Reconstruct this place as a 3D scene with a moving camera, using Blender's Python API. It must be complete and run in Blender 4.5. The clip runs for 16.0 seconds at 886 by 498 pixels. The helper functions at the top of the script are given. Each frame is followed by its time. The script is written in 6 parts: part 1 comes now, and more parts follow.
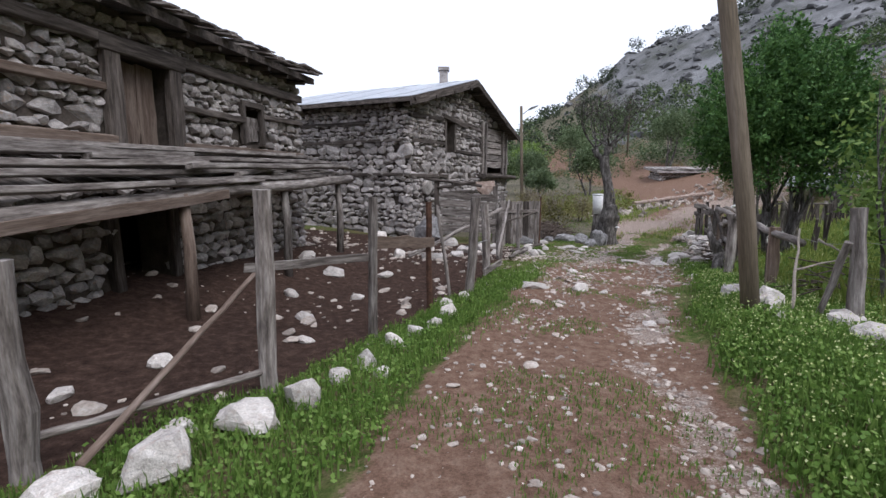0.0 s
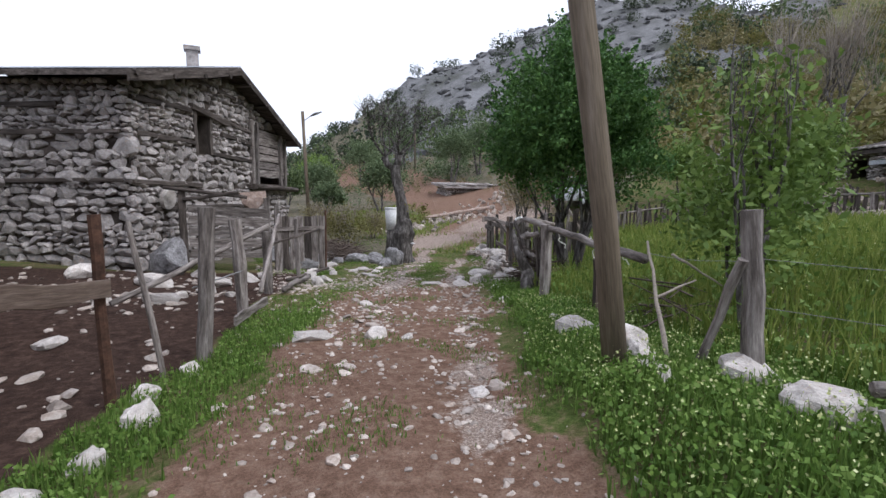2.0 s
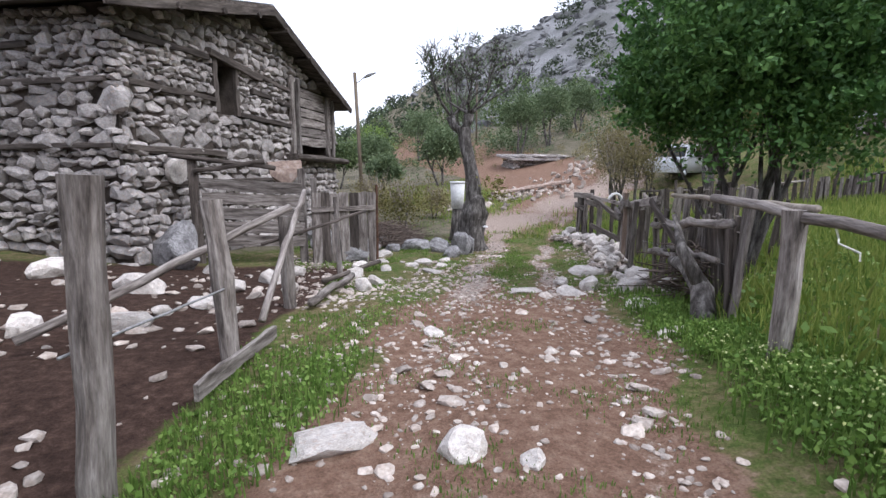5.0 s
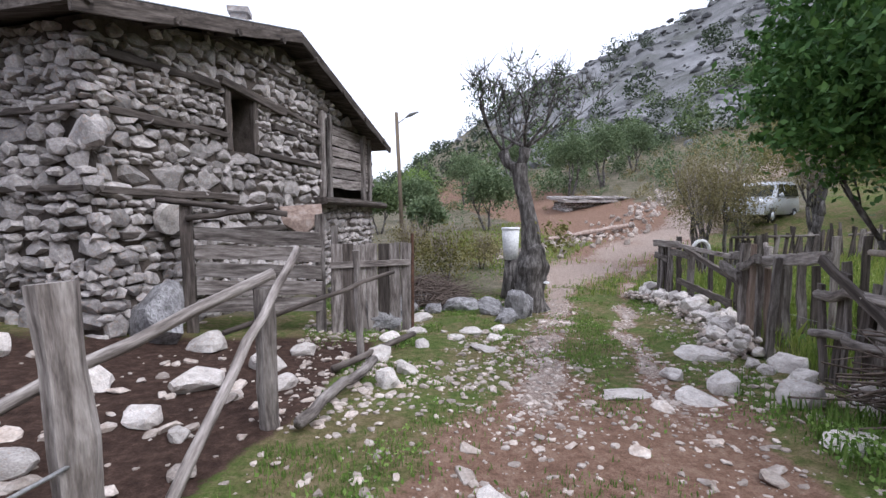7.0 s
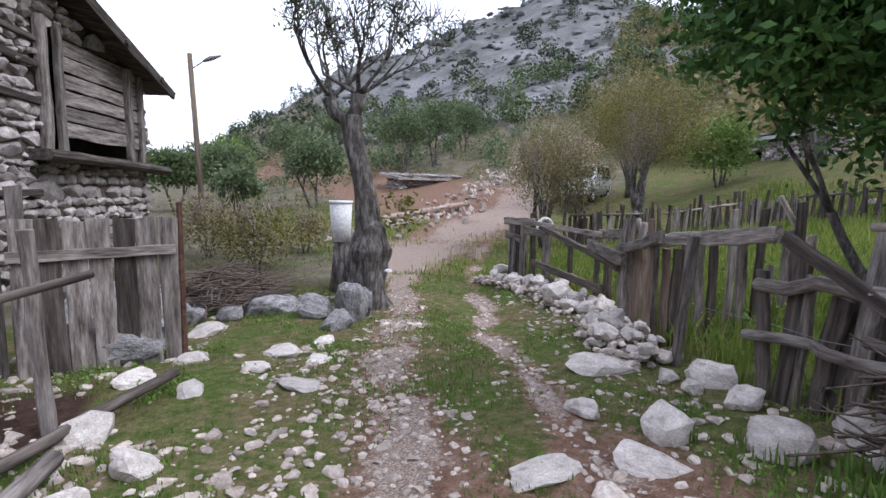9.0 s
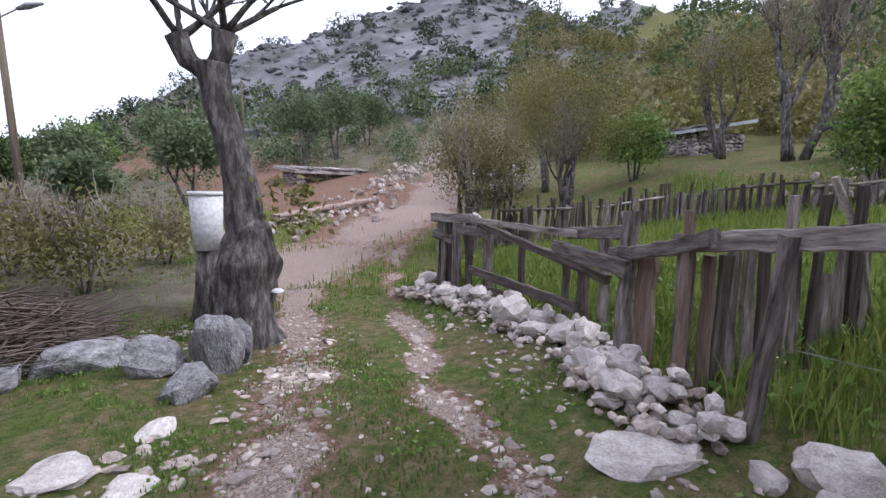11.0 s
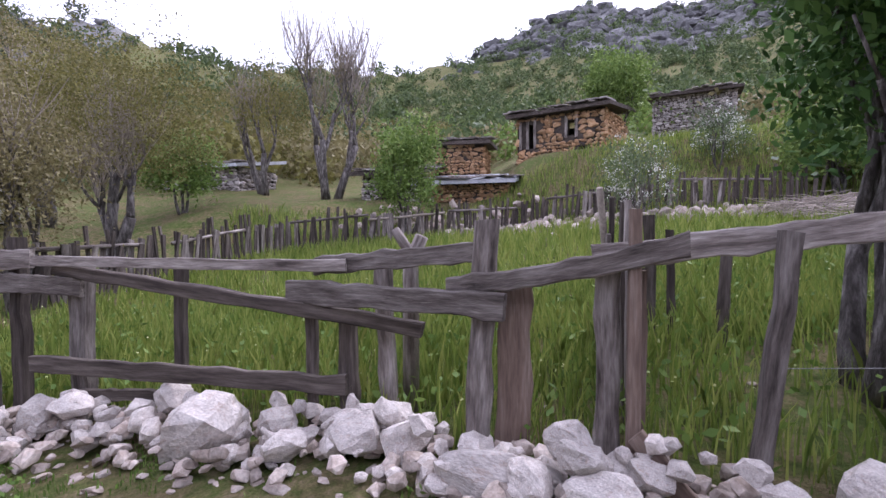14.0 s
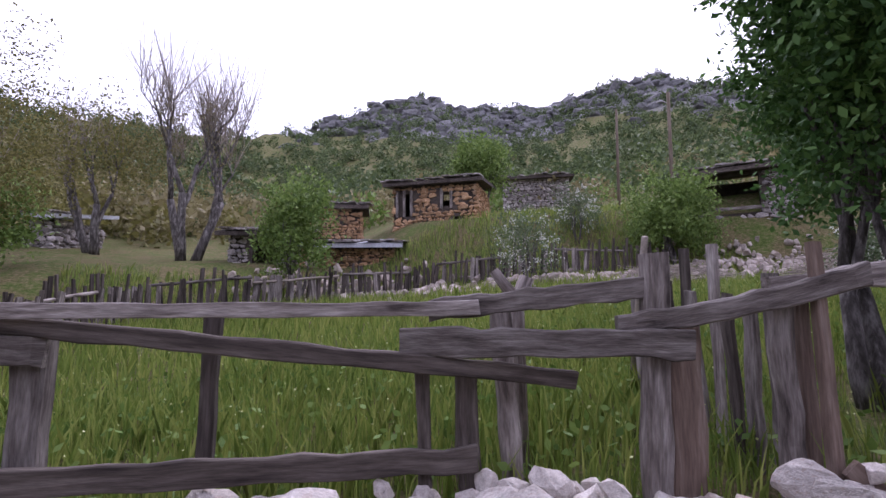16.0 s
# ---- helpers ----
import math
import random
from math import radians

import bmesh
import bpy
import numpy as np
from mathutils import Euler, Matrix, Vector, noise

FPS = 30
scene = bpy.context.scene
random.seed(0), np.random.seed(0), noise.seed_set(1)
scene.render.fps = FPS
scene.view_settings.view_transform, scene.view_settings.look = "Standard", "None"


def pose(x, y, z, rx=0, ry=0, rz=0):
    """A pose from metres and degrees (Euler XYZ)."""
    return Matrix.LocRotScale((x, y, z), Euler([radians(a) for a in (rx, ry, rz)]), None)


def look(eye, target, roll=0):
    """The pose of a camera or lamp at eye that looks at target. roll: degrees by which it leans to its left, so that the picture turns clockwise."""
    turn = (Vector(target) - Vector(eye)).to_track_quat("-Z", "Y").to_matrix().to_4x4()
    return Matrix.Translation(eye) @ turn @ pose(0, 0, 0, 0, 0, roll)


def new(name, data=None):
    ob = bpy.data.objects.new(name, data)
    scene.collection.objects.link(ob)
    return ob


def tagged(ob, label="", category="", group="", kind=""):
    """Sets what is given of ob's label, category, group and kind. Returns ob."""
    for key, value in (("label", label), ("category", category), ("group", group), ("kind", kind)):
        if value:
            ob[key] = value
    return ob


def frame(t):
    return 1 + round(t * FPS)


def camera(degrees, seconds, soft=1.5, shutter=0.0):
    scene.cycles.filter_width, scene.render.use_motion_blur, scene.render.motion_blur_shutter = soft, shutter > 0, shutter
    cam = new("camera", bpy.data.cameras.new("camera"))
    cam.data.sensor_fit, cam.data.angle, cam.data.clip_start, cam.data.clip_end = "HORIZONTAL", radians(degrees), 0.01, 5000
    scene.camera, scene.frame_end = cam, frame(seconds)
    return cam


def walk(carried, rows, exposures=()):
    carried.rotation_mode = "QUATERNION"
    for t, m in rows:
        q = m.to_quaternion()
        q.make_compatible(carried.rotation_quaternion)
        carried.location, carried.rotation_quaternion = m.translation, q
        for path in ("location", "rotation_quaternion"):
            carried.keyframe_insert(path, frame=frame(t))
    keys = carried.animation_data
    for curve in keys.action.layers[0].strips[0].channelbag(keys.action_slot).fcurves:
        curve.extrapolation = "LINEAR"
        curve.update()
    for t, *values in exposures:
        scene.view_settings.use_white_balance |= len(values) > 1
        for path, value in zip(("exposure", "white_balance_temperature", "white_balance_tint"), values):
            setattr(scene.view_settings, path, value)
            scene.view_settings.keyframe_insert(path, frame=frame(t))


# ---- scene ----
cam = camera(86.4, 16.0)
PATH = [
    (0.0, 0.014, -0.23, 1.625, 81.08, -0.04, 0.09),
    (0.5, 0.216, 0.427, 1.52, 81.9, -0.61, -3.4),
    (1.0, 0.472, 1.134, 1.466, 81.53, 1.24, -11.77),
    (1.5, 0.542, 1.744, 1.447, 83.12, 2.3, -16.22),
    (2.0, 0.828, 2.4, 1.403, 83.25, -0.4, -24.43),
    (2.5, 1.012, 3.038, 1.342, 83.35, -1.98, -38.5),
    (3.0, 1.232, 3.605, 1.295, 81.3, -4.28, -46.88),
    (3.5, 1.343, 4.163, 1.295, 80.47, -1.49, -55.23),
    (4.0, 1.38, 4.695, 1.315, 79.45, -0.33, -41.62),
    (4.5, 1.498, 5.29, 1.272, 77.3, -0.72, -31.22),
    (5.0, 1.591, 5.708, 1.248, 80.3, 0.04, -17.64),
    (7.5, 2.319, 8.534, 1.27, 85.75, 0.53, -12.3),
    (8.0, 2.53, 9.135, 1.177, 84.48, 0.47, -20.1),
    (10.5, 3.822, 11.754, 0.957, 83.0, -1.32, -39.11),
    (11.0, 4.116, 12.219, 0.891, 83.09, -0.65, -44.21),
    (11.5, 4.42, 12.725, 0.833, 87.7, 0.07, -53.21),
    (12.0, 4.662, 13.192, 0.777, 90.16, -0.95, -62.47),
    (12.5, 4.899, 13.636, 0.718, 86.63, 0.03, -72.06),
    (13.0, 5.128, 14.03, 0.7, 87.14, -0.18, -83.04),
    (13.5, 5.282, 14.473, 0.68, 91.38, -3.75, -89.71),
    (14.0, 5.536, 14.849, 0.642, 88.4, 0.08, -100.25),
    (14.5, 5.79, 15.248, 0.571, 91.78, 1.63, -103.33),
    (15.0, 6.024, 15.663, 0.532, 92.61, 1.89, -109.37),
    (15.5, 6.265, 16.022, 0.505, 97.92, 2.87, -113.95),
    (16.0, 6.573, 16.484, 0.448, 96.93, 0.59, -120.04),
]
walk(cam, [(t, pose(x, y, z, rx, ry, rz)) for t, x, y, z, rx, ry, rz in PATH],
     exposures=[(0.0, -0.12, 5850, 11), (2.0, -0.1, 5850, 11), (4.0, 0.27, 5850, 11), (5.0, 0.33, 5800, 12), (8.0, 0.25, 5750, 13), (11.0, 0.2, 5700, 17), (12.5, 0.42, 5750, 24), (13.5, 0.54, 5700, 25), (14.5, 0.46, 5700, 28), (16.0, 0.12, 5700, 31)])

# ---- world and light ----
world = bpy.data.worlds.new("world")
scene.world = world
world.use_nodes = True
SKY_STRENGTH, SUN_STRENGTH, SUN_EL, SUN_AZ = 0.15, 1.8, 50.0, 140.0
wn = world.node_tree
sky = wn.nodes.new("ShaderNodeTexSky")
sky.sky_type = "NISHITA"
sky.sun_disc = False
sky.sun_elevation = radians(SUN_EL)
sky.sun_rotation = radians(SUN_AZ)
sky.air_density, sky.dust_density, sky.ozone_density = 1.0, 4.0, 1.0
haze = wn.nodes.new("ShaderNodeMixRGB")
haze.inputs[0].default_value = 0.8
haze.inputs[2].default_value = (9.6, 9.5, 10.0, 1)
wn.links.new(sky.outputs[0], haze.inputs[1])
bg = wn.nodes["Background"]
bg.inputs[1].default_value = SKY_STRENGTH
wn.links.new(haze.outputs[0], bg.inputs[0])
sun = new("sun", bpy.data.lights.new("sun", "SUN"))
sun.data.energy, sun.data.angle, sun.data.color = SUN_STRENGTH, radians(25), (1, 0.96, 0.9)
sun.matrix_world = look((0, 0, 60), (-60 * math.sin(radians(SUN_AZ)) / math.tan(radians(SUN_EL)), -60 * math.cos(radians(SUN_AZ)) / math.tan(radians(SUN_EL)), 0))


# ---- materials ----
def nodes_of(name):
    m = bpy.data.materials.new(name)
    m.use_nodes = True
    nt = m.node_tree
    return m, nt, nt.nodes["Principled BSDF"]


def rgb(c):
    return (c[0], c[1], c[2], 1)


def tex_noise(nt, scale, detail=4, rough=0.6, coord=None, stretch=None):
    n = nt.nodes.new("ShaderNodeTexNoise")
    n.inputs["Scale"].default_value, n.inputs["Detail"].default_value, n.inputs["Roughness"].default_value = scale, detail, rough
    if coord is None:
        coord = nt.nodes.new("ShaderNodeTexCoord").outputs["Object"]
    if stretch:
        mp = nt.nodes.new("ShaderNodeMapping")
        mp.inputs["Scale"].default_value = stretch
        nt.links.new(coord, mp.inputs[0])
        coord = mp.outputs[0]
    nt.links.new(coord, n.inputs["Vector"])
    return n.outputs["Fac"]


def ramp(nt, fac, stops):
    r = nt.nodes.new("ShaderNodeValToRGB")
    els = r.color_ramp.elements
    while len(els) < len(stops):
        els.new(0.5)
    for e, (p, c) in zip(els, stops):
        e.position, e.color = p, rgb(c)
    nt.links.new(fac, r.inputs[0])
    return r.outputs[0]


def mix(nt, fac, a, b, mode="MIX"):
    n = nt.nodes.new("ShaderNodeMixRGB")
    n.blend_type = mode
    for sock, v in zip(n.inputs, (fac, a, b)):
        if isinstance(v, (int, float)):
            sock.default_value = v
        elif isinstance(v, tuple):
            sock.default_value = rgb(v)
        else:
            nt.links.new(v, sock)
    return n.outputs[0]


def calc(nt, op, a, b=0.0, c=0.0):
    n = nt.nodes.new("ShaderNodeMath")
    n.operation, n.use_clamp = op, False
    for sock, v in zip(n.inputs, (a, b, c)):
        if isinstance(v, (int, float)):
            sock.default_value = v
        else:
            nt.links.new(v, sock)
    return n.outputs[0]


def bump(nt, bsdf, height, strength=0.4, dist=0.02):
    n = nt.nodes.new("ShaderNodeBump")
    n.inputs["Strength"].default_value, n.inputs["Distance"].default_value = strength, dist
    nt.links.new(height, n.inputs["Height"])
    nt.links.new(n.outputs[0], bsdf.inputs["Normal"])


def surface(name, stops, scale=6, rough=0.9, fine=40, strength=0.4, dist=0.02, stretch=None, vary=0.25, island=False, tint=(0.5, 0.45, 0.4), spots=0.0, grain=False):
    """Mottled surface: a colour range on coarse noise, fine grain, random shift per piece."""
    m, nt, b = nodes_of(name)
    co = nt.nodes.new("ShaderNodeTexCoord").outputs["Object"]
    if grain:
        ga = nt.nodes.new("ShaderNodeAttribute")
        ga.attribute_name = "grain"
        co = ga.outputs["Vector"]
    if not island:
        inf = nt.nodes.new("ShaderNodeObjectInfo")
        rnd = inf.outputs["Random"]
    else:
        rnd = nt.nodes.new("ShaderNodeNewGeometry").outputs["Random Per Island"]
    shift = nt.nodes.new("ShaderNodeVectorMath")
    shift.operation = "ADD"
    cmb = nt.nodes.new("ShaderNodeCombineXYZ")
    k = calc(nt, "MULTIPLY", rnd, 37.0)
    for s in cmb.inputs:
        nt.links.new(k, s)
    nt.links.new(co, shift.inputs[0])
    nt.links.new(cmb.outputs[0], shift.inputs[1])
    co = shift.outputs[0]
    a = tex_noise(nt, scale, 5, 0.65, co, stretch)
    f = tex_noise(nt, fine, 3, 0.6, co, stretch)
    col = ramp(nt, a, stops)
    g = ramp(nt, f, [(0.3, (0.62, 0.62, 0.62)), (0.7, (1.25, 1.25, 1.25))])
    col = mix(nt, 0.7, col, g, "MULTIPLY")
    v = calc(nt, "MULTIPLY_ADD", rnd, 2 * vary, 1 - vary)
    vc = nt.nodes.new("ShaderNodeCombineXYZ")
    for s in vc.inputs:
        nt.links.new(v, s)
    col = mix(nt, 1.0, col, vc.outputs[0], "MULTIPLY")
    if spots:
        sp = tex_noise(nt, scale * 2.7, 4, 0.7, co)
        col = mix(nt, calc(nt, "MULTIPLY", calc(nt, "GREATER_THAN", sp, 0.58), spots), col, tint)
    nt.links.new(col, b.inputs["Base Color"])
    b.inputs["Roughness"].default_value = rough
    b.inputs["Specular IOR Level"].default_value = 0.2
    bump(nt, b, calc(nt, "ADD", a, calc(nt, "MULTIPLY", f, 0.5)), strength, dist)
    return m


def leafy(name, stops, trans=0.25):
    """Leaves: colour per leaf, some light passing through."""
    m, nt, b = nodes_of(name)
    rnd = nt.nodes.new("ShaderNodeNewGeometry").outputs["Random Per Island"]
    co = nt.nodes.new("ShaderNodeTexCoord").outputs["Object"]
    big = tex_noise(nt, 0.9, 3, 0.6, co)
    f = calc(nt, "ADD", calc(nt, "MULTIPLY", rnd, 0.6), calc(nt, "MULTIPLY", big, 0.5))
    col = ramp(nt, f, stops)
    nt.links.new(col, b.inputs["Base Color"])
    b.inputs["Roughness"].default_value = 0.6
    b.inputs["Specular IOR Level"].default_value = 0.25
    tr = nt.nodes.new("ShaderNodeBsdfTranslucent")
    nt.links.new(col, tr.inputs[0])
    mx = nt.nodes.new("ShaderNodeMixShader")
    mx.inputs[0].default_value = trans
    nt.links.new(b.outputs[0], mx.inputs[1])
    nt.links.new(tr.outputs[0], mx.inputs[2])
    nt.links.new(mx.outputs[0], nt.nodes["Material Output"].inputs[0])
    return m


LIMESTONE = surface("limestone", [(0.26, (0.27, 0.25, 0.235)), (0.40, (0.50, 0.455, 0.42)), (0.68, (0.70, 0.655, 0.615))], 4, 0.9, 30, 0.5, 0.03, vary=0.22, tint=(0.30, 0.17, 0.10), spots=0.25)
WALLSTONE = surface("wall_stone", [(0.25, (0.17, 0.155, 0.15)), (0.5, (0.36, 0.333, 0.32)), (0.75, (0.56, 0.52, 0.495))], 6, 0.95, 35, 0.6, 0.03, vary=0.4, tint=(0.36, 0.22, 0.13), spots=0.3)
WALLSTONE_J = surface("wall_stone_joined", [(0.25, (0.17, 0.155, 0.15)), (0.5, (0.36, 0.333, 0.32)), (0.75, (0.56, 0.52, 0.495))], 6, 0.95, 35, 0.6, 0.03, vary=0.4, island=True, tint=(0.36, 0.22, 0.13), spots=0.3)
ORANGE_J = surface("ochre_stone", [(0.25, (0.22, 0.13, 0.08)), (0.5, (0.42, 0.26, 0.14)), (0.75, (0.55, 0.42, 0.28))], 3, 0.95, 35, 0.6, 0.03, vary=0.35, island=True)
GRAVEL_J = surface("gravel", [(0.25, (0.25, 0.195, 0.16)), (0.5, (0.41, 0.35, 0.305)), (0.75, (0.58, 0.53, 0.485))], 9, 0.95, 40, 0.4, 0.01, vary=0.35, island=True)
MORTAR = surface("wall_core", [(0.3, (0.05, 0.04, 0.035)), (0.7, (0.12, 0.10, 0.085))], 4, 1.0, 30, 0.5, 0.03)
WOOD = surface("weathered_wood", [(0.3, (0.045, 0.037, 0.033)), (0.46, (0.17, 0.146, 0.132)), (0.7, (0.39, 0.355, 0.33))], 3.0, 0.9, 14, 0.7, 0.018, stretch=(0.7, 5, 5), vary=0.3, grain=True)
WOOD_DARK = surface("dark_wood", [(0.3, (0.025, 0.02, 0.018)), (0.48, (0.075, 0.062, 0.054)), (0.72, (0.17, 0.145, 0.13))], 3.0, 0.9, 14, 0.55, 0.012, stretch=(0.5, 5, 5), vary=0.3, grain=True)
WOOD_BROWN = surface("brown_wood", [(0.25, (0.085, 0.058, 0.045)), (0.5, (0.17, 0.125, 0.10)), (0.75, (0.28, 0.225, 0.19))], 3.0, 0.9, 14, 0.55, 0.012, stretch=(0.5, 5, 5), vary=0.3, grain=True)
POLE_WOOD = surface("pole_wood", [(0.25, (0.085, 0.065, 0.045)), (0.5, (0.15, 0.12, 0.088)), (0.75, (0.23, 0.19, 0.15))], 2.5, 0.85, 14, 0.5, 0.01, stretch=(0.35, 5, 5), vary=0.1, grain=True)
BARK = surface("bark", [(0.3, (0.03, 0.026, 0.023)), (0.48, (0.10, 0.09, 0.083)), (0.68, (0.28, 0.26, 0.245))], 5, 0.95, 24, 0.9, 0.03, stretch=(2.5, 2.5, 0.7), vary=0.15)
TWIG = surface("twig", [(0.3, (0.07, 0.05, 0.04)), (0.7, (0.20, 0.16, 0.135))], 8, 0.9, 40, 0.4, 0.01, island=True)
PALE_TWIG = surface("pale_twig", [(0.3, (0.22, 0.19, 0.16)), (0.7, (0.38, 0.33, 0.28))], 8, 0.9, 40, 0.4, 0.01, island=True)
TIN = surface("tin_sheet", [(0.3, (0.36, 0.38, 0.42)), (0.7, (0.52, 0.54, 0.58))], 1.5, 0.5, 20, 0.2, 0.005, vary=0.05)
# near-black colour that stands in for the shade indoors
SHADOWY = surface("painted_interior_shade", [(0.3, (0.012, 0.011, 0.01)), (0.7, (0.02, 0.018, 0.016))], 3, 1.0)
PLASTIC = surface("white_plastic", [(0.3, (0.74, 0.74, 0.74)), (0.7, (0.82, 0.82, 0.82))], 3, 0.45, 20, 0.1, 0.002, vary=0.02)
PAINT = surface("silver_car_paint", [(0.3, (0.5, 0.52, 0.55)), (0.7, (0.58, 0.6, 0.63))], 2, 0.3, 60, 0.02, 0.001, vary=0.02)
GLASS = surface("dark_car_glass", [(0.3, (0.01, 0.012, 0.015)), (0.7, (0.02, 0.022, 0.025))], 2, 0.08, 30, 0.0, 0.001, vary=0.02)
RUBBER = surface("black_rubber", [(0.3, (0.015, 0.015, 0.015)), (0.7, (0.03, 0.03, 0.03))], 8, 0.8)
RUST = surface("rusty_iron", [(0.3, (0.06, 0.035, 0.025)), (0.7, (0.15, 0.08, 0.055))], 9, 0.9)
WIRE = surface("grey_wire", [(0.3, (0.2, 0.2, 0.2)), (0.7, (0.32, 0.32, 0.32))], 9, 0.6)
ROPE = surface("pale_rope", [(0.3, (0.45, 0.45, 0.40)), (0.7, (0.62, 0.62, 0.55))], 9, 0.9)
BRICK = surface("red_brick", [(0.3, (0.28, 0.11, 0.065)), (0.7, (0.42, 0.19, 0.12))], 9, 0.9)
LEAF_DARK = leafy("dark_leaves", [(0.1, (0.022, 0.06, 0.016)), (0.5, (0.065, 0.145, 0.036)), (0.95, (0.15, 0.27, 0.07))])
LEAF_MID = leafy("fresh_leaves", [(0.1, (0.065, 0.11, 0.023)), (0.5, (0.14, 0.22, 0.048)), (0.95, (0.25, 0.34, 0.09))])
LEAF_OLIVE = leafy("olive_leaves", [(0.1, (0.051, 0.080, 0.036)), (0.5, (0.109, 0.152, 0.072)), (0.95, (0.203, 0.254, 0.131))])
LEAF_YELLOW = leafy("spring_willow_leaves", [(0.1, (0.08, 0.078, 0.025)), (0.5, (0.155, 0.145, 0.043)), (0.95, (0.25, 0.235, 0.075))])
LEAF_BROWN = leafy("budding_twigs", [(0.1, (0.12, 0.105, 0.05)), (0.5, (0.21, 0.185, 0.085)), (0.95, (0.30, 0.265, 0.135))])
LEAF_FOREST = leafy("forest_leaves", [(0.1, (0.036, 0.063, 0.026)), (0.5, (0.081, 0.119, 0.046)), (0.95, (0.162, 0.204, 0.080))])
GRASS = leafy("grass_blades", [(0.1, (0.06, 0.115, 0.02)), (0.5, (0.125, 0.21, 0.042)), (0.95, (0.22, 0.31, 0.08))])
MEADOW = leafy("meadow_blades", [(0.1, (0.09, 0.15, 0.025)), (0.5, (0.19, 0.265, 0.05)), (0.95, (0.38, 0.40, 0.11))])
WEED = leafy("weed_leaves", [(0.1, (0.07, 0.14, 0.025)), (0.5, (0.155, 0.26, 0.05)), (0.95, (0.27, 0.38, 0.10))], 0.35)
LEAF_JUNIPER = leafy("juniper_leaves", [(0.1, (0.018, 0.028, 0.016)), (0.5, (0.042, 0.06, 0.032)), (0.95, (0.09, 0.115, 0.06))], 0.1)
PETAL = leafy("white_petals", [(0.1, (0.6, 0.62, 0.55)), (0.9, (0.8, 0.8, 0.76))], 0.15)
YPETAL = leafy("yellow_green_petals", [(0.1, (0.42, 0.46, 0.15)), (0.9, (0.62, 0.65, 0.35))], 0.15)
CRAG_J = surface("crag_limestone", [(0.25, (0.07, 0.07, 0.068)), (0.5, (0.15, 0.15, 0.152)), (0.75, (0.27, 0.27, 0.272))], 0.35, 0.95, 1.5, 0.8, 0.3, vary=0.3, island=True)
GREYSTONE = surface("grey_outcrop", [(0.28, (0.12, 0.115, 0.115)), (0.45, (0.26, 0.25, 0.255)), (0.7, (0.46, 0.45, 0.45))], 6, 0.95, 25, 0.9, 0.05, vary=0.2, tint=(0.10, 0.10, 0.085), spots=0.5)
SLAB = surface("reddish_slab", [(0.3, (0.20, 0.14, 0.115)), (0.5, (0.33, 0.25, 0.21)), (0.7, (0.45, 0.38, 0.34))], 5, 0.95, 30, 0.6, 0.03, vary=0.1)


# ---- ground ----
def sm(a, b, x):
    t = np.clip((x - a) / (b - a), 0, 1)
    return t * t * (3 - 2 * t)


rng = np.random.default_rng(7)
LAT = rng.random((6, 64, 64))


def fbm(x, y, scale, layer=0, octaves=3):
    """Smooth value noise in about -1..1 on arrays."""
    out, amp, total = 0.0, 1.0, 0.0
    for o in range(octaves):
        u, v = x / scale * 2 ** o + 13.7 * o, y / scale * 2 ** o + 7.3 * o
        iu, iv = np.floor(u).astype(int), np.floor(v).astype(int)
        fu, fv = u - iu, v - iv
        fu, fv = fu * fu * (3 - 2 * fu), fv * fv * (3 - 2 * fv)
        L = LAT[(layer + o) % 6]
        a, b = L[iu % 64, iv % 64], L[(iu + 1) % 64, iv % 64]
        c, d = L[iu % 64, (iv + 1) % 64], L[(iu + 1) % 64, (iv + 1) % 64]
        out = out + amp * ((a * (1 - fu) + b * fu) * (1 - fv) + (c * (1 - fu) + d * fu) * fv - 0.5) * 2
        total += amp
        amp *= 0.5
    return out / total


# the lane's middle, the yard fence and the field fence, as x against y
LANE = ([-12, 0, 2.3, 5, 8, 11, 15, 19, 23, 27], [-1.2, 0.15, 0.75, 1.55, 2.75, 4.2, 6.0, 8.3, 11.5, 16.5])
HALF = ([-12, 2.5, 6, 9, 13, 18, 24, 30], [1.35, 1.4, 1.5, 1.7, 1.7, 1.9, 3.0, 4.0])
YARD = ([-12, 0, 2.5, 3.85, 5.55, 7.35, 8.4, 10.2, 12.1, 14.5, 17.0], [-4.6, -3.3, -2.62, -1.6, -0.9, -0.2, 0.42, 0.98, 1.6, 2.4, 3.4])
FIELD = ([-12, 0, 4.4, 6.3, 8.4, 10.3, 11.8, 13.3, 14.1, 15.5, 17.1, 18.4], [3.2, 4.1, 4.6, 4.75, 5.3, 6.3, 7.2, 7.82, 8.3, 9.25, 9.85, 10.0])
# skyline elevation in degrees against compass bearing from the walk's middle, and how far off it lies
CREST = ([-180, -60, -30, -5, 5, 10, 14, 20, 27, 32, 38, 43, 51, 60, 68, 76, 88, 99, 108, 116, 124, 131, 139, 146, 160, 180],
         [5, 4, 2, 1.5, 4, 7, 9.5, 14, 16, 18.5, 20.5, 22, 21.8, 19.8, 18.6, 17.5, 18, 18.6, 21.6, 24.2, 22.8, 22.2, 23.8, 24, 18, 5])
FAR = ([-180, -5, 10, 60, 76, 88, 104, 116, 146, 180], [160, 160, 150, 150, 200, 260, 380, 420, 380, 160])
HX, HY = 6.0, 13.0


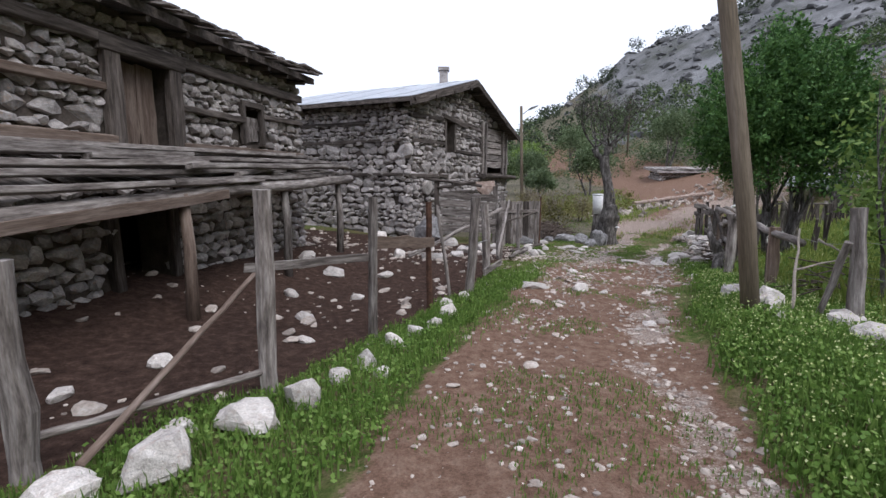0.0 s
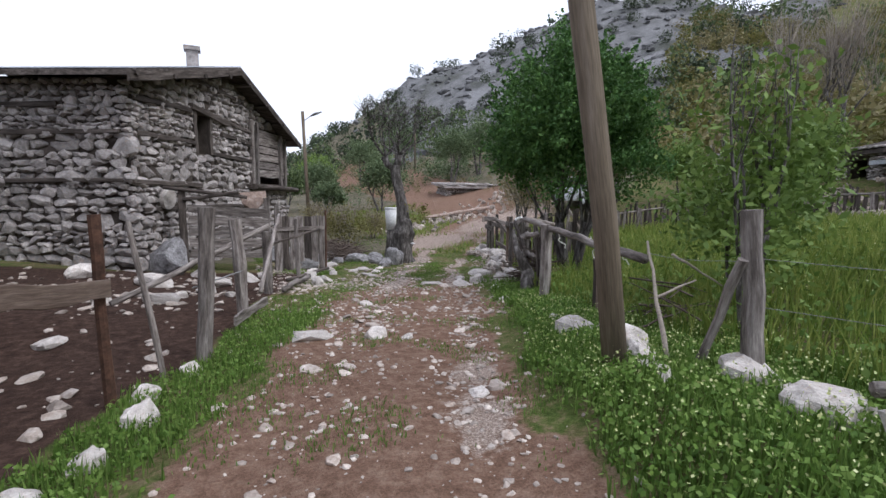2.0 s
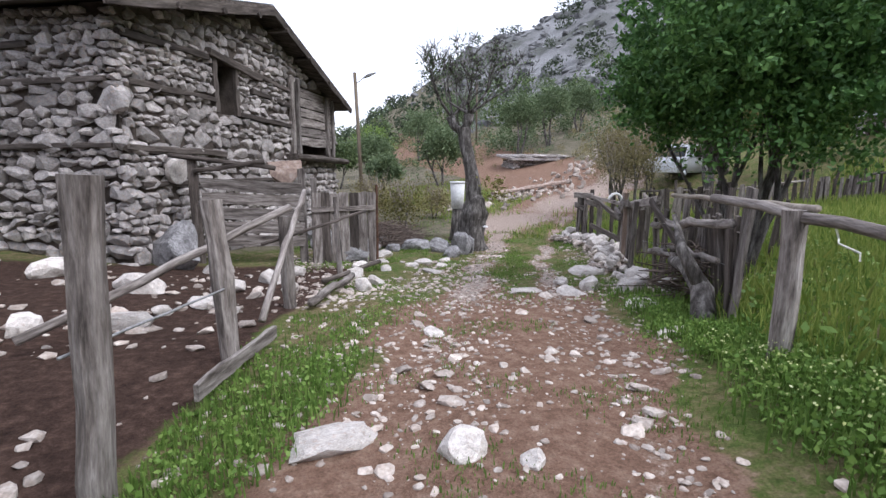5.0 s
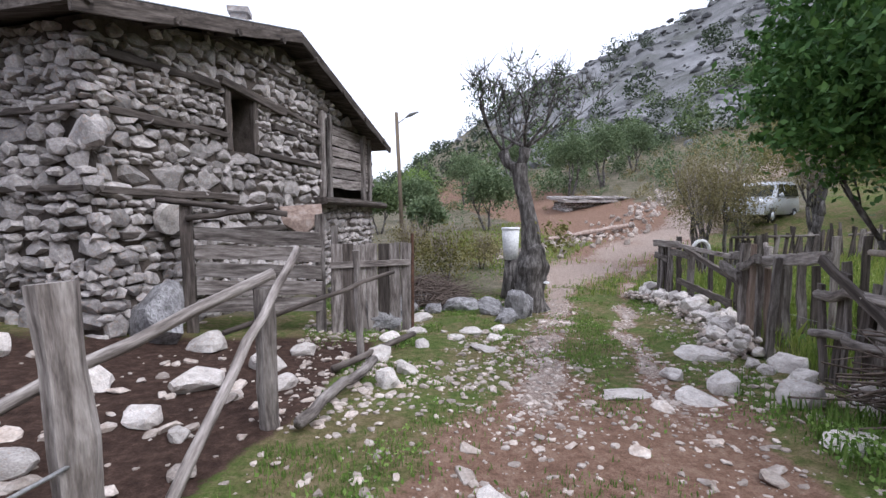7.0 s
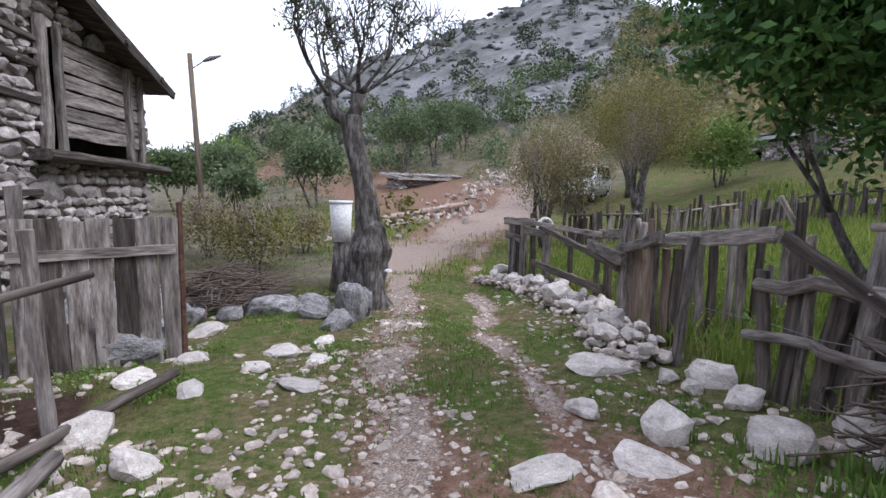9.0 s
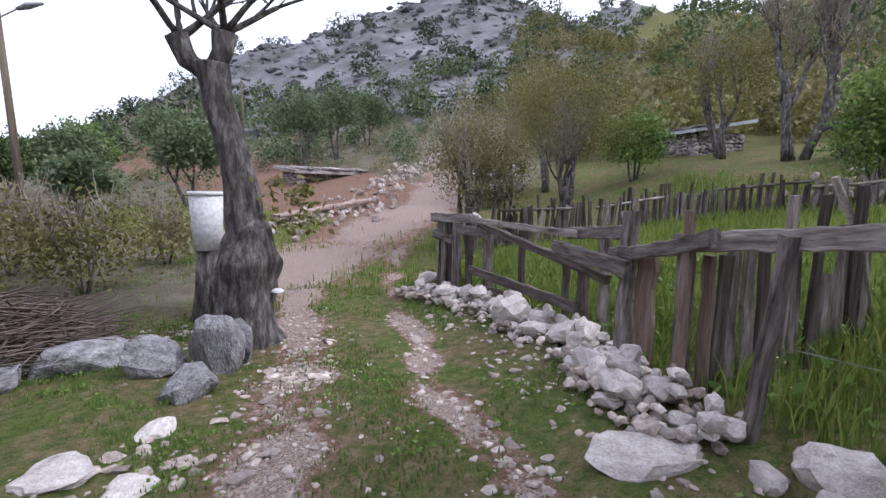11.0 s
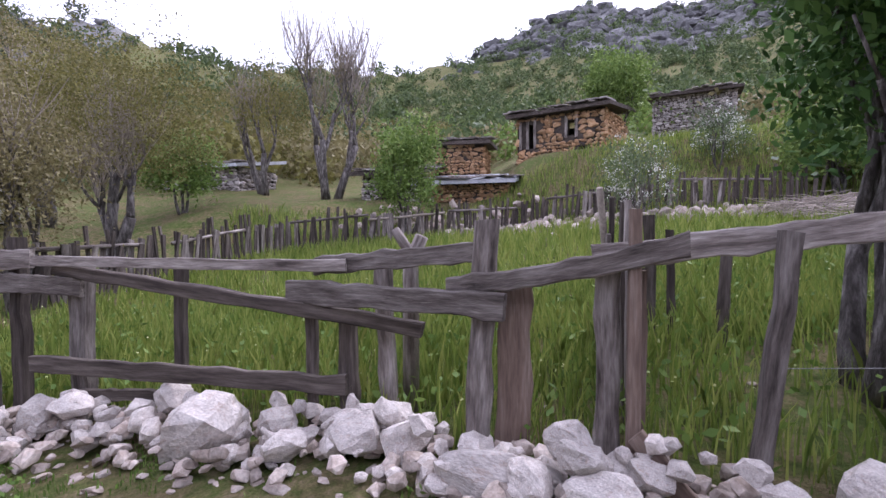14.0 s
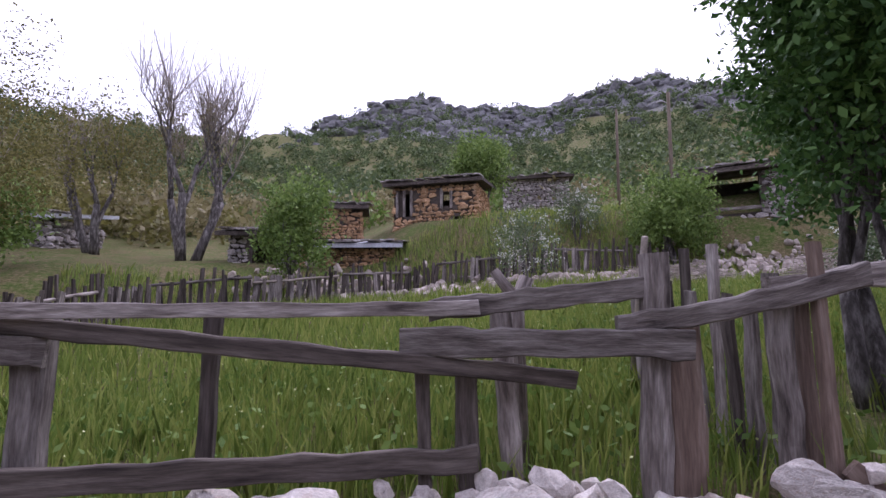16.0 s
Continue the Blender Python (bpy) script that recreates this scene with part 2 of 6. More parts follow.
def height(x, y):
    x, y = np.asarray(x, float), np.asarray(y, float)
    base = -0.055 * np.clip(y, -15, 17.5) + 0.06 * np.clip(y - 19, 0, 12)
    yd = np.interp(y, *YARD) - x
    base = base + 0.05 * np.clip(yd, 0, 14) + 0.05 * np.clip(yd - 2.0, 0, 5)
    fd = x - np.interp(y, *FIELD)
    base = base + 0.09 * np.clip(fd, 0, 12)
    lane = np.abs(x - np.interp(y, *LANE)) / np.interp(y, *HALF)
    base = base + 0.06 * sm(0.8, 1.4, lane) * sm(26, 18, y) + 0.05 * fbm(x, y, 1.7, 1) * (0.4 + 0.6 * sm(0.7, 1.3, lane))
    base = base - 0.05 * np.exp(-((lane - 0.55) / 0.2) ** 2) * sm(24, 18, y)
    side = (x - np.interp(y, *LANE)) / np.interp(y, *HALF)
    base = base + 0.2 * sm(0.85, 1.6, side) * sm(11, 6, y)
    base = base - 0.2 * sm(-0.75, -1.4, side) * sm(11, 8, y) * sm(4.5, 2.5, yd)
    # terraces and hill
    dx, dy = x - HX, y - HY
    r = np.hypot(dx, dy)
    az = np.degrees(np.arctan2(dx, dy))
    elev = np.interp(az, *CREST)
    far = np.interp(az, *FAR)
    crag = sm(4, 20, az) * sm(80, 55, az)
    near = np.interp(az, [-180, -20, 10, 40, 60, 75, 100, 180], [30, 24, 20, 19, 17, 15.2, 15.0, 14])
    start = near / far
    q = np.clip((r / far - start) / (1 - start), 0, 1)
    shape = q ** (0.5 + 0.18 * crag) * (1 + 0 * q)
    hill = r * np.tan(np.radians(elev)) * shape
    over = np.clip(r / far - 1, 0, 10)
    hill = np.where(r > far, far * np.tan(np.radians(elev)) * np.exp(-over * 1.5), hill)
    rough = fbm(x, y, 22, 2, 4) * (0.035 * r * q) + crag * sm(0.3, 0.6, q) * fbm(x, y, 9, 4, 4) * 3.0
    hill = hill + sm(15.2, 18.8, r) * (2.3 * sm(94, 108, az) * sm(178, 168, az) + 0.9 * sm(58, 72, az) * sm(104, 94, az))
    hill = hill + rough * (hill > 0.01)
    return base + hill


def hz(x, y):
    return float(height(np.array([x]), np.array([y]))[0])


def axis(lo, hi, fine, far):
    """Coordinates that are fine between lo and hi and widen outwards to far."""
    mid = list(np.arange(lo, hi, fine))
    left, right = [], []
    s, p = fine, lo
    while p > -far:
        s *= 1.07
        p -= s
        left.append(p)
    s, p = fine, mid[-1]
    while p < far:
        s *= 1.07
        p += s
        right.append(p)
    return np.array(left[::-1] + mid + right)


GX, GY = axis(-6, 22, 0.16, 1500), axis(-2, 30, 0.16, 1500)
X, Y = np.meshgrid(GX, GY)
Z = height(X, Y)


def grid_mesh(name, X, Y, Z):
    ny, nx = X.shape
    me = bpy.data.meshes.new(name)
    co = np.stack([X, Y, Z], -1).reshape(-1, 3)
    idx = np.arange(ny * nx).reshape(ny, nx)
    f = np.stack([idx[:-1, :-1], idx[:-1, 1:], idx[1:, 1:], idx[1:, :-1]], -1).reshape(-1, 4)
    me.vertices.add(len(co))
    me.vertices.foreach_set("co", co.ravel())
    me.loops.add(f.size)
    me.loops.foreach_set("vertex_index", f.ravel().astype(np.int32))
    me.polygons.add(len(f))
    me.polygons.foreach_set("loop_start", np.arange(0, f.size, 4, dtype=np.int32))
    me.polygons.foreach_set("use_smooth", np.ones(len(f), bool))
    me.update()
    return me


def masks(x, y):
    """How much lane soil, yard soil, gravel track, scrub slope and bare rock lies at each place."""
    lane = np.abs(x - np.interp(y, *LANE)) / np.interp(y, *HALF)
    off = (x - np.interp(y, *LANE)) / np.interp(y, *HALF)
    w = fbm(x, y, 0.9, 3) * 0.25
    soil = sm(1.12, 0.75, lane + w) * sm(-14, -10, y)
    late = sm(10.5, 14, y) * sm(26, 19, y)
    wob = fbm(x, y, 1.4, 5) * 0.1 + fbm(x, y, 0.35, 0) * 0.09
    tracks = np.maximum(np.exp(-((off + 0.4 + wob) / 0.28) ** 2), 0.9 * np.exp(-((off - 0.5 + wob) / 0.15) ** 2))
    tracks = tracks * np.clip(0.85 + 0.7 * fbm(x, y, 0.5, 4), 0.15, 1.15)
    soil = soil * (1 - late) + late * np.clip(tracks * 1.1 + w, 0, 1)
    early = sm(12, 6, y)
    edge = np.exp(-((off - 0.72 + wob * 1.5) / 0.26) ** 2) * np.clip(0.5 + 1.1 * fbm(x, y, 0.6, 2), 0, 1)
    gravel = np.clip(tracks * (0.25 + 0.95 * late) + early * edge * 0.75 + w * 0.7, 0, 1) * soil
    road = np.exp(-(((y - 21.8 - (x - 9) * 0.62) / 2.0) ** 2)) * sm(5, 9, x) * sm(45, 34, x)
    soil = np.maximum(soil, np.clip(road * 1.1 + w, 0, 1))
    gravel = np.maximum(gravel, np.clip(road * 0.8 + w * 1.6, 0, 1) * (road > 0.05))
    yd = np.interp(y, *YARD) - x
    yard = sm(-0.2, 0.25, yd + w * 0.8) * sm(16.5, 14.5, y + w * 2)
    dx, dy = x - HX, y - HY
    r, az = np.hypot(dx, dy), np.degrees(np.arctan2(dx, dy))
    scrub = sm(15, 24, r + fbm(x, y, 6, 2) * 3) * sm(-8, 4, az) * sm(62, 48, az)
    scrub = np.maximum(scrub, np.maximum(sm(26, 40, r) * (1 - 0.95 * sm(56, 70, az)), 0.12 * sm(15.5, 18, r) * sm(92, 104, az)))
    scrub = np.maximum(scrub, 0.75 * sm(5, 8, r) * sm(-70, -40, az) * sm(20, 8, az))
    crag = sm(10, 24, az) * sm(72, 58, az) * sm(48, 85, r + fbm(x, y, 20, 5) * 30)
    peak = sm(96, 108, az) * sm(180, 150, az) * sm(250, 330, r + fbm(x, y, 60, 5) * 70)
    return soil, yard, gravel, scrub, np.maximum(crag, peak)


M_SOIL, M_YARD, M_GRAVEL, M_SCRUB, M_ROCK = masks(X, Y)
ground_mesh = grid_mesh("ground", X, Y, Z)
for nm, arr in (("soil", M_SOIL), ("yard", M_YARD), ("gravel", M_GRAVEL), ("scrub", M_SCRUB), ("rock", M_ROCK)):
    at = ground_mesh.attributes.new(nm, "FLOAT", "POINT")
    at.data.foreach_set("value", arr.ravel().astype(np.float32))


def ground_material():
    m, nt, b = nodes_of("ground_soil_and_grass")
    co = nt.nodes.new("ShaderNodeTexCoord").outputs["Object"]

    def attr(nm):
        a = nt.nodes.new("ShaderNodeAttribute")
        a.attribute_name = nm
        return a.outputs["Fac"]
    n1, n2, n3 = tex_noise(nt, 1.3, 5, 0.65, co), tex_noise(nt, 9, 5, 0.7, co), tex_noise(nt, 55, 4, 0.7, co)
    n4 = tex_noise(nt, 0.06, 8, 0.7, co)

    def soft(f, n, k=0.9):
        s = calc(nt, "ADD", f, calc(nt, "MULTIPLY", calc(nt, "SUBTRACT", n, 0.5), k))
        r = nt.nodes.new("ShaderNodeMapRange")
        r.interpolation_type = "SMOOTHSTEP"
        r.inputs[1].default_value, r.inputs[2].default_value = 0.35, 0.65
        nt.links.new(s, r.inputs[0])
        return r.outputs[0]
    grass = ramp(nt, n2, [(0.25, (0.045, 0.07, 0.016)), (0.5, (0.095, 0.13, 0.033)), (0.75, (0.17, 0.165, 0.07))])
    soil = ramp(nt, n2, [(0.25, (0.115, 0.066, 0.045)), (0.5, (0.21, 0.13, 0.092)), (0.75, (0.31, 0.22, 0.165))])
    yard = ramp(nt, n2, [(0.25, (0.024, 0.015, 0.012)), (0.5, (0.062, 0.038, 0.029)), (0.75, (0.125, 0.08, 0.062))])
    gravel = ramp(nt, n3, [(0.3, (0.20, 0.145, 0.11)), (0.5, (0.34, 0.27, 0.225)), (0.7, (0.54, 0.475, 0.43))])
    scrub = ramp(nt, n1, [(0.25, (0.075, 0.078, 0.04)), (0.5, (0.145, 0.13, 0.09)), (0.75, (0.23, 0.20, 0.16))])
    rock = ramp(nt, n4, [(0.35, (0.075, 0.08, 0.065)), (0.5, (0.165, 0.165, 0.165)), (0.65, (0.28, 0.28, 0.285))])
    grass = mix(nt, calc(nt, "MULTIPLY", soft(n1, n2, 0.7), 0.55), grass, soil)
    col = mix(nt, soft(attr("scrub"), n1), grass, scrub)
    col = mix(nt, soft(attr("rock"), n4, 1.2), col, rock)
    col = mix(nt, soft(attr("soil"), n2), col, soil)
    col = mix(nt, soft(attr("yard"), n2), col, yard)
    col = mix(nt, calc(nt, "MULTIPLY", soft(attr("gravel"), n2, 1.4), 0.85), col, gravel)
    grain = ramp(nt, n3, [(0.3, (0.55, 0.55, 0.55)), (0.7, (1.3, 1.3, 1.3))])
    col = mix(nt, 0.8, col, grain, "MULTIPLY")
    nt.links.new(col, b.inputs["Base Color"])
    b.inputs["Roughness"].default_value = 1.0
    b.inputs["Specular IOR Level"].default_value = 0.1
    bump(nt, b, calc(nt, "ADD", n2, calc(nt, "MULTIPLY", n3, 0.6)), 0.8, 0.05)
    return m


GROUND = ground_material()
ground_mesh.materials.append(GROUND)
ground = tagged(new("ground", ground_mesh), "uneven village ground of red soil, gravel, grass and rocky hills", "ground", kind="structure")


# ---- mesh helpers ----
R = random.Random(11)


def mesh_of(name, verts, faces, mat, smooth=False):
    me = bpy.data.meshes.new(name)
    me.from_pydata(verts, [], faces)
    me.materials.append(mat)
    if smooth:
        me.polygons.foreach_set("use_smooth", np.ones(len(me.polygons), bool))
    me.update()
    return me


def tris_mesh(name, co, per, mat, smooth=False):
    """A mesh of loose faces, each of `per` corners, from an array of corners."""
    co = np.asarray(co, np.float32).reshape(-1, 3)
    n = len(co) // per
    me = bpy.data.meshes.new(name)
    me.vertices.add(len(co))
    me.vertices.foreach_set("co", co.ravel())
    me.loops.add(len(co))
    me.loops.foreach_set("vertex_index", np.arange(len(co), dtype=np.int32))
    me.polygons.add(n)
    me.polygons.foreach_set("loop_start", np.arange(0, len(co), per, dtype=np.int32))
    me.materials.append(mat)
    me.update()
    return me


def part(name, me, parent=None, label="", m=None):
    o = new(name, me)
    if parent is not None:
        o.parent = parent
        o.matrix_parent_inverse = Matrix()
    if m is not None:
        o.matrix_basis = m
    if label:
        o["label"] = label
    return o


def thing(name, label, category, group="", at=None, kind=""):
    o = new(name)
    o.empty_display_size = 0.1
    if at is not None:
        o.location = at
    return tagged(o, label, category, group, kind)


def gnarl(g, axis_pts, radii, seed, sides=26, rings=34, rough=0.16):
    """A knotted, fluted trunk through the axis points."""
    base = len(g.v)
    n = len(axis_pts) - 1
    for i in range(rings + 1):
        u = i / rings * n
        k = min(int(u), n - 1)
        f = u - k
        f = f * f * (3 - 2 * f)
        c = Vector(axis_pts[k]).lerp(Vector(axis_pts[k + 1]), f)
        r = radii[k] * (1 - f) + radii[k + 1] * f
        for j in range(sides):
            a = 2 * math.pi * j / sides
            d = Vector((math.cos(a), math.sin(a), 0))
            q = Vector((d.x * 1.3, d.y * 1.3, c.z * 1.1 + seed))
            w = noise.noise(q) * 1.5 + noise.noise(q * 2.6) * 0.9 + noise.noise(Vector((d.x * 5, d.y * 5, c.z * 2.2))) * 0.6
            flare = 0.25 * max(0.0, 0.35 - c.z) * (1 + math.sin(a * 5 + seed))
            g.v.append(tuple(c + d * r * (1 + rough * w + flare)))
    for i in range(rings):
        for j in range(sides):
            a0, b0 = base + i * sides + j, base + i * sides + (j + 1) % sides
            g.f.append((a0, b0, b0 + sides, a0 + sides))
    e = base + rings * sides
    g.f.append(tuple(range(e, e + sides)))
    return g


class Geo:
    """Collects vertices and faces."""

    def __init__(self):
        self.v, self.f, self.g = [], [], []

    def tube(self, pts, radii, sides=8, wob=0.0, flat=1.0, seed=0):
        rr = random.Random(seed)
        base = len(self.v)
        pts = [Vector(p) for p in pts]
        ph = [rr.uniform(0.8, 1.2) for _ in range(sides)]
        for i, (p, r) in enumerate(zip(pts, radii)):
            d = (pts[min(i + 1, len(pts) - 1)] - pts[max(i - 1, 0)]).normalized()
            a = d.cross(Vector((0.31, 0.17, 0.93)) if abs(d.z) < 0.85 else Vector((1, 0.2, 0))).normalized()
            b = d.cross(a)
            for k in range(sides):
                t = 2 * math.pi * k / sides
                q = r * (1 + wob * (ph[k] - 1) * 4 * 0.5 + wob * rr.uniform(-0.5, 0.5))
                self.v.append(tuple(p + a * math.cos(t) * q + b * math.sin(t) * q * flat))
                self.g.append(((p - pts[0]).length + seed * 0.37, math.cos(t) * r, math.sin(t) * r))
        for i in range(len(pts) - 1):
            for k in range(sides):
                a0, b0 = base + i * sides + k, base + i * sides + (k + 1) % sides
                self.f.append((a0, b0, b0 + sides, a0 + sides))
        self.f.append(tuple(range(base + sides - 1, base - 1, -1)))
        e = base + (len(pts) - 1) * sides
        self.f.append(tuple(range(e, e + sides)))
        return self

    def box(self, p, q):
        b = len(self.v)
        x0, y0, z0, x1, y1, z1 = *p, *q
        self.v += [(x0, y0, z0), (x1, y0, z0), (x1, y1, z0), (x0, y1, z0), (x0, y0, z1), (x1, y0, z1), (x1, y1, z1), (x0, y1, z1)]
        self.f += [tuple(b + i for i in f) for f in ((3, 2, 1, 0), (4, 5, 6, 7), (0, 1, 5, 4), (1, 2, 6, 5), (2, 3, 7, 6), (3, 0, 4, 7))]
        return self

    def plank(self, p0, p1, width, thick, up=(0, 0, 1), seed=0, rough=0.06, seg=6, bow=0.0, taper=1.0):
        """A sawn or split board from p0 to p1 with uneven edges. up: the way its width points."""
        rr = random.Random(seed)
        p0, p1, up = Vector(p0), Vector(p1), Vector(up)
        d = (p1 - p0).normalized()
        side = d.cross(up).normalized()
        w = side.cross(d).normalized()
        base = len(self.v)
        for i in range(seg + 1):
            t = i / seg
            c = p0.lerp(p1, t) + w * (bow * math.sin(math.pi * t) + rr.uniform(-1, 1) * width * rough * 0.5) + side * rr.uniform(-1, 1) * thick * 0.12
            ww = width * 0.5 * (1 + (taper - 1) * t)
            u, l = ww * (1 + rr.uniform(-rough, rough) * 2), ww * (1 + rr.uniform(-rough, rough) * 2)
            h, b = thick * 0.5, thick * 0.12
            ring = [(u - b, h), (u, h - b), (u, -h + b), (u - b, -h), (-l + b, -h), (-l, -h + b), (-l, h - b), (-l + b, h)]
            end = rr.uniform(-1, 1) * width * 0.08 if i in (0, seg) else 0
            for k, (a, s) in enumerate(ring):
                self.v.append(tuple(c + w * a + side * s + d * (end * (1 if k < 4 else -1))))
                self.g.append(((p1 - p0).length * t + seed * 0.37, a, s))
        for i in range(seg):
            for k in range(8):
                a0, b0 = base + i * 8 + k, base + i * 8 + (k + 1) % 8
                self.f.append((a0, b0, b0 + 8, a0 + 8))
        self.f.append(tuple(range(base + 7, base - 1, -1)))
        e = base + seg * 8
        self.f.append(tuple(range(e, e + 8)))
        return self

    def mesh(self, name, mat, smooth=False):
        me = mesh_of(name, self.v, self.f, mat, smooth)
        ga = np.array(self.g if len(self.g) == len(self.v) else self.v, np.float32)
        me.attributes.new("grain", "FLOAT_VECTOR", "POINT").data.foreach_set("vector", ga.ravel())
        return me


def wavy(p0, p1, n, amount, seed):
    rr = random.Random(seed)
    p0, p1 = Vector(p0), Vector(p1)
    out = []
    for i in range(n + 1):
        t = i / n
        k = amount * math.sin(math.pi * min(1, max(0, t))) if i not in (0, n) else 0
        out.append(p0.lerp(p1, t) + Vector((rr.uniform(-k, k), rr.uniform(-k, k), rr.uniform(-k, k))))
    return out


def hull_mesh(name, mat, seed, n=20, smooth=False, boxy=0.55, sub=False):
    """An angular stone about 1 wide on each side."""
    rr = random.Random(seed)
    bm = bmesh.new()
    for _ in range(n):
        v = Vector((rr.gauss(0, 1), rr.gauss(0, 1), rr.gauss(0, 1))).normalized()
        m = max(abs(c) for c in v)
        v = v * (1 - boxy) * 0.52 + v / m * boxy * 0.46
        bm.verts.new(v)
    ret = bmesh.ops.convex_hull(bm, input=bm.verts)
    inner = [g for g in ret["geom_interior"] if isinstance(g, bmesh.types.BMVert)]
    bmesh.ops.delete(bm, geom=inner, context="VERTS")
    if sub:
        bmesh.ops.triangulate(bm, faces=bm.faces)
        bmesh.ops.subdivide_edges(bm, edges=bm.edges, cuts=2, use_grid_fill=True, smooth=0.15)
        off = Vector((seed * 1.7, seed * 0.9, 0))
        for v in bm.verts:
            v.co += v.co.normalized() * (noise.noise(v.co * 2.6 + off) * 0.09 + noise.noise(v.co * 7 + off) * 0.045)
    me = bpy.data.meshes.new(name)
    bm.to_mesh(me)
    bm.free()
    me.materials.append(mat)
    if smooth:
        me.polygons.foreach_set("use_smooth", np.ones(len(me.polygons), bool))
    return me


STONES = [hull_mesh("stone", WALLSTONE, s, 22, boxy=0.62) for s in range(14)]
STONE_GEO = [([tuple(v.co) for v in m.vertices], [tuple(p.vertices) for p in m.polygons]) for m in STONES]
OCHRE = surface("ochre_face_stone", [(0.25, (0.22, 0.13, 0.08)), (0.5, (0.42, 0.26, 0.14)), (0.75, (0.55, 0.42, 0.28))], 3, 0.95, 35, 0.6, 0.03, vary=0.35)
OCHRE_STONES = [hull_mesh("stone", OCHRE, s, 22, boxy=0.62) for s in range(14)]
ROCKS = [hull_mesh("rock", LIMESTONE, 50 + s, 16, boxy=0.35, sub=True) for s in range(12)]
GREY_ROCKS = [hull_mesh("rock", GREYSTONE, 70 + s, 14, boxy=0.3, sub=True) for s in range(8)]
SMALL_ROCKS = [hull_mesh("small_rock", LIMESTONE, 90 + s, 18, boxy=0.4) for s in range(10)]


def join_stones(name, places, mat, geo=STONE_GEO):
    v, f = [], []
    for k, m in places:
        gv, gf = geo[k % len(geo)]
        b = len(v)
        v += [tuple(m @ Vector(c)) for c in gv]
        f += [tuple(i + b for i in p) for p in gf]
    return mesh_of(name, v, f, mat)


def stone_wall(name, A, B, z0, top, thick, holes, seed, label, size=(0.12, 0.27), pick=150, focus=None, stone_mat=None, joined=None, core=None, big=0.12, parent=None, ztop=5.5):
    """A rubble wall from A to B whose outer face is on the right of A-B: a core with openings through it, and stones on its face."""
    rr = random.Random(seed)
    A, B = Vector((*A, 0)), Vector((*B, 0))
    L = (B - A).length
    d = (B - A) / L
    n = Vector((d.y, -d.x, 0))
    frame_m = Matrix.Translation(A) @ Matrix(((d.x, n.x, 0, 0), (d.y, n.y, 0, 0), (0, 0, 1, 0), (0, 0, 0, 1)))
    g = Geo()
    cuts = sorted(set([0, L] + [round(i * 0.4, 3) for i in range(1, int(L / 0.4) + 1) if i * 0.4 < L - 0.01] + [c for h in holes for c in h[:2] if 0 < c < L]))
    levels = sorted(set(v for h in holes for v in h[2:4]))
    for s0, s1 in zip(cuts, cuts[1:]):
        sc = (s0 + s1) / 2
        t0, t1 = top(s0), top(s1)
        zs = [z0] + [v for v in levels if z0 < v < min(t0, t1) - 0.02]
        for k, a in enumerate(zs):
            last = k == len(zs) - 1
            b0, b1 = (t0, t1) if last else (zs[k + 1],) * 2
            zc = (a + min(b0, b1)) / 2
            if any(h[0] < sc < h[1] and h[2] < zc < h[3] for h in holes):
                continue
            q = len(g.v)
            g.v += [(s0, -thick, a), (s1, -thick, a), (s1, 0, a), (s0, 0, a), (s0, -thick, b0), (s1, -thick, b1), (s1, 0, b1), (s0, 0, b0)]
            g.f += [tuple(q + i for i in f) for f in ((3, 2, 1, 0), (4, 5, 6, 7), (0, 1, 5, 4), (1, 2, 6, 5), (2, 3, 7, 6), (3, 0, 4, 7))]
    bm = bmesh.new()
    bm.from_mesh(g.mesh(name, MORTAR))
    bmesh.ops.remove_doubles(bm, verts=bm.verts, dist=0.002)
    core_me = bpy.data.meshes.new(name)
    bm.to_mesh(core_me)
    bm.free()
    core_me.materials.append(core or MORTAR)
    wall = part(name, core_me, parent, "", frame_m)
    if parent is None:
        tagged(wall, label, "stone wall", kind="structure")
    else:
        wall["label"] = label
    places, z = [], z0 + 0.03
    while z < ztop:
        h = rr.uniform(*size) * rr.choice((0.6, 0.85, 1, 1.15))
        s = rr.uniform(-0.1, 0.1)
        while s < L:
            w = h * rr.uniform(0.85, 2.3)
            hh = h
            if rr.random() < big:
                w, hh = w * 1.25, h * 1.6
            c, zc = s + w / 2, z + h / 2 + rr.uniform(-0.03, 0.03)
            s += w * rr.uniform(0.9, 0.99)
            if zc + hh * 0.35 > top(min(max(c, 0), L)) or c > L + 0.05:
                continue
            if any(a - w * 0.42 < c < b + w * 0.42 and lo - hh * 0.42 < zc < hi + hh * 0.42 for a, b, lo, hi in holes):
                continue
            m = Matrix.Translation((c, rr.uniform(-0.05, 0.02), zc)) @ Euler((rr.uniform(-0.12, 0.12), rr.uniform(-0.16, 0.16), rr.uniform(-0.12, 0.12))).to_matrix().to_4x4() @ Matrix.Diagonal((w * 1.02, 0.26, hh * 1.03, 1))
            places.append((rr.randrange(14), m))
        z += h * 0.93
    fs, fz = focus or (L / 2, 1.5)
    places.sort(key=lambda q: (q[1].translation.x - fs) ** 2 + 2 * (q[1].translation.z - fz) ** 2)
    near, rest = places[:pick], places[pick:]
    return wall, frame_m, near, rest, (joined or WALLSTONE_J)


PENDING = []
LAMP_X, LAMP_Y, LAMP_H = 4.95, 29.6, 6.1


def lay(job):
    PENDING.append(job)
    return job[0], job[1]


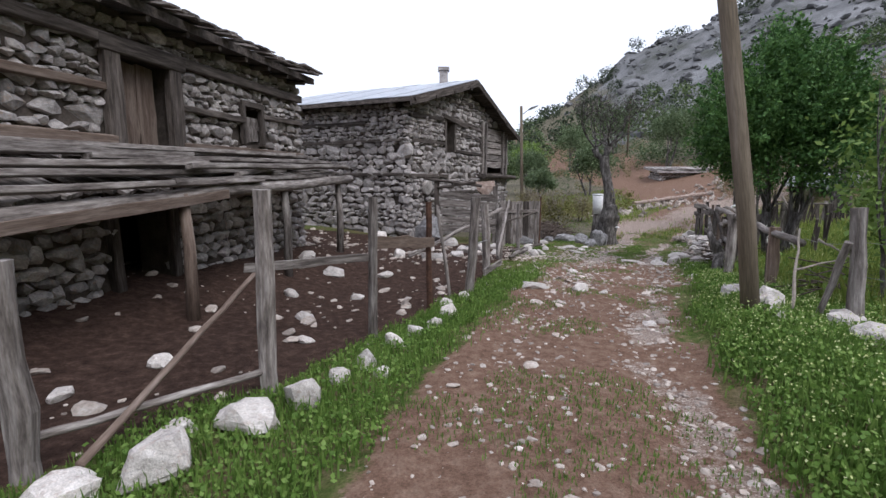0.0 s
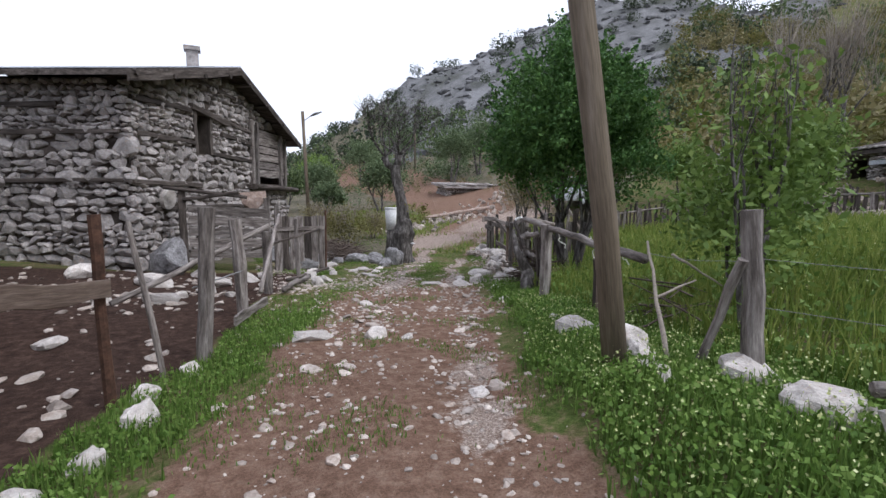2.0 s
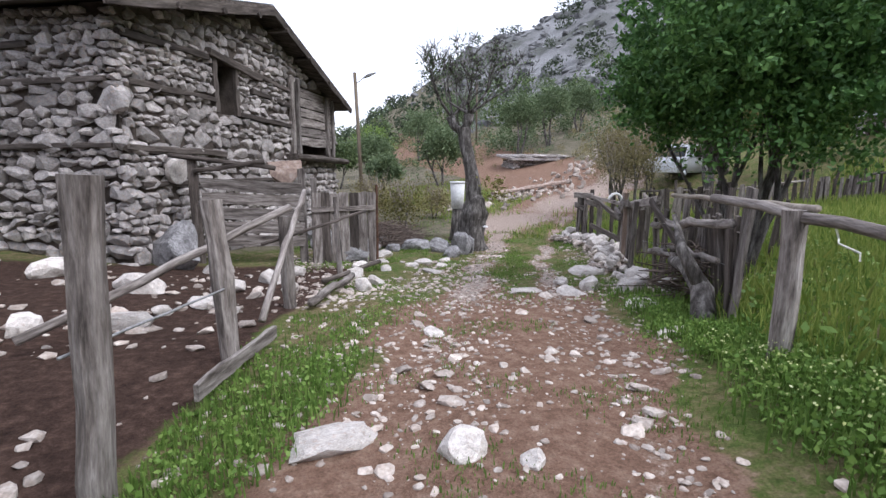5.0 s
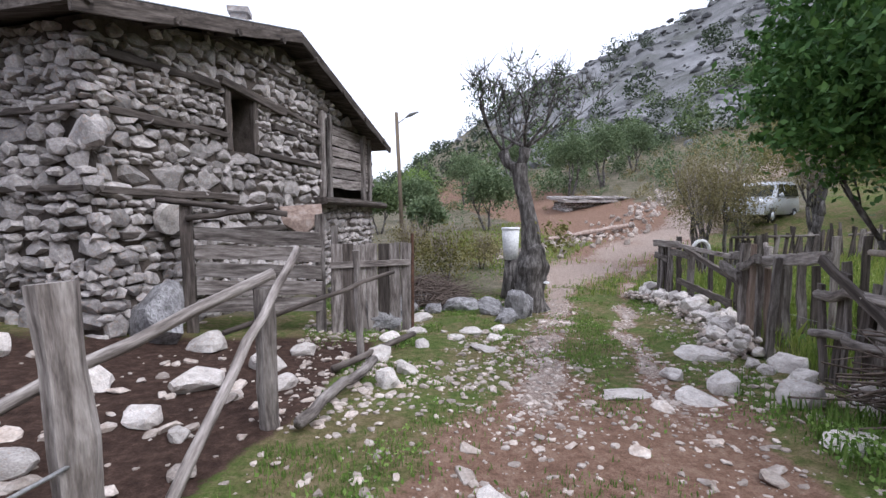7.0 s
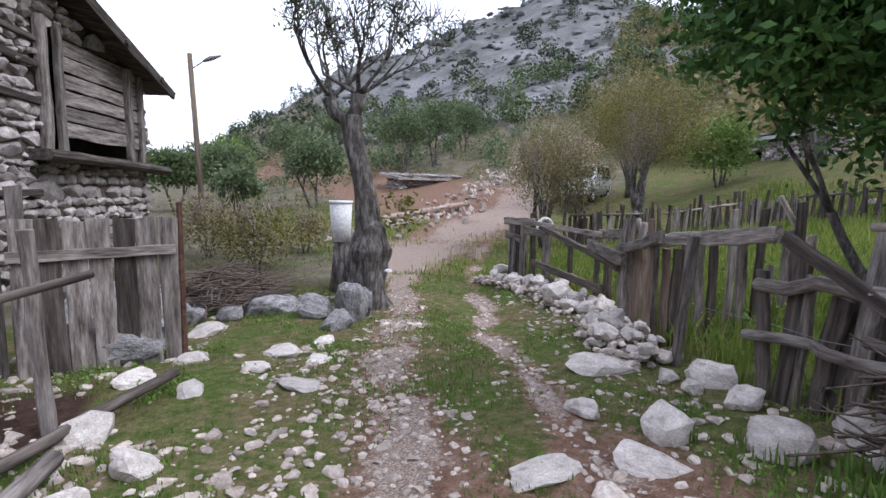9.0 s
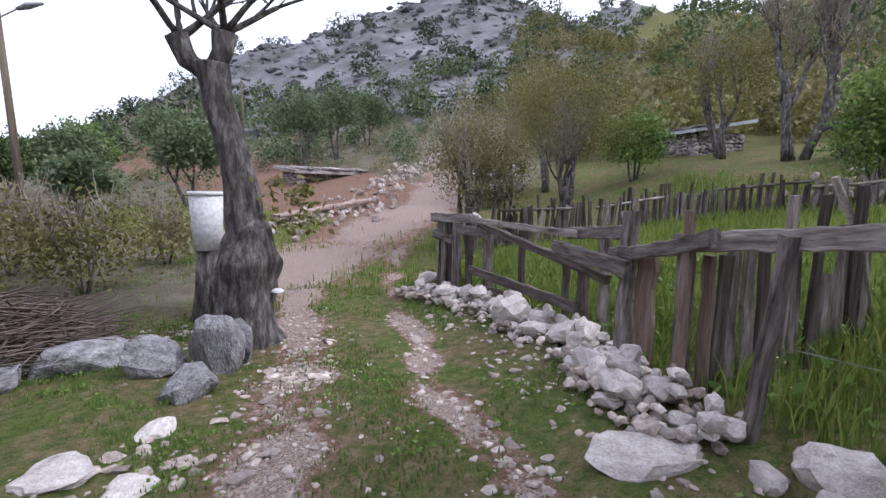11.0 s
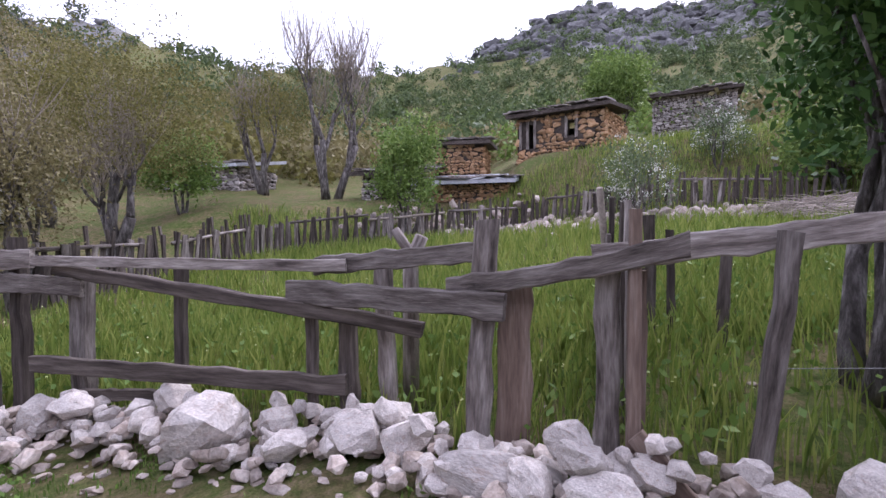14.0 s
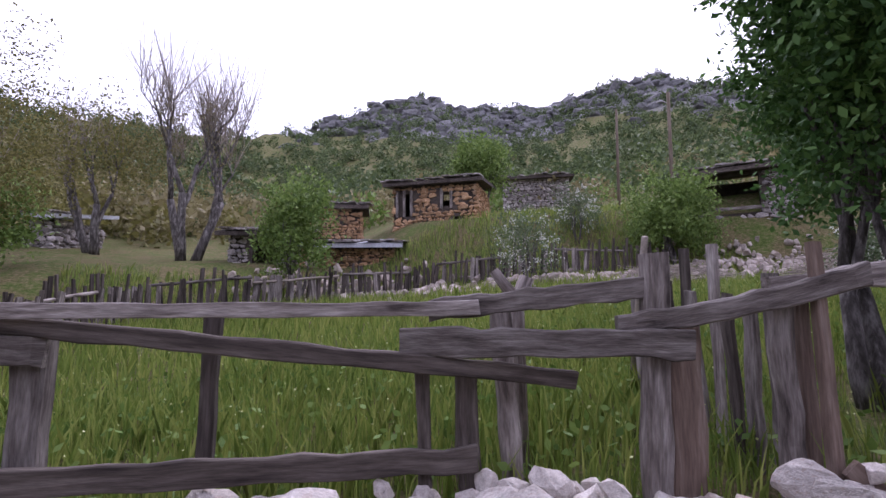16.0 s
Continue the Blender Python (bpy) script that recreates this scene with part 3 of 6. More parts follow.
# ---- leaves, branches and trees ----
def leaf_quads(centres, size, nrng, droop=0.0, long=1.7):
    """Leaf-shaped quads at the centres, turned at random."""
    n = len(centres)
    a = nrng.normal(size=(n, 3))
    a[:, 2] -= droop
    a /= np.linalg.norm(a, axis=1)[:, None]
    b = np.cross(a, nrng.normal(size=(n, 3)))
    b /= np.linalg.norm(b, axis=1)[:, None] + 1e-9
    s = size * nrng.uniform(0.6, 1.3, (n, 1))
    c = centres
    return np.stack([c - a * s * long * 0.5, c + b * s * 0.42, c + a * s * long * 0.5, c - b * s * 0.42], 1)


def clumps(centre, radii, count, per, spread, nrng, shell=0.55, low=-1.0):
    """Points in many clumps inside an uneven ellipsoid."""
    out = []
    k = 0
    while k < count:
        v = nrng.normal(size=3)
        v /= np.linalg.norm(v)
        if v[2] < low:
            continue
        r = nrng.uniform(shell, 1.0) ** 0.7 * (1 + 0.22 * math.sin(3.1 * v[0] + 4 * v[2]) * math.cos(2.7 * v[1] + 1.3))
        c = np.array(centre) + v * r * np.array(radii)
        out.append(c + nrng.normal(size=(per, 3)) * spread * nrng.uniform(0.6, 1.3))
        k += 1
    return np.concatenate(out)


def grow(g, tips, p, d, length, r, depth, rr, up=0.15, spread=0.6, sides=7, shrink=0.68, kids=(2, 3), wobble=0.12):
    """A limb that forks."""
    pts, radii = [Vector(p)], [r]
    q, dd = Vector(p), Vector(d).normalized()
    n = 4
    for i in range(n):
        dd = (dd + Vector((rr.uniform(-wobble, wobble), rr.uniform(-wobble, wobble), rr.uniform(-wobble, wobble) + up * 0.3))).normalized()
        q = q + dd * length / n
        pts.append(q.copy())
        radii.append(r * (1 - 0.32 * (i + 1) / n))
    g.tube(pts, radii, max(3, sides), 0.06, seed=rr.randrange(9999))
    tips.append((q.copy(), depth))
    if depth == 0:
        return
    for k in range(rr.randint(*kids)):
        nd = (dd + Vector((rr.uniform(-1, 1), rr.uniform(-1, 1), rr.uniform(-0.4, 0.8))) * spread + Vector((0, 0, up))).normalized()
        start = pts[-1] if k == 0 else pts[rr.randint(2, n)]
        grow(g, tips, start, nd, length * shrink * rr.uniform(0.8, 1.2), radii[-1] * 0.78, depth - 1, rr, up, spread, sides - 1, shrink, kids, wobble)


def tree(name, x, y, label, category, height=3.0, stems=1, r=0.12, crown=None, leaf=None, leaves=(60, 60), leaf_size=0.1, spread=0.25, depth=3, seed=1, up=0.2, fork=0.6, bark=None, first=None, shell=0.4, low=-0.8, group="", twigs=0, twig_len=0.8, long=1.7, twig_mat=None):
    z = hz(x, y)
    rr, nrng = random.Random(seed), np.random.default_rng(seed)
    t = thing(name, label, category, group, (x, y, z - 0.05))
    g, tips = Geo(), []
    for s in range(stems):
        a = 2 * math.pi * s / max(stems, 1) + rr.uniform(0, 1)
        o = Vector((math.cos(a), math.sin(a), 0)) * (r * 1.6 if stems > 1 else 0)
        lean = Vector((math.cos(a) * 0.25, math.sin(a) * 0.25, 1)) if stems > 1 else Vector((rr.uniform(-0.1, 0.1), rr.uniform(-0.1, 0.1), 1))
        grow(g, tips, o, lean, first or height * 0.42, r, depth, rr, up, fork)
    part("trunk", g.mesh("trunk", bark or BARK, True), t)
    if crown:
        (cx, cy, cz), radii = crown
        pts = clumps((cx, cy, cz), radii, leaves[0], leaves[1], spread, nrng, shell, low)
        part("crown", tris_mesh("crown", leaf_quads(pts, leaf_size, nrng, 0.3, long), 4, leaf), t)
    if twigs:
        g2 = Geo()
        ends = [q for q, dpt in tips if dpt <= 1]
        for i in range(twigs):
            p = ends[i % len(ends)]
            d = Vector((rr.uniform(-0.5, 0.5), rr.uniform(-0.5, 0.5), rr.uniform(0.5, 1.2))).normalized()
            l = twig_len * rr.uniform(0.5, 1.2)
            m = p + d * l * 0.5 + Vector((rr.uniform(-1, 1), rr.uniform(-1, 1), 0)) * l * 0.08
            g2.tube([p, m, p + d * l + Vector((0, 0, l * 0.15))], [0.014, 0.009, 0.003], 3)
        tagged(part("twig_spray", g2.mesh("twig_spray", twig_mat or PALE_TWIG), t), kind="stuff")
    return t


# ---- the far house and its stonework (built first: the large structures) ----
def frame_of(A, B):
    A, B = Vector((*A, 0)), Vector((*B, 0))
    d = (B - A).normalized()
    n = Vector((d.y, -d.x, 0))
    return Matrix.Translation(A) @ Matrix(((d.x, n.x, 0, 0), (d.y, n.y, 0, 0), (0, 0, 1, 0), (0, 0, 0, 1)))


def at(m, s, out, z):
    return m @ Vector((s, out, z))


def slab(parent, name, corners, thick, mat, label=""):
    """A flat sheet over four corners, with thickness downwards."""
    g = Geo()
    c = [Vector(p) for p in corners]
    g.v = [tuple(p) for p in c] + [tuple(p - Vector((0, 0, thick))) for p in c]
    g.f = [(0, 1, 2, 3), (7, 6, 5, 4), (0, 4, 5, 1), (1, 5, 6, 2), (2, 6, 7, 3), (3, 7, 4, 0)]
    return part(name, g.mesh(name, mat), parent, label)


# stone house beside the gate: gable wall towards the lane, side wall towards the yard
H2A, H2B = (-1.2, 15.4), (3.15, 24.1)
gm = frame_of(H2A, H2B)
GL = 9.73
RIDGE = 4.7


def gable_top(s):
    return 5.1 - abs(s - RIDGE) / RIDGE * 1.12 if s < RIDGE else 5.1 - (s - RIDGE) / (GL - RIDGE) * 1.52


house2 = thing("stone_house", "old rubble stone house with tin gable roof beside the gate", "house")
w2, m2 = lay(stone_wall("gable_wall", H2A, H2B, -1.2, gable_top, 0.5, [(2.8, 3.5, 2.5, 3.65), (6.35, 9.5, 1.7, 3.78)], 3, "grey rubble stone gable wall with timber laces", pick=290, focus=(3.0, 1.8), parent=house2, big=0.2))
SL = 7.0
H2C = (H2A[0] - 0.894 * SL, H2A[1] + 0.447 * SL)
w3, m3 = lay(stone_wall("side_wall", H2C, H2A, -1.0, lambda s: 3.95, 0.5, [], 4, "grey rubble stone side wall", pick=200, focus=(SL - 2, 1.8), parent=house2, big=0.2))
H2D = (H2B[0] - 0.894 * SL, H2B[1] + 0.447 * SL)
w4, m4 = lay(stone_wall("back_wall", H2B, H2D, -1.2, lambda s: 3.55, 0.5, [], 5, "grey rubble stone back wall", pick=0, parent=house2))
w5, m5 = lay(stone_wall("end_wall", H2D, H2C, -1.2, lambda s: gable_top(GL - s), 0.5, [], 6, "grey rubble stone end wall", pick=0, parent=house2))
# timber laces in the walls
for i, (s0, s1, z, tilt) in enumerate(((0.0, 2.9, 1.62, -0.04), (0.2, 2.7, 2.75, 0.02), (2.5, 6.2, 3.8, -0.3), (3.6, 6.2, 2.55, -0.05), (0.1, 2.5, 3.55, 0.1), (4.2, 6.3, 3.2, -0.1), (2.2, 5.2, 4.55, -0.1), (0.3, 6.1, 0.95, 0.0))):
    part("timber_lace", Geo().plank(at(gm, s0, 0.06, z), at(gm, s1, 0.06, z + tilt), 0.12, 0.12, seed=i, rough=0.15).mesh("timber_lace", WOOD_DARK), house2, "weathered dark timber lace")
for i, (s0, s1, z) in enumerate(((0.2, 6.9, 1.6), (0.4, 6.9, 2.7), (1.0, 5.5, 3.3))):
    part("timber_lace", Geo().plank(at(m3, s0, 0.06, z), at(m3, s1, 0.06, z + 0.05), 0.11, 0.12, seed=20 + i, rough=0.15).mesh("timber_lace", WOOD_DARK), house2)
# window in the gable
win = part("window", Geo().plank(at(gm, 2.72, 0.05, 2.5), at(gm, 2.72, 0.05, 3.7), 0.16, 0.1, up=(0.45, 0.9, 0), seed=31).plank(at(gm, 3.56, 0.05, 2.5), at(gm, 3.56, 0.05, 3.7), 0.16, 0.1, up=(0.45, 0.9, 0), seed=32).plank(at(gm, 2.5, 0.09, 3.76), at(gm, 4.6, 0.09, 3.55), 0.16, 0.14, seed=33).mesh("window", WOOD_DARK), house2, "dark wooden window frame")
part("shutter", Geo().plank(at(gm, 2.95, -0.12, 2.5), at(gm, 2.95, -0.12, 3.6), 0.24, 0.03, up=(0.45, 0.9, 0), seed=34).mesh("shutter", WOOD_BROWN), win, "brown half-open shutter board")
# black sheet behind the opening: the room's shade as colour, no real board
part("dark_board", Geo().plank(at(gm, 3.15, -0.45, 2.4), at(gm, 3.15, -0.45, 3.7), 0.85, 0.03, up=(0.45, 0.9, 0), seed=35).mesh("dark_board", SHADOWY), win)
# boarded loft opening
for i, s in enumerate((6.35, 6.75, 9.0, 9.5)):
    part("loft_post", Geo().plank(at(gm, s, 0.08, 1.65), at(gm, s, 0.1, 3.95 - 0.3 * max(0, s - 6.5) / 3), 0.2 if i in (0, 2) else 0.13, 0.12, up=(0.45, 0.9, 0), seed=40 + i).mesh("loft_post", WOOD), house2)
for i in range(6):
    z = 2.1 + i * 0.3
    part("loft_board", Geo().plank(at(gm, 6.8, 0.03, z), at(gm, 9.75 + R.uniform(-0.2, 0.15), 0.03, z + R.uniform(-0.04, 0.04)), 0.26, 0.035, seed=46 + i).mesh("loft_board", WOOD), house2)
part("ledge_beam", Geo().plank(at(gm, 5.9, 0.2, 1.6), at(gm, 10.3, 0.2, 1.5), 0.18, 0.5, seed=60).mesh("ledge_beam", WOOD_DARK), house2, "weathered projecting timber ledge")
# roof
OV = 0.55
ridge0, ridge1 = at(gm, RIDGE, OV, 5.36), at(gm, RIDGE, -SL - 0.4, 5.36)
e0, e1 = at(gm, -0.6, OV, 3.98), at(gm, -0.6, -SL - 0.4, 3.98)
f0, f1 = at(gm, GL + 0.5, OV, 3.52), at(gm, GL + 0.5, -SL - 0.4, 3.52)
roof = slab(house2, "roof", [e0, ridge0, ridge1, e1], 0.12, WOOD_DARK, "dark timber roof deck")
slab(house2, "roof", [ridge0, f0, f1, ridge1], 0.14, WOOD_DARK, "dark timber roof deck")
NS = 9
for i in range(NS):
    a, b = i / NS, (i + 1) / NS - 0.004
    up = Vector((0, 0, 0.03 + 0.012 * (i % 2)))
    slab(roof, "tin_sheet", [e0.lerp(e1, a) + up, ridge0.lerp(ridge1, a) + up, ridge0.lerp(ridge1, b) + up, e0.lerp(e1, b) + up], 0.015, TIN, "pale grey tin roofing sheet")
for nm, a, b in (("verge_board", e0, ridge0), ("verge_board", ridge0, f0)):
    part(nm, Geo().plank(a + Vector((0, 0, -0.16)), b + Vector((0, 0, -0.16)), 0.2, 0.06, seed=70).mesh(nm, WOOD_DARK), roof)
for i in range(8):
    s = -0.4 + i * 1.42
    p = at(gm, s, 0, gable_top(min(max(s, 0), GL)) - 0.02)
    q = at(gm, s, OV + 0.08, gable_top(min(max(s, 0), GL)) - 0.02)
    part("purlin_end", Geo().tube([p, q], [0.07, 0.07], 7, 0.1, seed=i).mesh("purlin_end", WOOD_DARK), roof)
g = Geo()
cp = at(gm, 4.5, -0.9, 5.0)
g.box((cp.x - 0.17, cp.y - 0.17, 4.9), (cp.x + 0.17, cp.y + 0.17, 5.8))
g.box((cp.x - 0.23, cp.y - 0.23, 5.8), (cp.x + 0.23, cp.y + 0.23, 5.92))
part("chimney", g.mesh("chimney", WALLSTONE_J), roof, "small stone chimney")

# house over the yard, with a lean-to porch
H1A, H1B = (-5.6, 1.0), (-3.68, 12.0)
hm = frame_of(H1A, H1B)
HL = 11.17
house1 = thing("stone_house", "two-storey stone house with timber bands and shingle roof", "house")
lay(stone_wall("facade", H1A, H1B, -0.6, lambda s: 3.9, 0.55, [(5.6, 6.75, 1.8, 3.3), (8.7, 9.3, 2.3, 2.98), (5.45, 6.5, -0.6, 1.22)], 8, "pale rubble stone front with dark timber bands", pick=290, focus=(7.0, 2.6), parent=house1, big=0.1))
H1C, H1D = (H1B[0] - 5.0, H1B[1] + 0.87), (H1A[0] - 5.0, H1A[1] + 0.87)
lay(stone_wall("end_wall", H1B, H1C, -0.6, lambda s: 3.9, 0.55, [], 9, "rubble stone end wall", pick=0, parent=house1))
lay(stone_wall("back_wall", H1C, H1D, -0.6, lambda s: 3.9, 0.55, [], 10, "rubble stone back wall", pick=0, parent=house1))
lay(stone_wall("end_wall", H1D, H1A, -0.6, lambda s: 3.9, 0.55, [], 12, "rubble stone end wall", pick=0, parent=house1))
UPY = (0.17, 0.98, 0)
for i, (s0, s1, z, w) in enumerate(((0, 5.55, 2.12, 0.13), (0, 5.55, 2.78, 0.12), (6.85, 11.1, 2.1, 0.11), (6.85, 8.65, 2.72, 0.12), (0, 11.1, 3.42, 0.16), (9.35, 11.1, 2.85, 0.1), (0, 11.1, 1.55, 0.16))):
    part("timber_band", Geo().plank(at(hm, s0, 0.1, z), at(hm, s1, 0.1, z + R.uniform(-0.03, 0.03)), w, 0.14, seed=100 + i, seg=10, rough=0.1).mesh("timber_band", WOOD_BROWN if i < 3 else WOOD_DARK), house1)
door = part("door", Geo().plank(at(hm, 6.0, -0.1, 1.8), at(hm, 6.0, -0.1, 3.25), 0.42, 0.05, up=UPY, seed=110).plank(at(hm, 6.4, -0.1, 1.8), at(hm, 6.4, -0.1, 3.25), 0.34, 0.05, up=UPY, seed=111).mesh("door", WOOD_BROWN), house1, "worn brown plank door, shut")
for s in (5.6, 6.78):
    part("door_jamb", Geo().plank(at(hm, s, 0.1, 1.72), at(hm, s, 0.1, 3.4), 0.26, 0.14, up=UPY, seed=113).mesh("door_jamb", WOOD_DARK), door)
part("lintel", Geo().plank(at(hm, 5.4, 0.12, 3.38), at(hm, 7.0, 0.12, 3.38), 0.22, 0.14, seed=114).mesh("lintel", WOOD_DARK), door)
wi = part("window", Geo().plank(at(hm, 8.66, 0.1, 2.25), at(hm, 8.66, 0.1, 3.02), 0.12, 0.1, up=UPY, seed=115).plank(at(hm, 9.34, 0.1, 2.25), at(hm, 9.34, 0.1, 3.02), 0.12, 0.1, up=UPY, seed=116).plank(at(hm, 8.6, 0.1, 3.04), at(hm, 9.4, 0.1, 3.04), 0.12, 0.1, seed=117).mesh("window", WOOD_DARK), house1, "small wooden window with shutter")
part("shutter", Geo().plank(at(hm, 9.0, 0.02, 2.3), at(hm, 9.0, 0.02, 2.8), 0.56, 0.04, up=UPY, seed=118).mesh("shutter", WOOD), wi)
# added sheet whose near-black colour imitates the unlit room behind this window
part("dark_board", Geo().plank(at(hm, 9.0, -0.4, 2.2), at(hm, 9.0, -0.4, 3.05), 0.7, 0.04, up=UPY, seed=119).mesh("dark_board", SHADOWY), wi)
part("byre_door_frame", Geo().plank(at(hm, 5.4, 0.06, -0.3), at(hm, 5.4, 0.06, 1.3), 0.16, 0.14, up=UPY, seed=120).plank(at(hm, 6.56, 0.06, -0.3), at(hm, 6.56, 0.06, 1.3), 0.16, 0.14, up=UPY, seed=121).plank(at(hm, 5.3, 0.06, 1.3), at(hm, 6.7, 0.06, 1.3), 0.16, 0.16, seed=122).mesh("byre_door_frame", WOOD_DARK), house1)
# roof of layered split shingles
roof1 = slab(house1, "roof", [at(hm, -0.5, 0.45, 3.98), at(hm, HL + 0.1, 0.45, 3.98), at(hm, HL + 0.1, -5.8, 5.04), at(hm, -0.5, -5.8, 5.04)], 0.14, WOOD_DARK, "dark timber roof deck")
slab(house1, "ceiling_deck", [at(hm, 0, -0.05, 3.76), at(hm, HL, -0.05, 3.76), at(hm, HL, -5.0, 3.76), at(hm, 0, -5.0, 3.76)], 0.1, WOOD_DARK)
for i in range(150):
    layer = i % 3
    s = R.uniform(-0.5, HL + 0.05)
    o = 0.65 - layer * 0.2 + R.uniform(-0.12, 0.1)
    zz = 4.0 + layer * 0.075 + (0.75 - o) * 0.17
    l = R.uniform(0.9, 1.6)
    part("shingle", Geo().plank(at(hm, s, o, zz), at(hm, s + R.uniform(-0.25, 0.25), o - l, zz + l * 0.17), R.uniform(0.14, 0.26), 0.03, up=UPY, seed=200 + i, seg=2, rough=0.12).mesh("shingle", WOOD if i % 4 else WOOD_DARK), roof1)
for i in range(26):
    o = R.uniform(-5.0, 0.8)
    zz = 4.0 + (0.6 - o) * 0.17 + R.uniform(0, 0.2)
    part("shingle", Geo().plank(at(hm, HL - 0.6, o, zz), at(hm, HL + R.uniform(0.15, 0.4), o + R.uniform(-0.15, 0.15), zz - 0.05), R.uniform(0.14, 0.3), 0.04, up=(1, 0, 0), seed=400 + i, seg=2, rough=0.15).mesh("shingle", WOOD_DARK if i % 2 else WOOD), roof1)
for i in range(14):
    s = 0.4 + i * 0.8
    part("rafter_end", Geo().tube([at(hm, s, -0.2, 3.86), at(hm, s, 0.42, 3.8)], [0.06, 0.05], 6, 0.1, seed=i).mesh("rafter_end", WOOD_DARK), roof1)

# porch roof
porch = thing("porch", "low lean-to porch of split logs on wooden posts", "porch")
pb0, pb1 = Vector((-4.15, 1.6, 1.18)), Vector((-2.37, 11.84, 1.55))
part("front_beam", Geo().tube([pb0.lerp(pb1, t / 8) + Vector((R.uniform(-0.03, 0.03), 0, R.uniform(-0.03, 0.03))) for t in range(9)], [0.1] * 9, 9, 0.12, seed=3).mesh("front_beam", WOOD, True), porch)
part("front_board", Geo().plank(pb0 + Vector((0.12, 0, -0.12)), pb0.lerp(pb1, 0.5) + Vector((0.12, 0, -0.02)), 0.13, 0.05, seed=5).mesh("front_board", WOOD_BROWN), porch, "pale brown split board")
part("wall_beam", Geo().tube([at(hm, 0.5, 0.2, 1.62), at(hm, 10.6, 0.2, 1.72)], [0.08, 0.08], 8, 0.1, seed=4).mesh("wall_beam", WOOD_DARK, True), porch)
for i in range(44):
    t = (i + R.uniform(-0.4, 0.4)) / 44
    p = pb0.lerp(pb1, min(max(t, 0), 1)) + Vector((R.uniform(-0.3, 0.02), 0, 0.1 + R.uniform(0, 0.05)))
    s = 0.6 + t * 10.0
    q = at(hm, s + R.uniform(-0.8, 0.4), 0.15, 1.8 + R.uniform(0, 0.08))
    part("roof_board", Geo().plank(p, q, R.uniform(0.16, 0.3), 0.05, up=UPY, seed=500 + i, seg=4, rough=0.12).mesh("roof_board", WOOD if i % 3 else WOOD_DARK), porch)
for i, (s, o, zz, s2, o2) in enumerate(((2, 1.2, 1.5, 8.5, 1.0), (4, 0.9, 1.62, 10.8, 1.1), (1, 0.7, 1.72, 6.4, 0.6), (6.5, 1.3, 1.52, 11.2, 0.5), (3.5, 0.35, 1.85, 9.8, 0.55), (5.5, 1.25, 1.62, 10.9, 1.35), (0.5, 1.35, 1.34, 7.0, 1.4), (2.5, 1.05, 1.6, 9.0, 0.8), (4.5, 0.75, 1.72, 11.0, 0.9), (1.5, 0.45, 1.78, 7.5, 0.4), (0.8, 0.95, 1.58, 6.0, 1.15), (6.0, 0.2, 1.86, 10.9, 0.3), (5.0, 1.4, 1.42, 11.0, 1.2))):
    part("batten", Geo().plank(at(hm, s, o, zz + 0.12), at(hm, s2, o2, zz + 0.2 + (0.2 if i == 3 else 0)), 0.13, 0.07, up=(1, 0, 0.2), seed=560 + i, seg=9, rough=0.2).mesh("batten", WOOD), porch, "bleached split batten")
for i, (x, y, z) in enumerate(((-3.36, 5.9, 1.38), (-2.55, 11.3, 1.5), (-4.0, 2.4, 1.15), (-2.95, 8.6, 1.42))):
    part("post", Geo().tube([(x, y, hz(x, y) - 0.2), (x + 0.03, y, 0.7), (x - 0.02, y + 0.02, z)], [0.085, 0.075, 0.07], 8, 0.12, seed=i).mesh("post", WOOD if i else WOOD_BROWN, True), porch)

# both houses stay closed by their own walls and roofs; window darkness is painted panels


# ---- ruined houses above the field ----
def ruin(name, A, B, depth, z0, z1, label, mat, holes=(), seed=1, roof_tilt=0.25, deck=WOOD_DARK):
    h = thing(name, label, "house")
    C, D = None, None
    d = (Vector((*B, 0)) - Vector((*A, 0))).normalized()
    n = Vector((d.y, -d.x, 0))
    C = (B[0] - n.x * depth, B[1] - n.y * depth)
    D = (A[0] - n.x * depth, A[1] - n.y * depth)
    for nm, p, q, hh in (("front_wall", A, B, holes), ("end_wall", B, C, ()), ("back_wall", C, D, ()), ("end_wall", D, A, ())):
        lay(stone_wall(nm, p, q, z0 - 1.2, lambda s: z1, 0.45, list(hh), seed, "ochre and grey rubble stone wall", size=(0.12, 0.22), pick=60 if nm == "front_wall" else 0, parent=h, joined=mat, ztop=z1, focus=(1.5, z1 - 1)))
    m = frame_of(A, B)
    L = (Vector((*B, 0)) - Vector((*A, 0))).length
    rf = slab(h, "roof", [at(m, -0.4, 0.5, z1 + 0.05), at(m, L + 0.4, 0.5, z1 + 0.05), at(m, L + 0.4, -depth - 0.4, z1 + roof_tilt + 0.3), at(m, -0.4, -depth - 0.4, z1 + roof_tilt + 0.3)], 0.16, deck, "dark earth and timber roof")
    rr = random.Random(seed)
    for i in range(26):
        s = rr.uniform(-0.4, L + 0.3)
        part("roof_slab", Geo().plank(at(m, s, 0.55 + rr.uniform(-0.1, 0.12), z1 + 0.1 + rr.uniform(0, 0.08)), at(m, s + rr.uniform(-0.3, 0.3), -0.9, z1 + 0.32), rr.uniform(0.2, 0.4), 0.05, up=d, seed=seed * 50 + i, seg=2, rough=0.15).mesh("roof_slab", WOOD if i % 2 else WALLSTONE), rf)
    return h, m, L


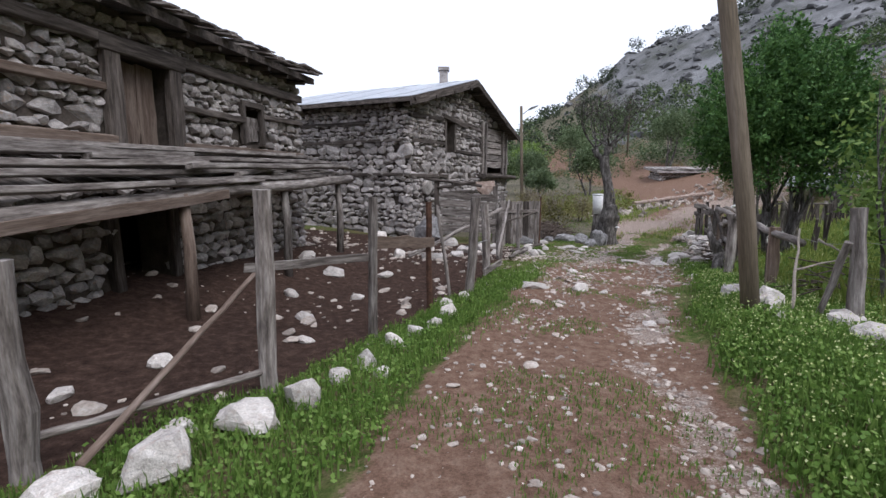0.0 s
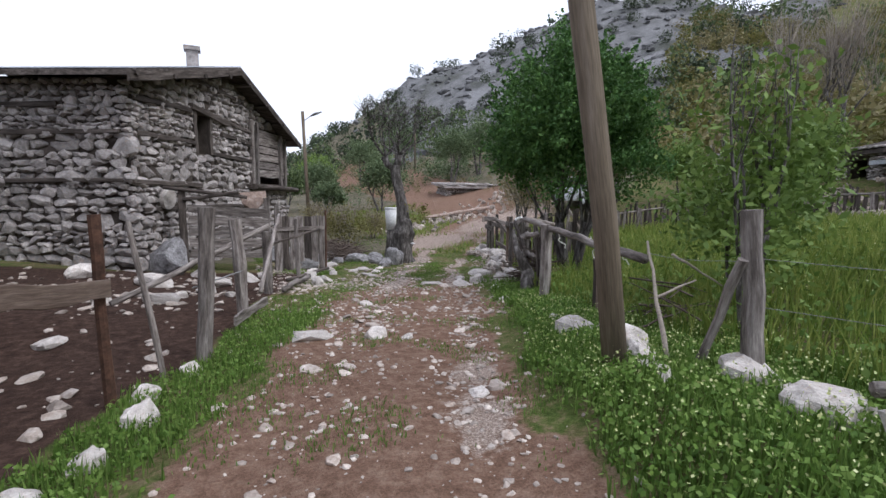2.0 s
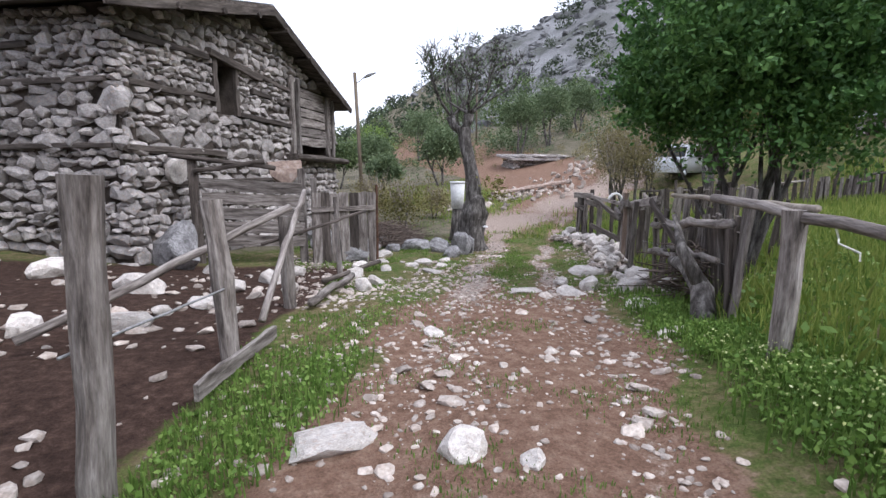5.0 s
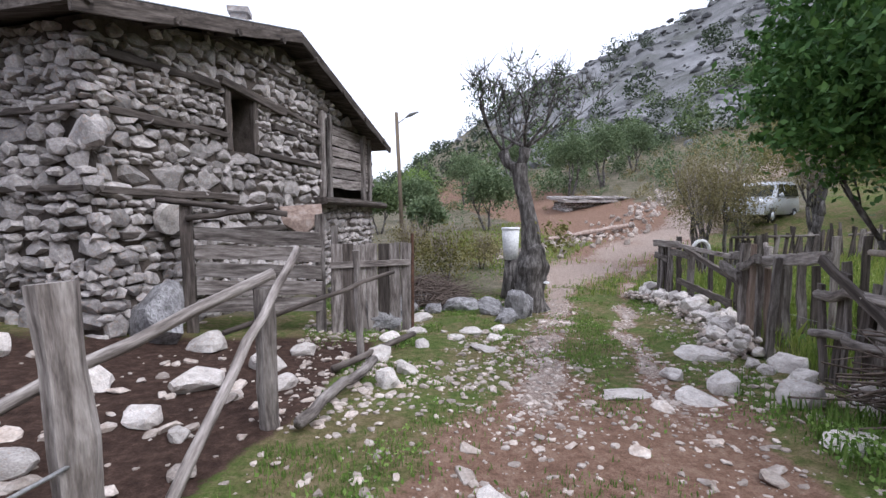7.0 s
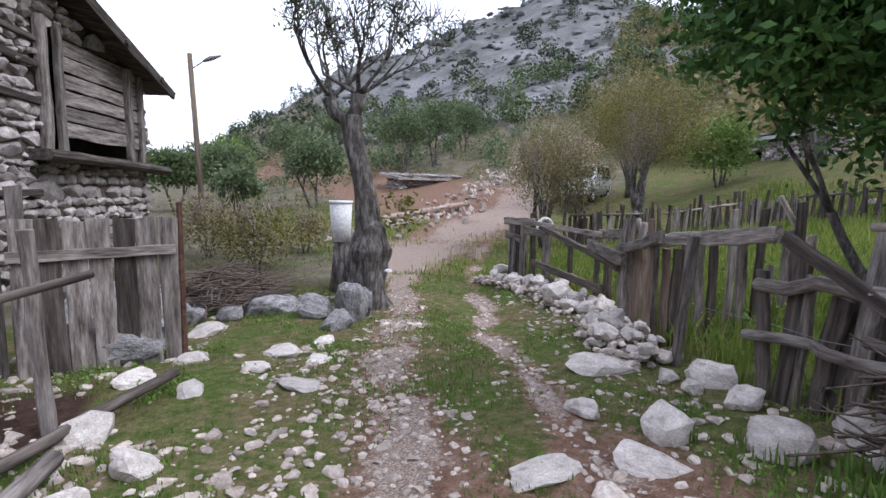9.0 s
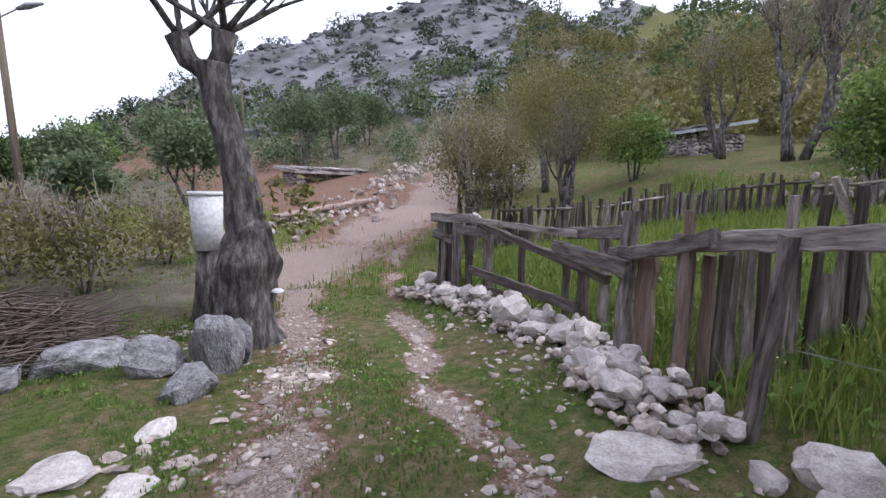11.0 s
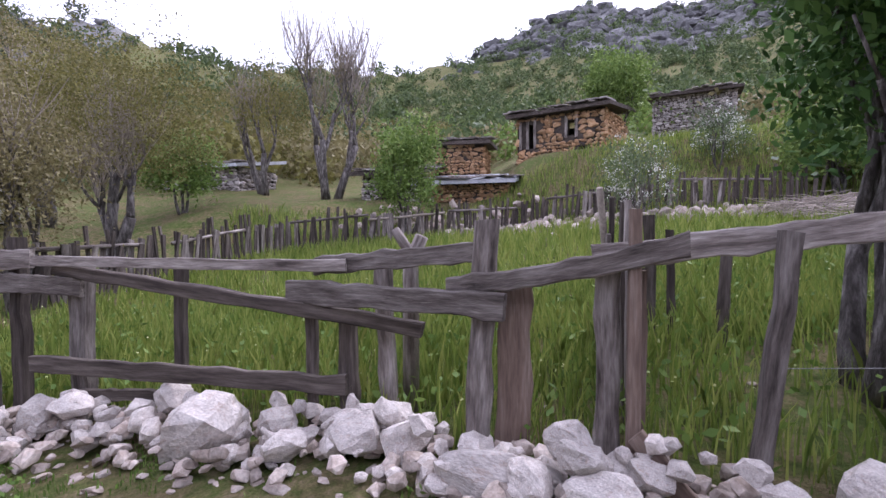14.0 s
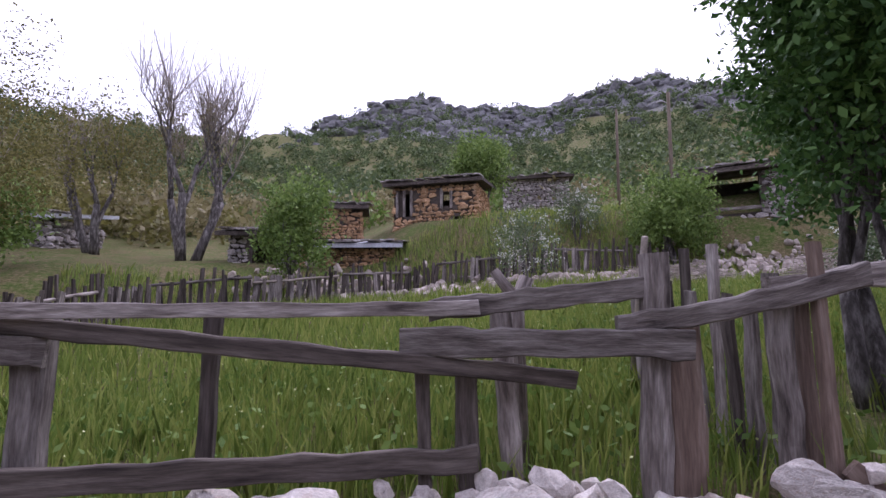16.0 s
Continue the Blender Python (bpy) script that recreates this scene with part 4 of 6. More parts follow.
ra, rm, rl = ruin("ruined_house", (26.6, 7.5), (23.9, 4.7), 4.0, 3.0, 6.1, "abandoned ochre stone house with sagging dark roof", ORANGE_J, [(2.3, 2.75, 5.0, 5.65), (2.85, 3.15, 4.2, 4.5), (0.15, 0.85, 4.6, 5.7)], 21, 0.45)
for s in (0.15, 0.5, 0.85, 2.3, 2.75):
    part("window_post", Geo().plank(at(rm, s, 0.04, 4.6 if s < 2 else 4.9), at(rm, s, 0.04, 5.85), 0.12, 0.1, up=(0.3, 1, 0), seed=int(s * 10)).mesh("window_post", WOOD), ra)
ruin("ruined_house", (27.4, 11.2), (26.6, 9.2), 3.0, 2.6, 4.9, "low roofless ochre stone annex beside the house", ORANGE_J, [], 22, 0.1)
ruin("stone_shed", (24.5, 12.2), (23.0, 9.2), 2.0, 1.6, 2.75, "low stone shed with pale slab roof", ORANGE_J, [], 23, 0.3, TIN)
ruin("stone_shed", (25.6, 14.6), (24.6, 12.4), 2.6, 1.5, 3.2, "collapsed stone shed with dark open front", WALLSTONE_J, [(0.8, 1.6, 2.0, 2.9)], 24, 0.5)
sh, sm_, sl_ = ruin("ruined_house", (17.1, -0.6), (14.3, -2.2), 2.6, 2.8, 5.3, "small stone house with dark open loft", WALLSTONE_J, [(0.4, 2.2, 3.7, 5.1)], 25)
part("rail", Geo().plank(at(sm_, 0.3, 0.1, 3.9), at(sm_, 2.4, 0.1, 3.85), 0.12, 0.08, seed=9).mesh("rail", WOOD), sh)
ruin("ruined_house", (31.2, -2.6), (28.6, -5.8), 4, hz(29.9, -4.2), hz(29.9, -4.2) + 2.6, "dark overgrown house high on the slope", WALLSTONE_J, [], 26)
ruin("stone_shed", (31.5, 24.5), (29.5, 20.5), 3, 2.0, 4.0, "stone shed with tin roof behind the trees", WALLSTONE_J, [(1.2, 2.4, 1.5, 3.4)], 27, 0.4, TIN)
ruin("low_ruin", (16.5, 36.2), (20.6, 36.0), 2.0, 0.4, 1.9, "low ruined stone hut on the slope", WALLSTONE_J, [(0.8, 1.5, 0.4, 1.4)], 28, 0.1, WALLSTONE)


# ---- the lane's right side: pole, stones and field fence ----
pole = thing("utility_pole", "leaning weathered wooden utility pole in the verge", "pole", at=(3.72, 5.2, 0))
part("shaft", Geo().tube([(0, 0, -0.4), (-0.2, 0.05, 1.2), (-0.6, 0.14, 3.6), (-1.07, 0.25, 6.4)], [0.102, 0.097, 0.091, 0.082], 14, 0.04, seed=2).mesh("shaft", POLE_WOOD, True), pole)


def post(name, x, y, top, r, label, mat=None, lean=(0, 0), seed=0, flat=1.0, knots=True, group="fence posts"):
    z = hz(x, y)
    h = top - z
    n = 5
    pts = [Vector((lean[0] * i / n + R.uniform(-0.012, 0.012), lean[1] * i / n + R.uniform(-0.012, 0.012), -0.2 + (h + 0.2) * i / n)) for i in range(n + 1)]
    g = Geo().tube(pts, [r * R.uniform(0.9, 1.12) for _ in pts], 9, 0.16, flat, seed)
    o = new(name, g.mesh(name, mat or WOOD, False))
    o.location = (x, y, z)
    return tagged(o, label, "fence post", group)


def rail(name, p0, p1, width, thick, label, mat=None, seed=0, round_=False, rough=0.1, up=(0, 0, 1), seg=8, bow=0.0, taper=1.0, group="fence rails"):
    g = Geo()
    mid = Vector(p0)
    a, b = Vector((0, 0, 0)), Vector(p1) - mid
    if round_:
        g.tube(wavy(a, b, seg, width * 0.35, seed), [width * 0.5 * (1 + (taper - 1) * i / seg) for i in range(seg + 1)], 8, 0.14, seed=seed)
    else:
        g.plank(a, b, width, thick, up, seed, rough, seg, bow, taper)
    o = new(name, g.mesh(name, mat or WOOD, round_))
    o.location = mid
    return tagged(o, label, "fence rail", group)


FA, FB = Vector((7.82, 13.3, 0)), Vector((9.9, 18.3, 0))
fd_ = (FB - FA).normalized()
fn_ = Vector((-fd_.y, fd_.x, 0))


# how the fence bows back from its straight line
BOW = ([-3, 0.2, 0.75, 1.3, 1.73, 2.0, 2.99, 3.75, 4.3, 5.5, 7], [-3, 0.2, 0.75, 1.37, 1.91, 2.2, 3.45, 4.28, 4.75, 5.5, 7], [0, 0, 0.16, 0.38, 0.46, 0.48, 0.52, 0.44, 0.32, 0.05, 0])


def on(s, z, out=0.0):
    """A place on the field fence: s along it, z up, out towards the lane."""
    back = float(np.interp(s, BOW[0], BOW[2]))
    p = FA + fd_ * float(np.interp(s, BOW[0], BOW[1])) + fn_ * (out - back)
    return Vector((p.x, p.y, 0.5 + (z - 0.5) * (1 + 0.42 * back)))


field_fence = thing("field_fence", "tumbledown grey plank fence round the grassy field", "fence")
UPZ = (0, 0, 1)


def fpost(s, top, w, t=0.06, lean=0.0, mat=WOOD, out=0.0, seed=0, low=-1.0, nm="post", taper=0.95):
    a, b = on(s, low, out), on(s + lean, top, out)
    part(nm, Geo().plank(a, b, w, t, up=fd_, seed=seed, rough=0.08, seg=9, taper=taper).mesh(nm, mat), field_fence)


for k, (s, top, w, t, lean, mat, out) in enumerate((
        (3.75, 0.36, 0.16, 0.12, 0.0, WOOD, 0), (2.99, 0.42, 0.09, 0.08, -0.02, WOOD_DARK, -0.03), (2.0, 0.30, 0.08, 0.07, 0.02, WOOD_DARK, 0.05),
        (1.73, 0.18, 0.14, 0.08, 0.05, WOOD_DARK, -0.02), (1.5, 0.42, 0.13, 0.08, 0.08, WOOD, -0.12), (0.96, 0.72, 0.15, 0.1, -0.07, WOOD, 0.07),
        (0.74, 0.40, 0.22, 0.06, 0.0, WOOD_BROWN, -0.04), (0.22, 0.52, 0.13, 0.07, 0.0, WOOD, -0.05), (0.1, 0.78, 0.07, 0.06, 0.0, WOOD_BROWN, 0.08),
        (0.05, 0.45, 0.09, 0.06, 0.0, WOOD_BROWN, -0.1), (-0.45, 0.66, 0.095, 0.08, -0.17, WOOD, 0.1),
        (4.3, 0.62, 0.12, 0.1, 0.02, WOOD_DARK, 0.0), (4.75, 0.5, 0.15, 0.05, 0.0, WOOD, 0.04), (5.0, 0.48, 0.2, 0.05, 0.05, WOOD_DARK, 0.0), (5.25, 0.5, 0.18, 0.05, -0.04, WOOD, 0.02), (5.45, 0.46, 0.12, 0.05, 0.0, WOOD, 0.0), (4.5, 0.3, 0.11, 0.05, 0.12, WOOD, 0.05))):
    fpost(s, top, w, t, lean, mat, out, 600 + k)
for k, (s0, z0, s1, z1, w, t, mat, bow, out) in enumerate((
        (4.05, 0.46, 1.72, 0.45, 0.085, 0.04, WOOD, -0.01, 0.12), (1.98, 0.44, 0.84, 0.55, 0.13, 0.06, WOOD, 0.0, 0.06), (2.12, 0.29, 0.78, 0.24, 0.16, 0.07, WOOD, 0.01, 0.14),
        (3.9, 0.40, 1.28, 0.09, 0.10, 0.08, WOOD_DARK, 0.0, 0.07), (1.1, 0.35, -0.15, 0.60, 0.12, 0.09, WOOD, -0.03, 0.14), (0.3, 0.52, -1.45, 0.74, 0.14, 0.07, WOOD, 0.0, 0.0),
        (4.1, -0.26, 1.74, -0.26, 0.13, 0.05, WOOD_DARK, 0.0, 0.1), (3.7, -0.46, 2.85, -0.40, 0.09, 0.05, WOOD_DARK, 0.0, 0.08), (5.6, 0.44, 4.1, 0.46, 0.16, 0.06, WOOD, 0.0, 0.08),
        (4.5, 0.30, 3.65, 0.28, 0.15, 0.06, WOOD, 0.0, 0.1), (5.55, 0.15, 4.8, 0.1, 0.15, 0.05, WOOD, 0.0, 0.06))):
    part("rail", Geo().plank(on(s0, z0, out), on(s1, z1, out), w, t, seed=640 + k, rough=0.075, seg=14, bow=bow).mesh("rail", mat), field_fence)
part("prop_board", Geo().plank(on(0.1, -0.38, 0.16), on(-0.3, -0.85, 0.3), 0.1, 0.04, up=(0, 0, 1), seed=66).mesh("prop_board", WOOD_BROWN), field_fence)
# forked stump standing in the fence
part("forked_stump", Geo().tube([on(1.45, -0.8, -0.35), on(1.45, 0.45, -0.35), on(1.38, 0.62, -0.35)], [0.07, 0.06, 0.05], 8, 0.15).tube([on(1.45, 0.5, -0.35), on(1.56, 0.66, -0.35)], [0.045, 0.035], 7, 0.15).mesh("forked_stump", WOOD, True), field_fence)
# pickets that run back into the field
for i in range(11):
    t = i / 10
    p = Vector((8.0, 13.25, 0)).lerp(Vector((9.6, 12.55, 0)), t + R.uniform(-0.02, 0.02))
    zb = hz(p.x, p.y)
    part("picket", Geo().plank((p.x, p.y, zb - 0.2), (p.x + R.uniform(-0.04, 0.04), p.y + R.uniform(-0.05, 0.05), zb + R.uniform(1.05, 1.5) - (0.3 if i in (3, 7) else 0)), R.uniform(0.09, 0.17), 0.04, up=(0.9, -0.4, 0), seed=680 + i, rough=0.1).mesh("picket", WOOD if i % 3 else WOOD_DARK), field_fence)
part("pale_stick", Geo().tube([(9.75, 12.5, -0.3), (9.55, 12.6, 0.5), (9.3, 12.8, 1.05)], [0.04, 0.035, 0.03], 7).mesh("pale_stick", PALE_TWIG, True), field_fence, "bleached bare stick")
for k, (x, y, top, w) in enumerate(((9.3, 11.6, 0.55, 0.1), (9.9, 11.9, 0.85, 0.11), (8.6, 10.6, 0.45, 0.08), (9.75, 11.75, 0.7, 0.08))):
    part("field_stake", Geo().plank((x, y, -0.6), (x + R.uniform(-0.1, 0.1), y + R.uniform(-0.1, 0.1), top), w, 0.06, up=(0.7, 0.7, 0), seed=780 + k, rough=0.1).mesh("field_stake", WOOD_DARK), field_fence)
# south stretch of leaning planks and brush
S0, S1 = Vector((5.9, 9.35, 0)), Vector((7.3, 12.0, 0))
for i in range(27):
    t = (i + R.uniform(-0.3, 0.3)) / 26
    p = S0.lerp(S1, t)
    bow = 0.12 * math.sin(t * 3.1)
    p += Vector((0.3 * math.sin(t * math.pi), -0.15 * math.sin(t * math.pi), 0))
    zb = hz(p.x, p.y)
    hgt_ = R.uniform(0.9, 1.25) if i % 7 else 1.45
    part("picket", Geo().plank((p.x, p.y, zb - 0.2), (p.x + R.uniform(-0.16, 0.12), p.y + R.uniform(-0.15, 0.1), zb + hgt_), R.uniform(0.08, 0.2), 0.04, up=(0.47, 0.88, 0), seed=700 + i, rough=0.12).mesh("picket", WOOD_DARK if i % 3 else WOOD), field_fence)
for k, (a, b, z0, z1, w) in enumerate(((0.0, 0.55, 0.98, 0.92, 0.1), (0.4, 1.02, 0.95, 0.85, 0.11), (0.1, 0.7, 0.55, 0.6, 0.08), (0.55, 1.05, 0.5, 0.4, 0.09))):
    p, q = S0.lerp(S1, a), S0.lerp(S1, b)
    part("rail", Geo().tube(wavy((p.x - 0.02, p.y + 0.05, hz(p.x, p.y) + z0 + 0.1), (q.x - 0.02, q.y + 0.05, hz(q.x, q.y) + z1 + 0.1), 7, 0.06, k), [w * 0.5] * 8, 8, 0.15, seed=k).mesh("rail", WOOD, True), field_fence)
part("brace", Geo().plank((6.5, 10.6, 0.1), (6.95, 11.8, 0.75), 0.1, 0.05, up=(0, 0, 1), seed=72).mesh("brace", WOOD_DARK), field_fence)
# gnarled log at the fence foot
part("gnarled_root", Geo().tube([(5.75, 9.5, -0.5), (5.95, 9.75, -0.1), (6.05, 10.1, 0.1), (6.3, 10.6, 0.05)], [0.13, 0.12, 0.1, 0.06], 9, 0.2).tube([(5.95, 9.75, -0.1), (5.8, 9.95, 0.35), (5.9, 10.2, 0.7)], [0.09, 0.06, 0.03], 8, 0.2).mesh("gnarled_root", BARK, True), field_fence, "gnarled grey root")
# posts and the long pole rail nearer the start
post("fence_post", 5.28, 8.35, 0.93, 0.085, "thick weathered grey fence post with split top", WOOD, (0.02, 0.0), 801)
post("fence_post", 4.98, 6.75, 0.86, 0.075, "weathered fence post carrying a pole rail", WOOD_BROWN, (-0.03, 0.02), 802)
post("fence_post", 4.28, 4.46, 1.3, 0.075, "tall split fence post beside the white stones", WOOD, (-0.06, 0.1), 803)
post("fence_post", 4.2, 4.95, 0.95, 0.035, "thin slanting grey fence stake", WOOD, (-0.05, -0.4), 804)
post("fence_post", 5.1, 7.0, 0.6, 0.04, "short leaning stake beside the fence", WOOD_DARK, (-0.12, -0.1), 805)
rail("pole_rail", (5.55, 9.35, 0.96), (4.75, 5.95, 0.74), 0.085, 0.08, "bent bare log lying across fence posts", WOOD, 5, True, seg=10, taper=1.3)
rail("pole_rail", (6.9, 11.3, 0.86), (5.3, 8.2, 0.95), 0.06, 0.06, "thin bare branch on the brush fence", PALE_TWIG, 6, True, seg=10)
for k, (p, q) in enumerate((((5.05, 7.1, 0.86), (5.02, 6.95, 0.55)), ((5.3, 8.1, 0.9), (5.25, 7.85, 0.62)), ((4.95, 6.6, 0.82), (5.0, 6.4, 0.6)))):
    o = new("hanging_rope", Geo().tube(wavy((0, 0, 0), Vector(q) - Vector(p), 5, 0.05, k), [0.008] * 6, 4).mesh("hanging_rope", ROPE))
    o.location = p
    tagged(o, "frayed pale rope hanging from the rail", "rope", "ropes")
for k, (p, q) in enumerate((((4.28, 4.55, 0.95), (6.6, 0.6, 0.85)), ((4.28, 4.55, 0.92), (4.98, 6.7, 0.7)), ((7.62, 12.7, -0.05), (6.1, 9.6, 0.2)), ((4.28, 4.55, 0.6), (6.6, 0.6, 0.5)))):
    o = new("fence_wire", Geo().tube(wavy((0, 0, 0), Vector(q) - Vector(p), 8, 0.03, k), [0.0025] * 9, 4).mesh("fence_wire", WIRE))
    o.location = p
    tagged(o, "thin slack grey fence wire between posts", "wire", "wires")

rail("bleached_log", (4.2, 3.75, hz(4.2, 3.75) + 0.22), (5.7, 3.0, hz(5.7, 3.0) + 0.12), 0.1, 0.1, "bleached split log lying on the white boulders", WOOD, 12, True, seg=8)
rail("forked_branch", (4.0, 5.0, hz(4.0, 5.0) + 0.1), (4.55, 5.75, 0.95), 0.045, 0.04, "bare forked branch leaning by the pole", PALE_TWIG, 13, True, seg=7, taper=0.5)
rail("forked_branch", (4.25, 5.35, 0.5), (4.75, 5.35, 0.62), 0.03, 0.03, "thin bare branch in the dry tangle", PALE_TWIG, 14, True, seg=7, taper=0.5)
rail("forked_branch", (4.6, 5.5, 0.85), (5.05, 5.3, 0.55), 0.03, 0.03, "thin bare branch in the dry tangle", PALE_TWIG, 15, True, seg=7, taper=0.5)

# ---- the yard side: posts, rails and gate ----
for k, (x, y, top, r, lean, mat, lab) in enumerate((
        (-2.62, 2.5, 1.12, 0.085, (-0.02, 0), WOOD, "grey forked fence post with rough top"), (-1.57, 3.82, 1.5, 0.075, (0.02, 0.02), WOOD, "tall grey yard fence post"), (-0.88, 5.5, 1.36, 0.06, (0.05, 0), WOOD, "straight grey yard fence post"),
        (-0.2, 7.35, 1.2, 0.05, (-0.04, 0), RUST, "thin rusty brown yard fence post"), (0.15, 8.0, 1.1, 0.03, (-0.25, 0.1), WOOD, "thin slanting yard stake"), (0.5, 8.45, 1.22, 0.085, (0.1, 0), WOOD, "thick bleached yard fence post"),
        (1.0, 10.2, 0.98, 0.09, (-0.08, 0.02), WOOD, "stout leaning yard fence post with wire"), (1.5, 12.1, 0.64, 0.085, (-0.02, 0), WOOD, "knotty broken yard fence post"), (2.36, 14.5, 0.75, 0.05, (-0.02, 0), WOOD, "thin grey post beside the lane"))):
    post("fence_post", x, y, top, r, lab, mat, lean, 820 + k)
for k, (p, q, w, lab, mat, rnd) in enumerate((
        ((-0.88, 5.5, 0.8), (-0.15, 7.3, 0.55), 0.17, "wide brown board between yard posts", WOOD_BROWN, False), ((-2.2, 4.9, 0.6), (-0.9, 5.5, 0.62), 0.1, "split grey rail across the yard", WOOD, False),
        ((-2.7, 2.5, -0.05), (-1.6, 3.8, -0.12), 0.06, "thin stick lying along the fence", WOOD, True), ((-2.2, 2.4, -0.12), (-2.45, 6.0, 0.4), 0.06, "long bare pole propped in the yard", WOOD_BROWN, True),
        ((1.25, 10.4, -0.2), (1.75, 12.3, 0.95), 0.07, "slanting bare pole propped on post", WOOD, True), ((1.2, 11.9, 0.32), (2.75, 13.6, 0.55), 0.05, "thin dark branch across the posts", WOOD_DARK, True),
        ((-0.8, 10.6, -0.25), (1.55, 12.2, 0.75), 0.1, "thick slanting pole over the yard fence", WOOD, True), ((0.85, 9.3, -0.35), (1.35, 10.6, -0.38), 0.13, "bleached plank lying in the verge", WOOD, False),
        ((1.75, 11.9, -0.48), (2.5, 13.7, -0.55), 0.11, "grey log lying at fence foot", WOOD, True), ((0.42, 8.45, 0.3), (1.0, 10.2, 0.2), 0.02, "twisted wire between yard posts", WIRE, True),
        ((2.0, 13.6, -0.6), (3.2, 15.0, -0.6), 0.09, "fallen branch beside the lane", WOOD_DARK, True))):
    rail("yard_rail", p, q, w, 0.04, lab, mat, 840 + k, rnd, group="yard rails")

gate = thing("yard_gate", "old grey board gate leaning beside the stone house", "gate")
for k, (x, y, top, w) in enumerate(((-0.2, 16.0, 1.5, 0.17), (1.78, 16.15, 1.25, 0.16), (2.0, 16.05, 1.05, 0.12))):
    part("gate_post", Geo().plank((x, y, -0.9), (x + R.uniform(-0.04, 0.04), y, top), w, 0.11, up=(1, 0, 0), seed=860 + k).mesh("gate_post", WOOD_DARK if k == 0 else WOOD), gate)
for i in range(5):
    z = -0.3 + i * 0.29
    part("gate_board", Geo().plank((-0.1, 15.95, z + 0.12), (1.8, 16.08, z + R.uniform(-0.06, 0.04)), 0.22, 0.035, seed=870 + i, rough=0.08).mesh("gate_board", WOOD), gate)
for k, (p, q) in enumerate((((-0.6, 15.9, 1.5), (1.3, 15.9, 1.25)), ((-0.2, 15.9, 1.2), (1.1, 15.9, 1.38)))):
    part("top_pole", Geo().tube(wavy(p, q, 6, 0.03, k), [0.045] * 7, 8, 0.12).mesh("top_pole", WOOD_DARK, True), gate)
panel = thing("plank_panel", "upright grey plank panel beside the gate", "fence panel")
for i in range(7):
    t = i / 6
    x, y = 2.05 + 1.2 * t, 16.0 + 0.1 * t
    part("plank", Geo().plank((x, y, -1.0), (x + R.uniform(-0.02, 0.02), y, 0.72 + R.uniform(-0.04, 0.06)), 0.19, 0.035, up=(1, 0, 0), seed=880 + i, rough=0.04).mesh("plank", WOOD_DARK if i % 3 == 1 else WOOD), panel)
part("rail", Geo().plank((1.95, 15.95, 0.4), (3.3, 16.05, 0.4), 0.1, 0.04, seed=890).mesh("rail", WOOD), panel)
part("stake", Geo().tube([(3.34, 16.1, -1.1), (3.36, 16.1, 0.9)], [0.035, 0.03], 7).mesh("stake", RUST), panel)
# millstone and slab leaning on the house
g = Geo().tube([(0, 0.06, 0), (0, -0.06, 0)], [0.25, 0.25], 18, 0.05)
o = new("round_stone", g.mesh("round_stone", LIMESTONE))
o.matrix_basis = pose(-0.55, 16.28, 1.2, 10, 0, 62)
tagged(o, "pale round stone disc leaning on the wall", "stone")
o = new("leaning_slab", hull_mesh("leaning_slab", SLAB, 7, 14, boxy=0.3))
o.matrix_basis = pose(1.45, 16.5, 1.2, 5, 10, 20) @ Matrix.Diagonal((0.85, 0.2, 0.8, 1))
tagged(o, "reddish stone slab propped behind the gate", "stone")

# ---- far picket fence round the field ----
far_fence = thing("picket_fence", "long dark picket fence at the back of the field", "fence")
FF = [(13.6, 19.9), (16.6, 18.8), (20.7, 16.9), (20.3, 12.0), (20.8, 8.5), (19.2, 4.6), (16.5, 2.2)]
pk = [Geo().plank((0, 0, -0.25), (0.02, 0.01, h), w, 0.04, up=(1, 0, 0), seed=900 + i, seg=3, rough=0.12).mesh("picket", WOOD_DARK if i % 4 else WOOD) for i, (h, w) in enumerate(((0.95, 0.1), (1.05, 0.08), (0.85, 0.12), (1.2, 0.07), (1.0, 0.14), (0.9, 0.09), (1.3, 0.08), (1.02, 0.11)))]
count = 0
for (x0, y0), (x1, y1) in zip(FF, FF[1:]):
    L = math.hypot(x1 - x0, y1 - y0)
    n = int(L / 0.125)
    ang = math.degrees(math.atan2(y1 - y0, x1 - x0))
    for i in range(n):
        t = (i + R.uniform(0, 0.6)) / n
        x, y = x0 + (x1 - x0) * t, y0 + (y1 - y0) * t
        part("picket", pk[R.randrange(8)], far_fence, "", pose(x, y, hz(x, y), R.uniform(-7, 7), R.uniform(-7, 7), ang + R.uniform(-15, 15)))
    for k in range(int(L / 2.4)):
        a, b = k * 2.4 / L, min(1, (k + 1) * 2.4 / L)
        p = Vector((x0 + (x1 - x0) * a, y0 + (y1 - y0) * a, 0))
        q = Vector((x0 + (x1 - x0) * b, y0 + (y1 - y0) * b, 0))
        p.z, q.z = hz(p.x, p.y) + 0.85 + R.uniform(-0.05, 0.12), hz(q.x, q.y) + 0.85 + R.uniform(-0.05, 0.12)
        part("rail", Geo().tube(wavy(p, q, 5, 0.03, k), [0.04] * 6, 6, 0.12).mesh("rail", PALE_TWIG if k % 2 else WOOD, True), far_fence)

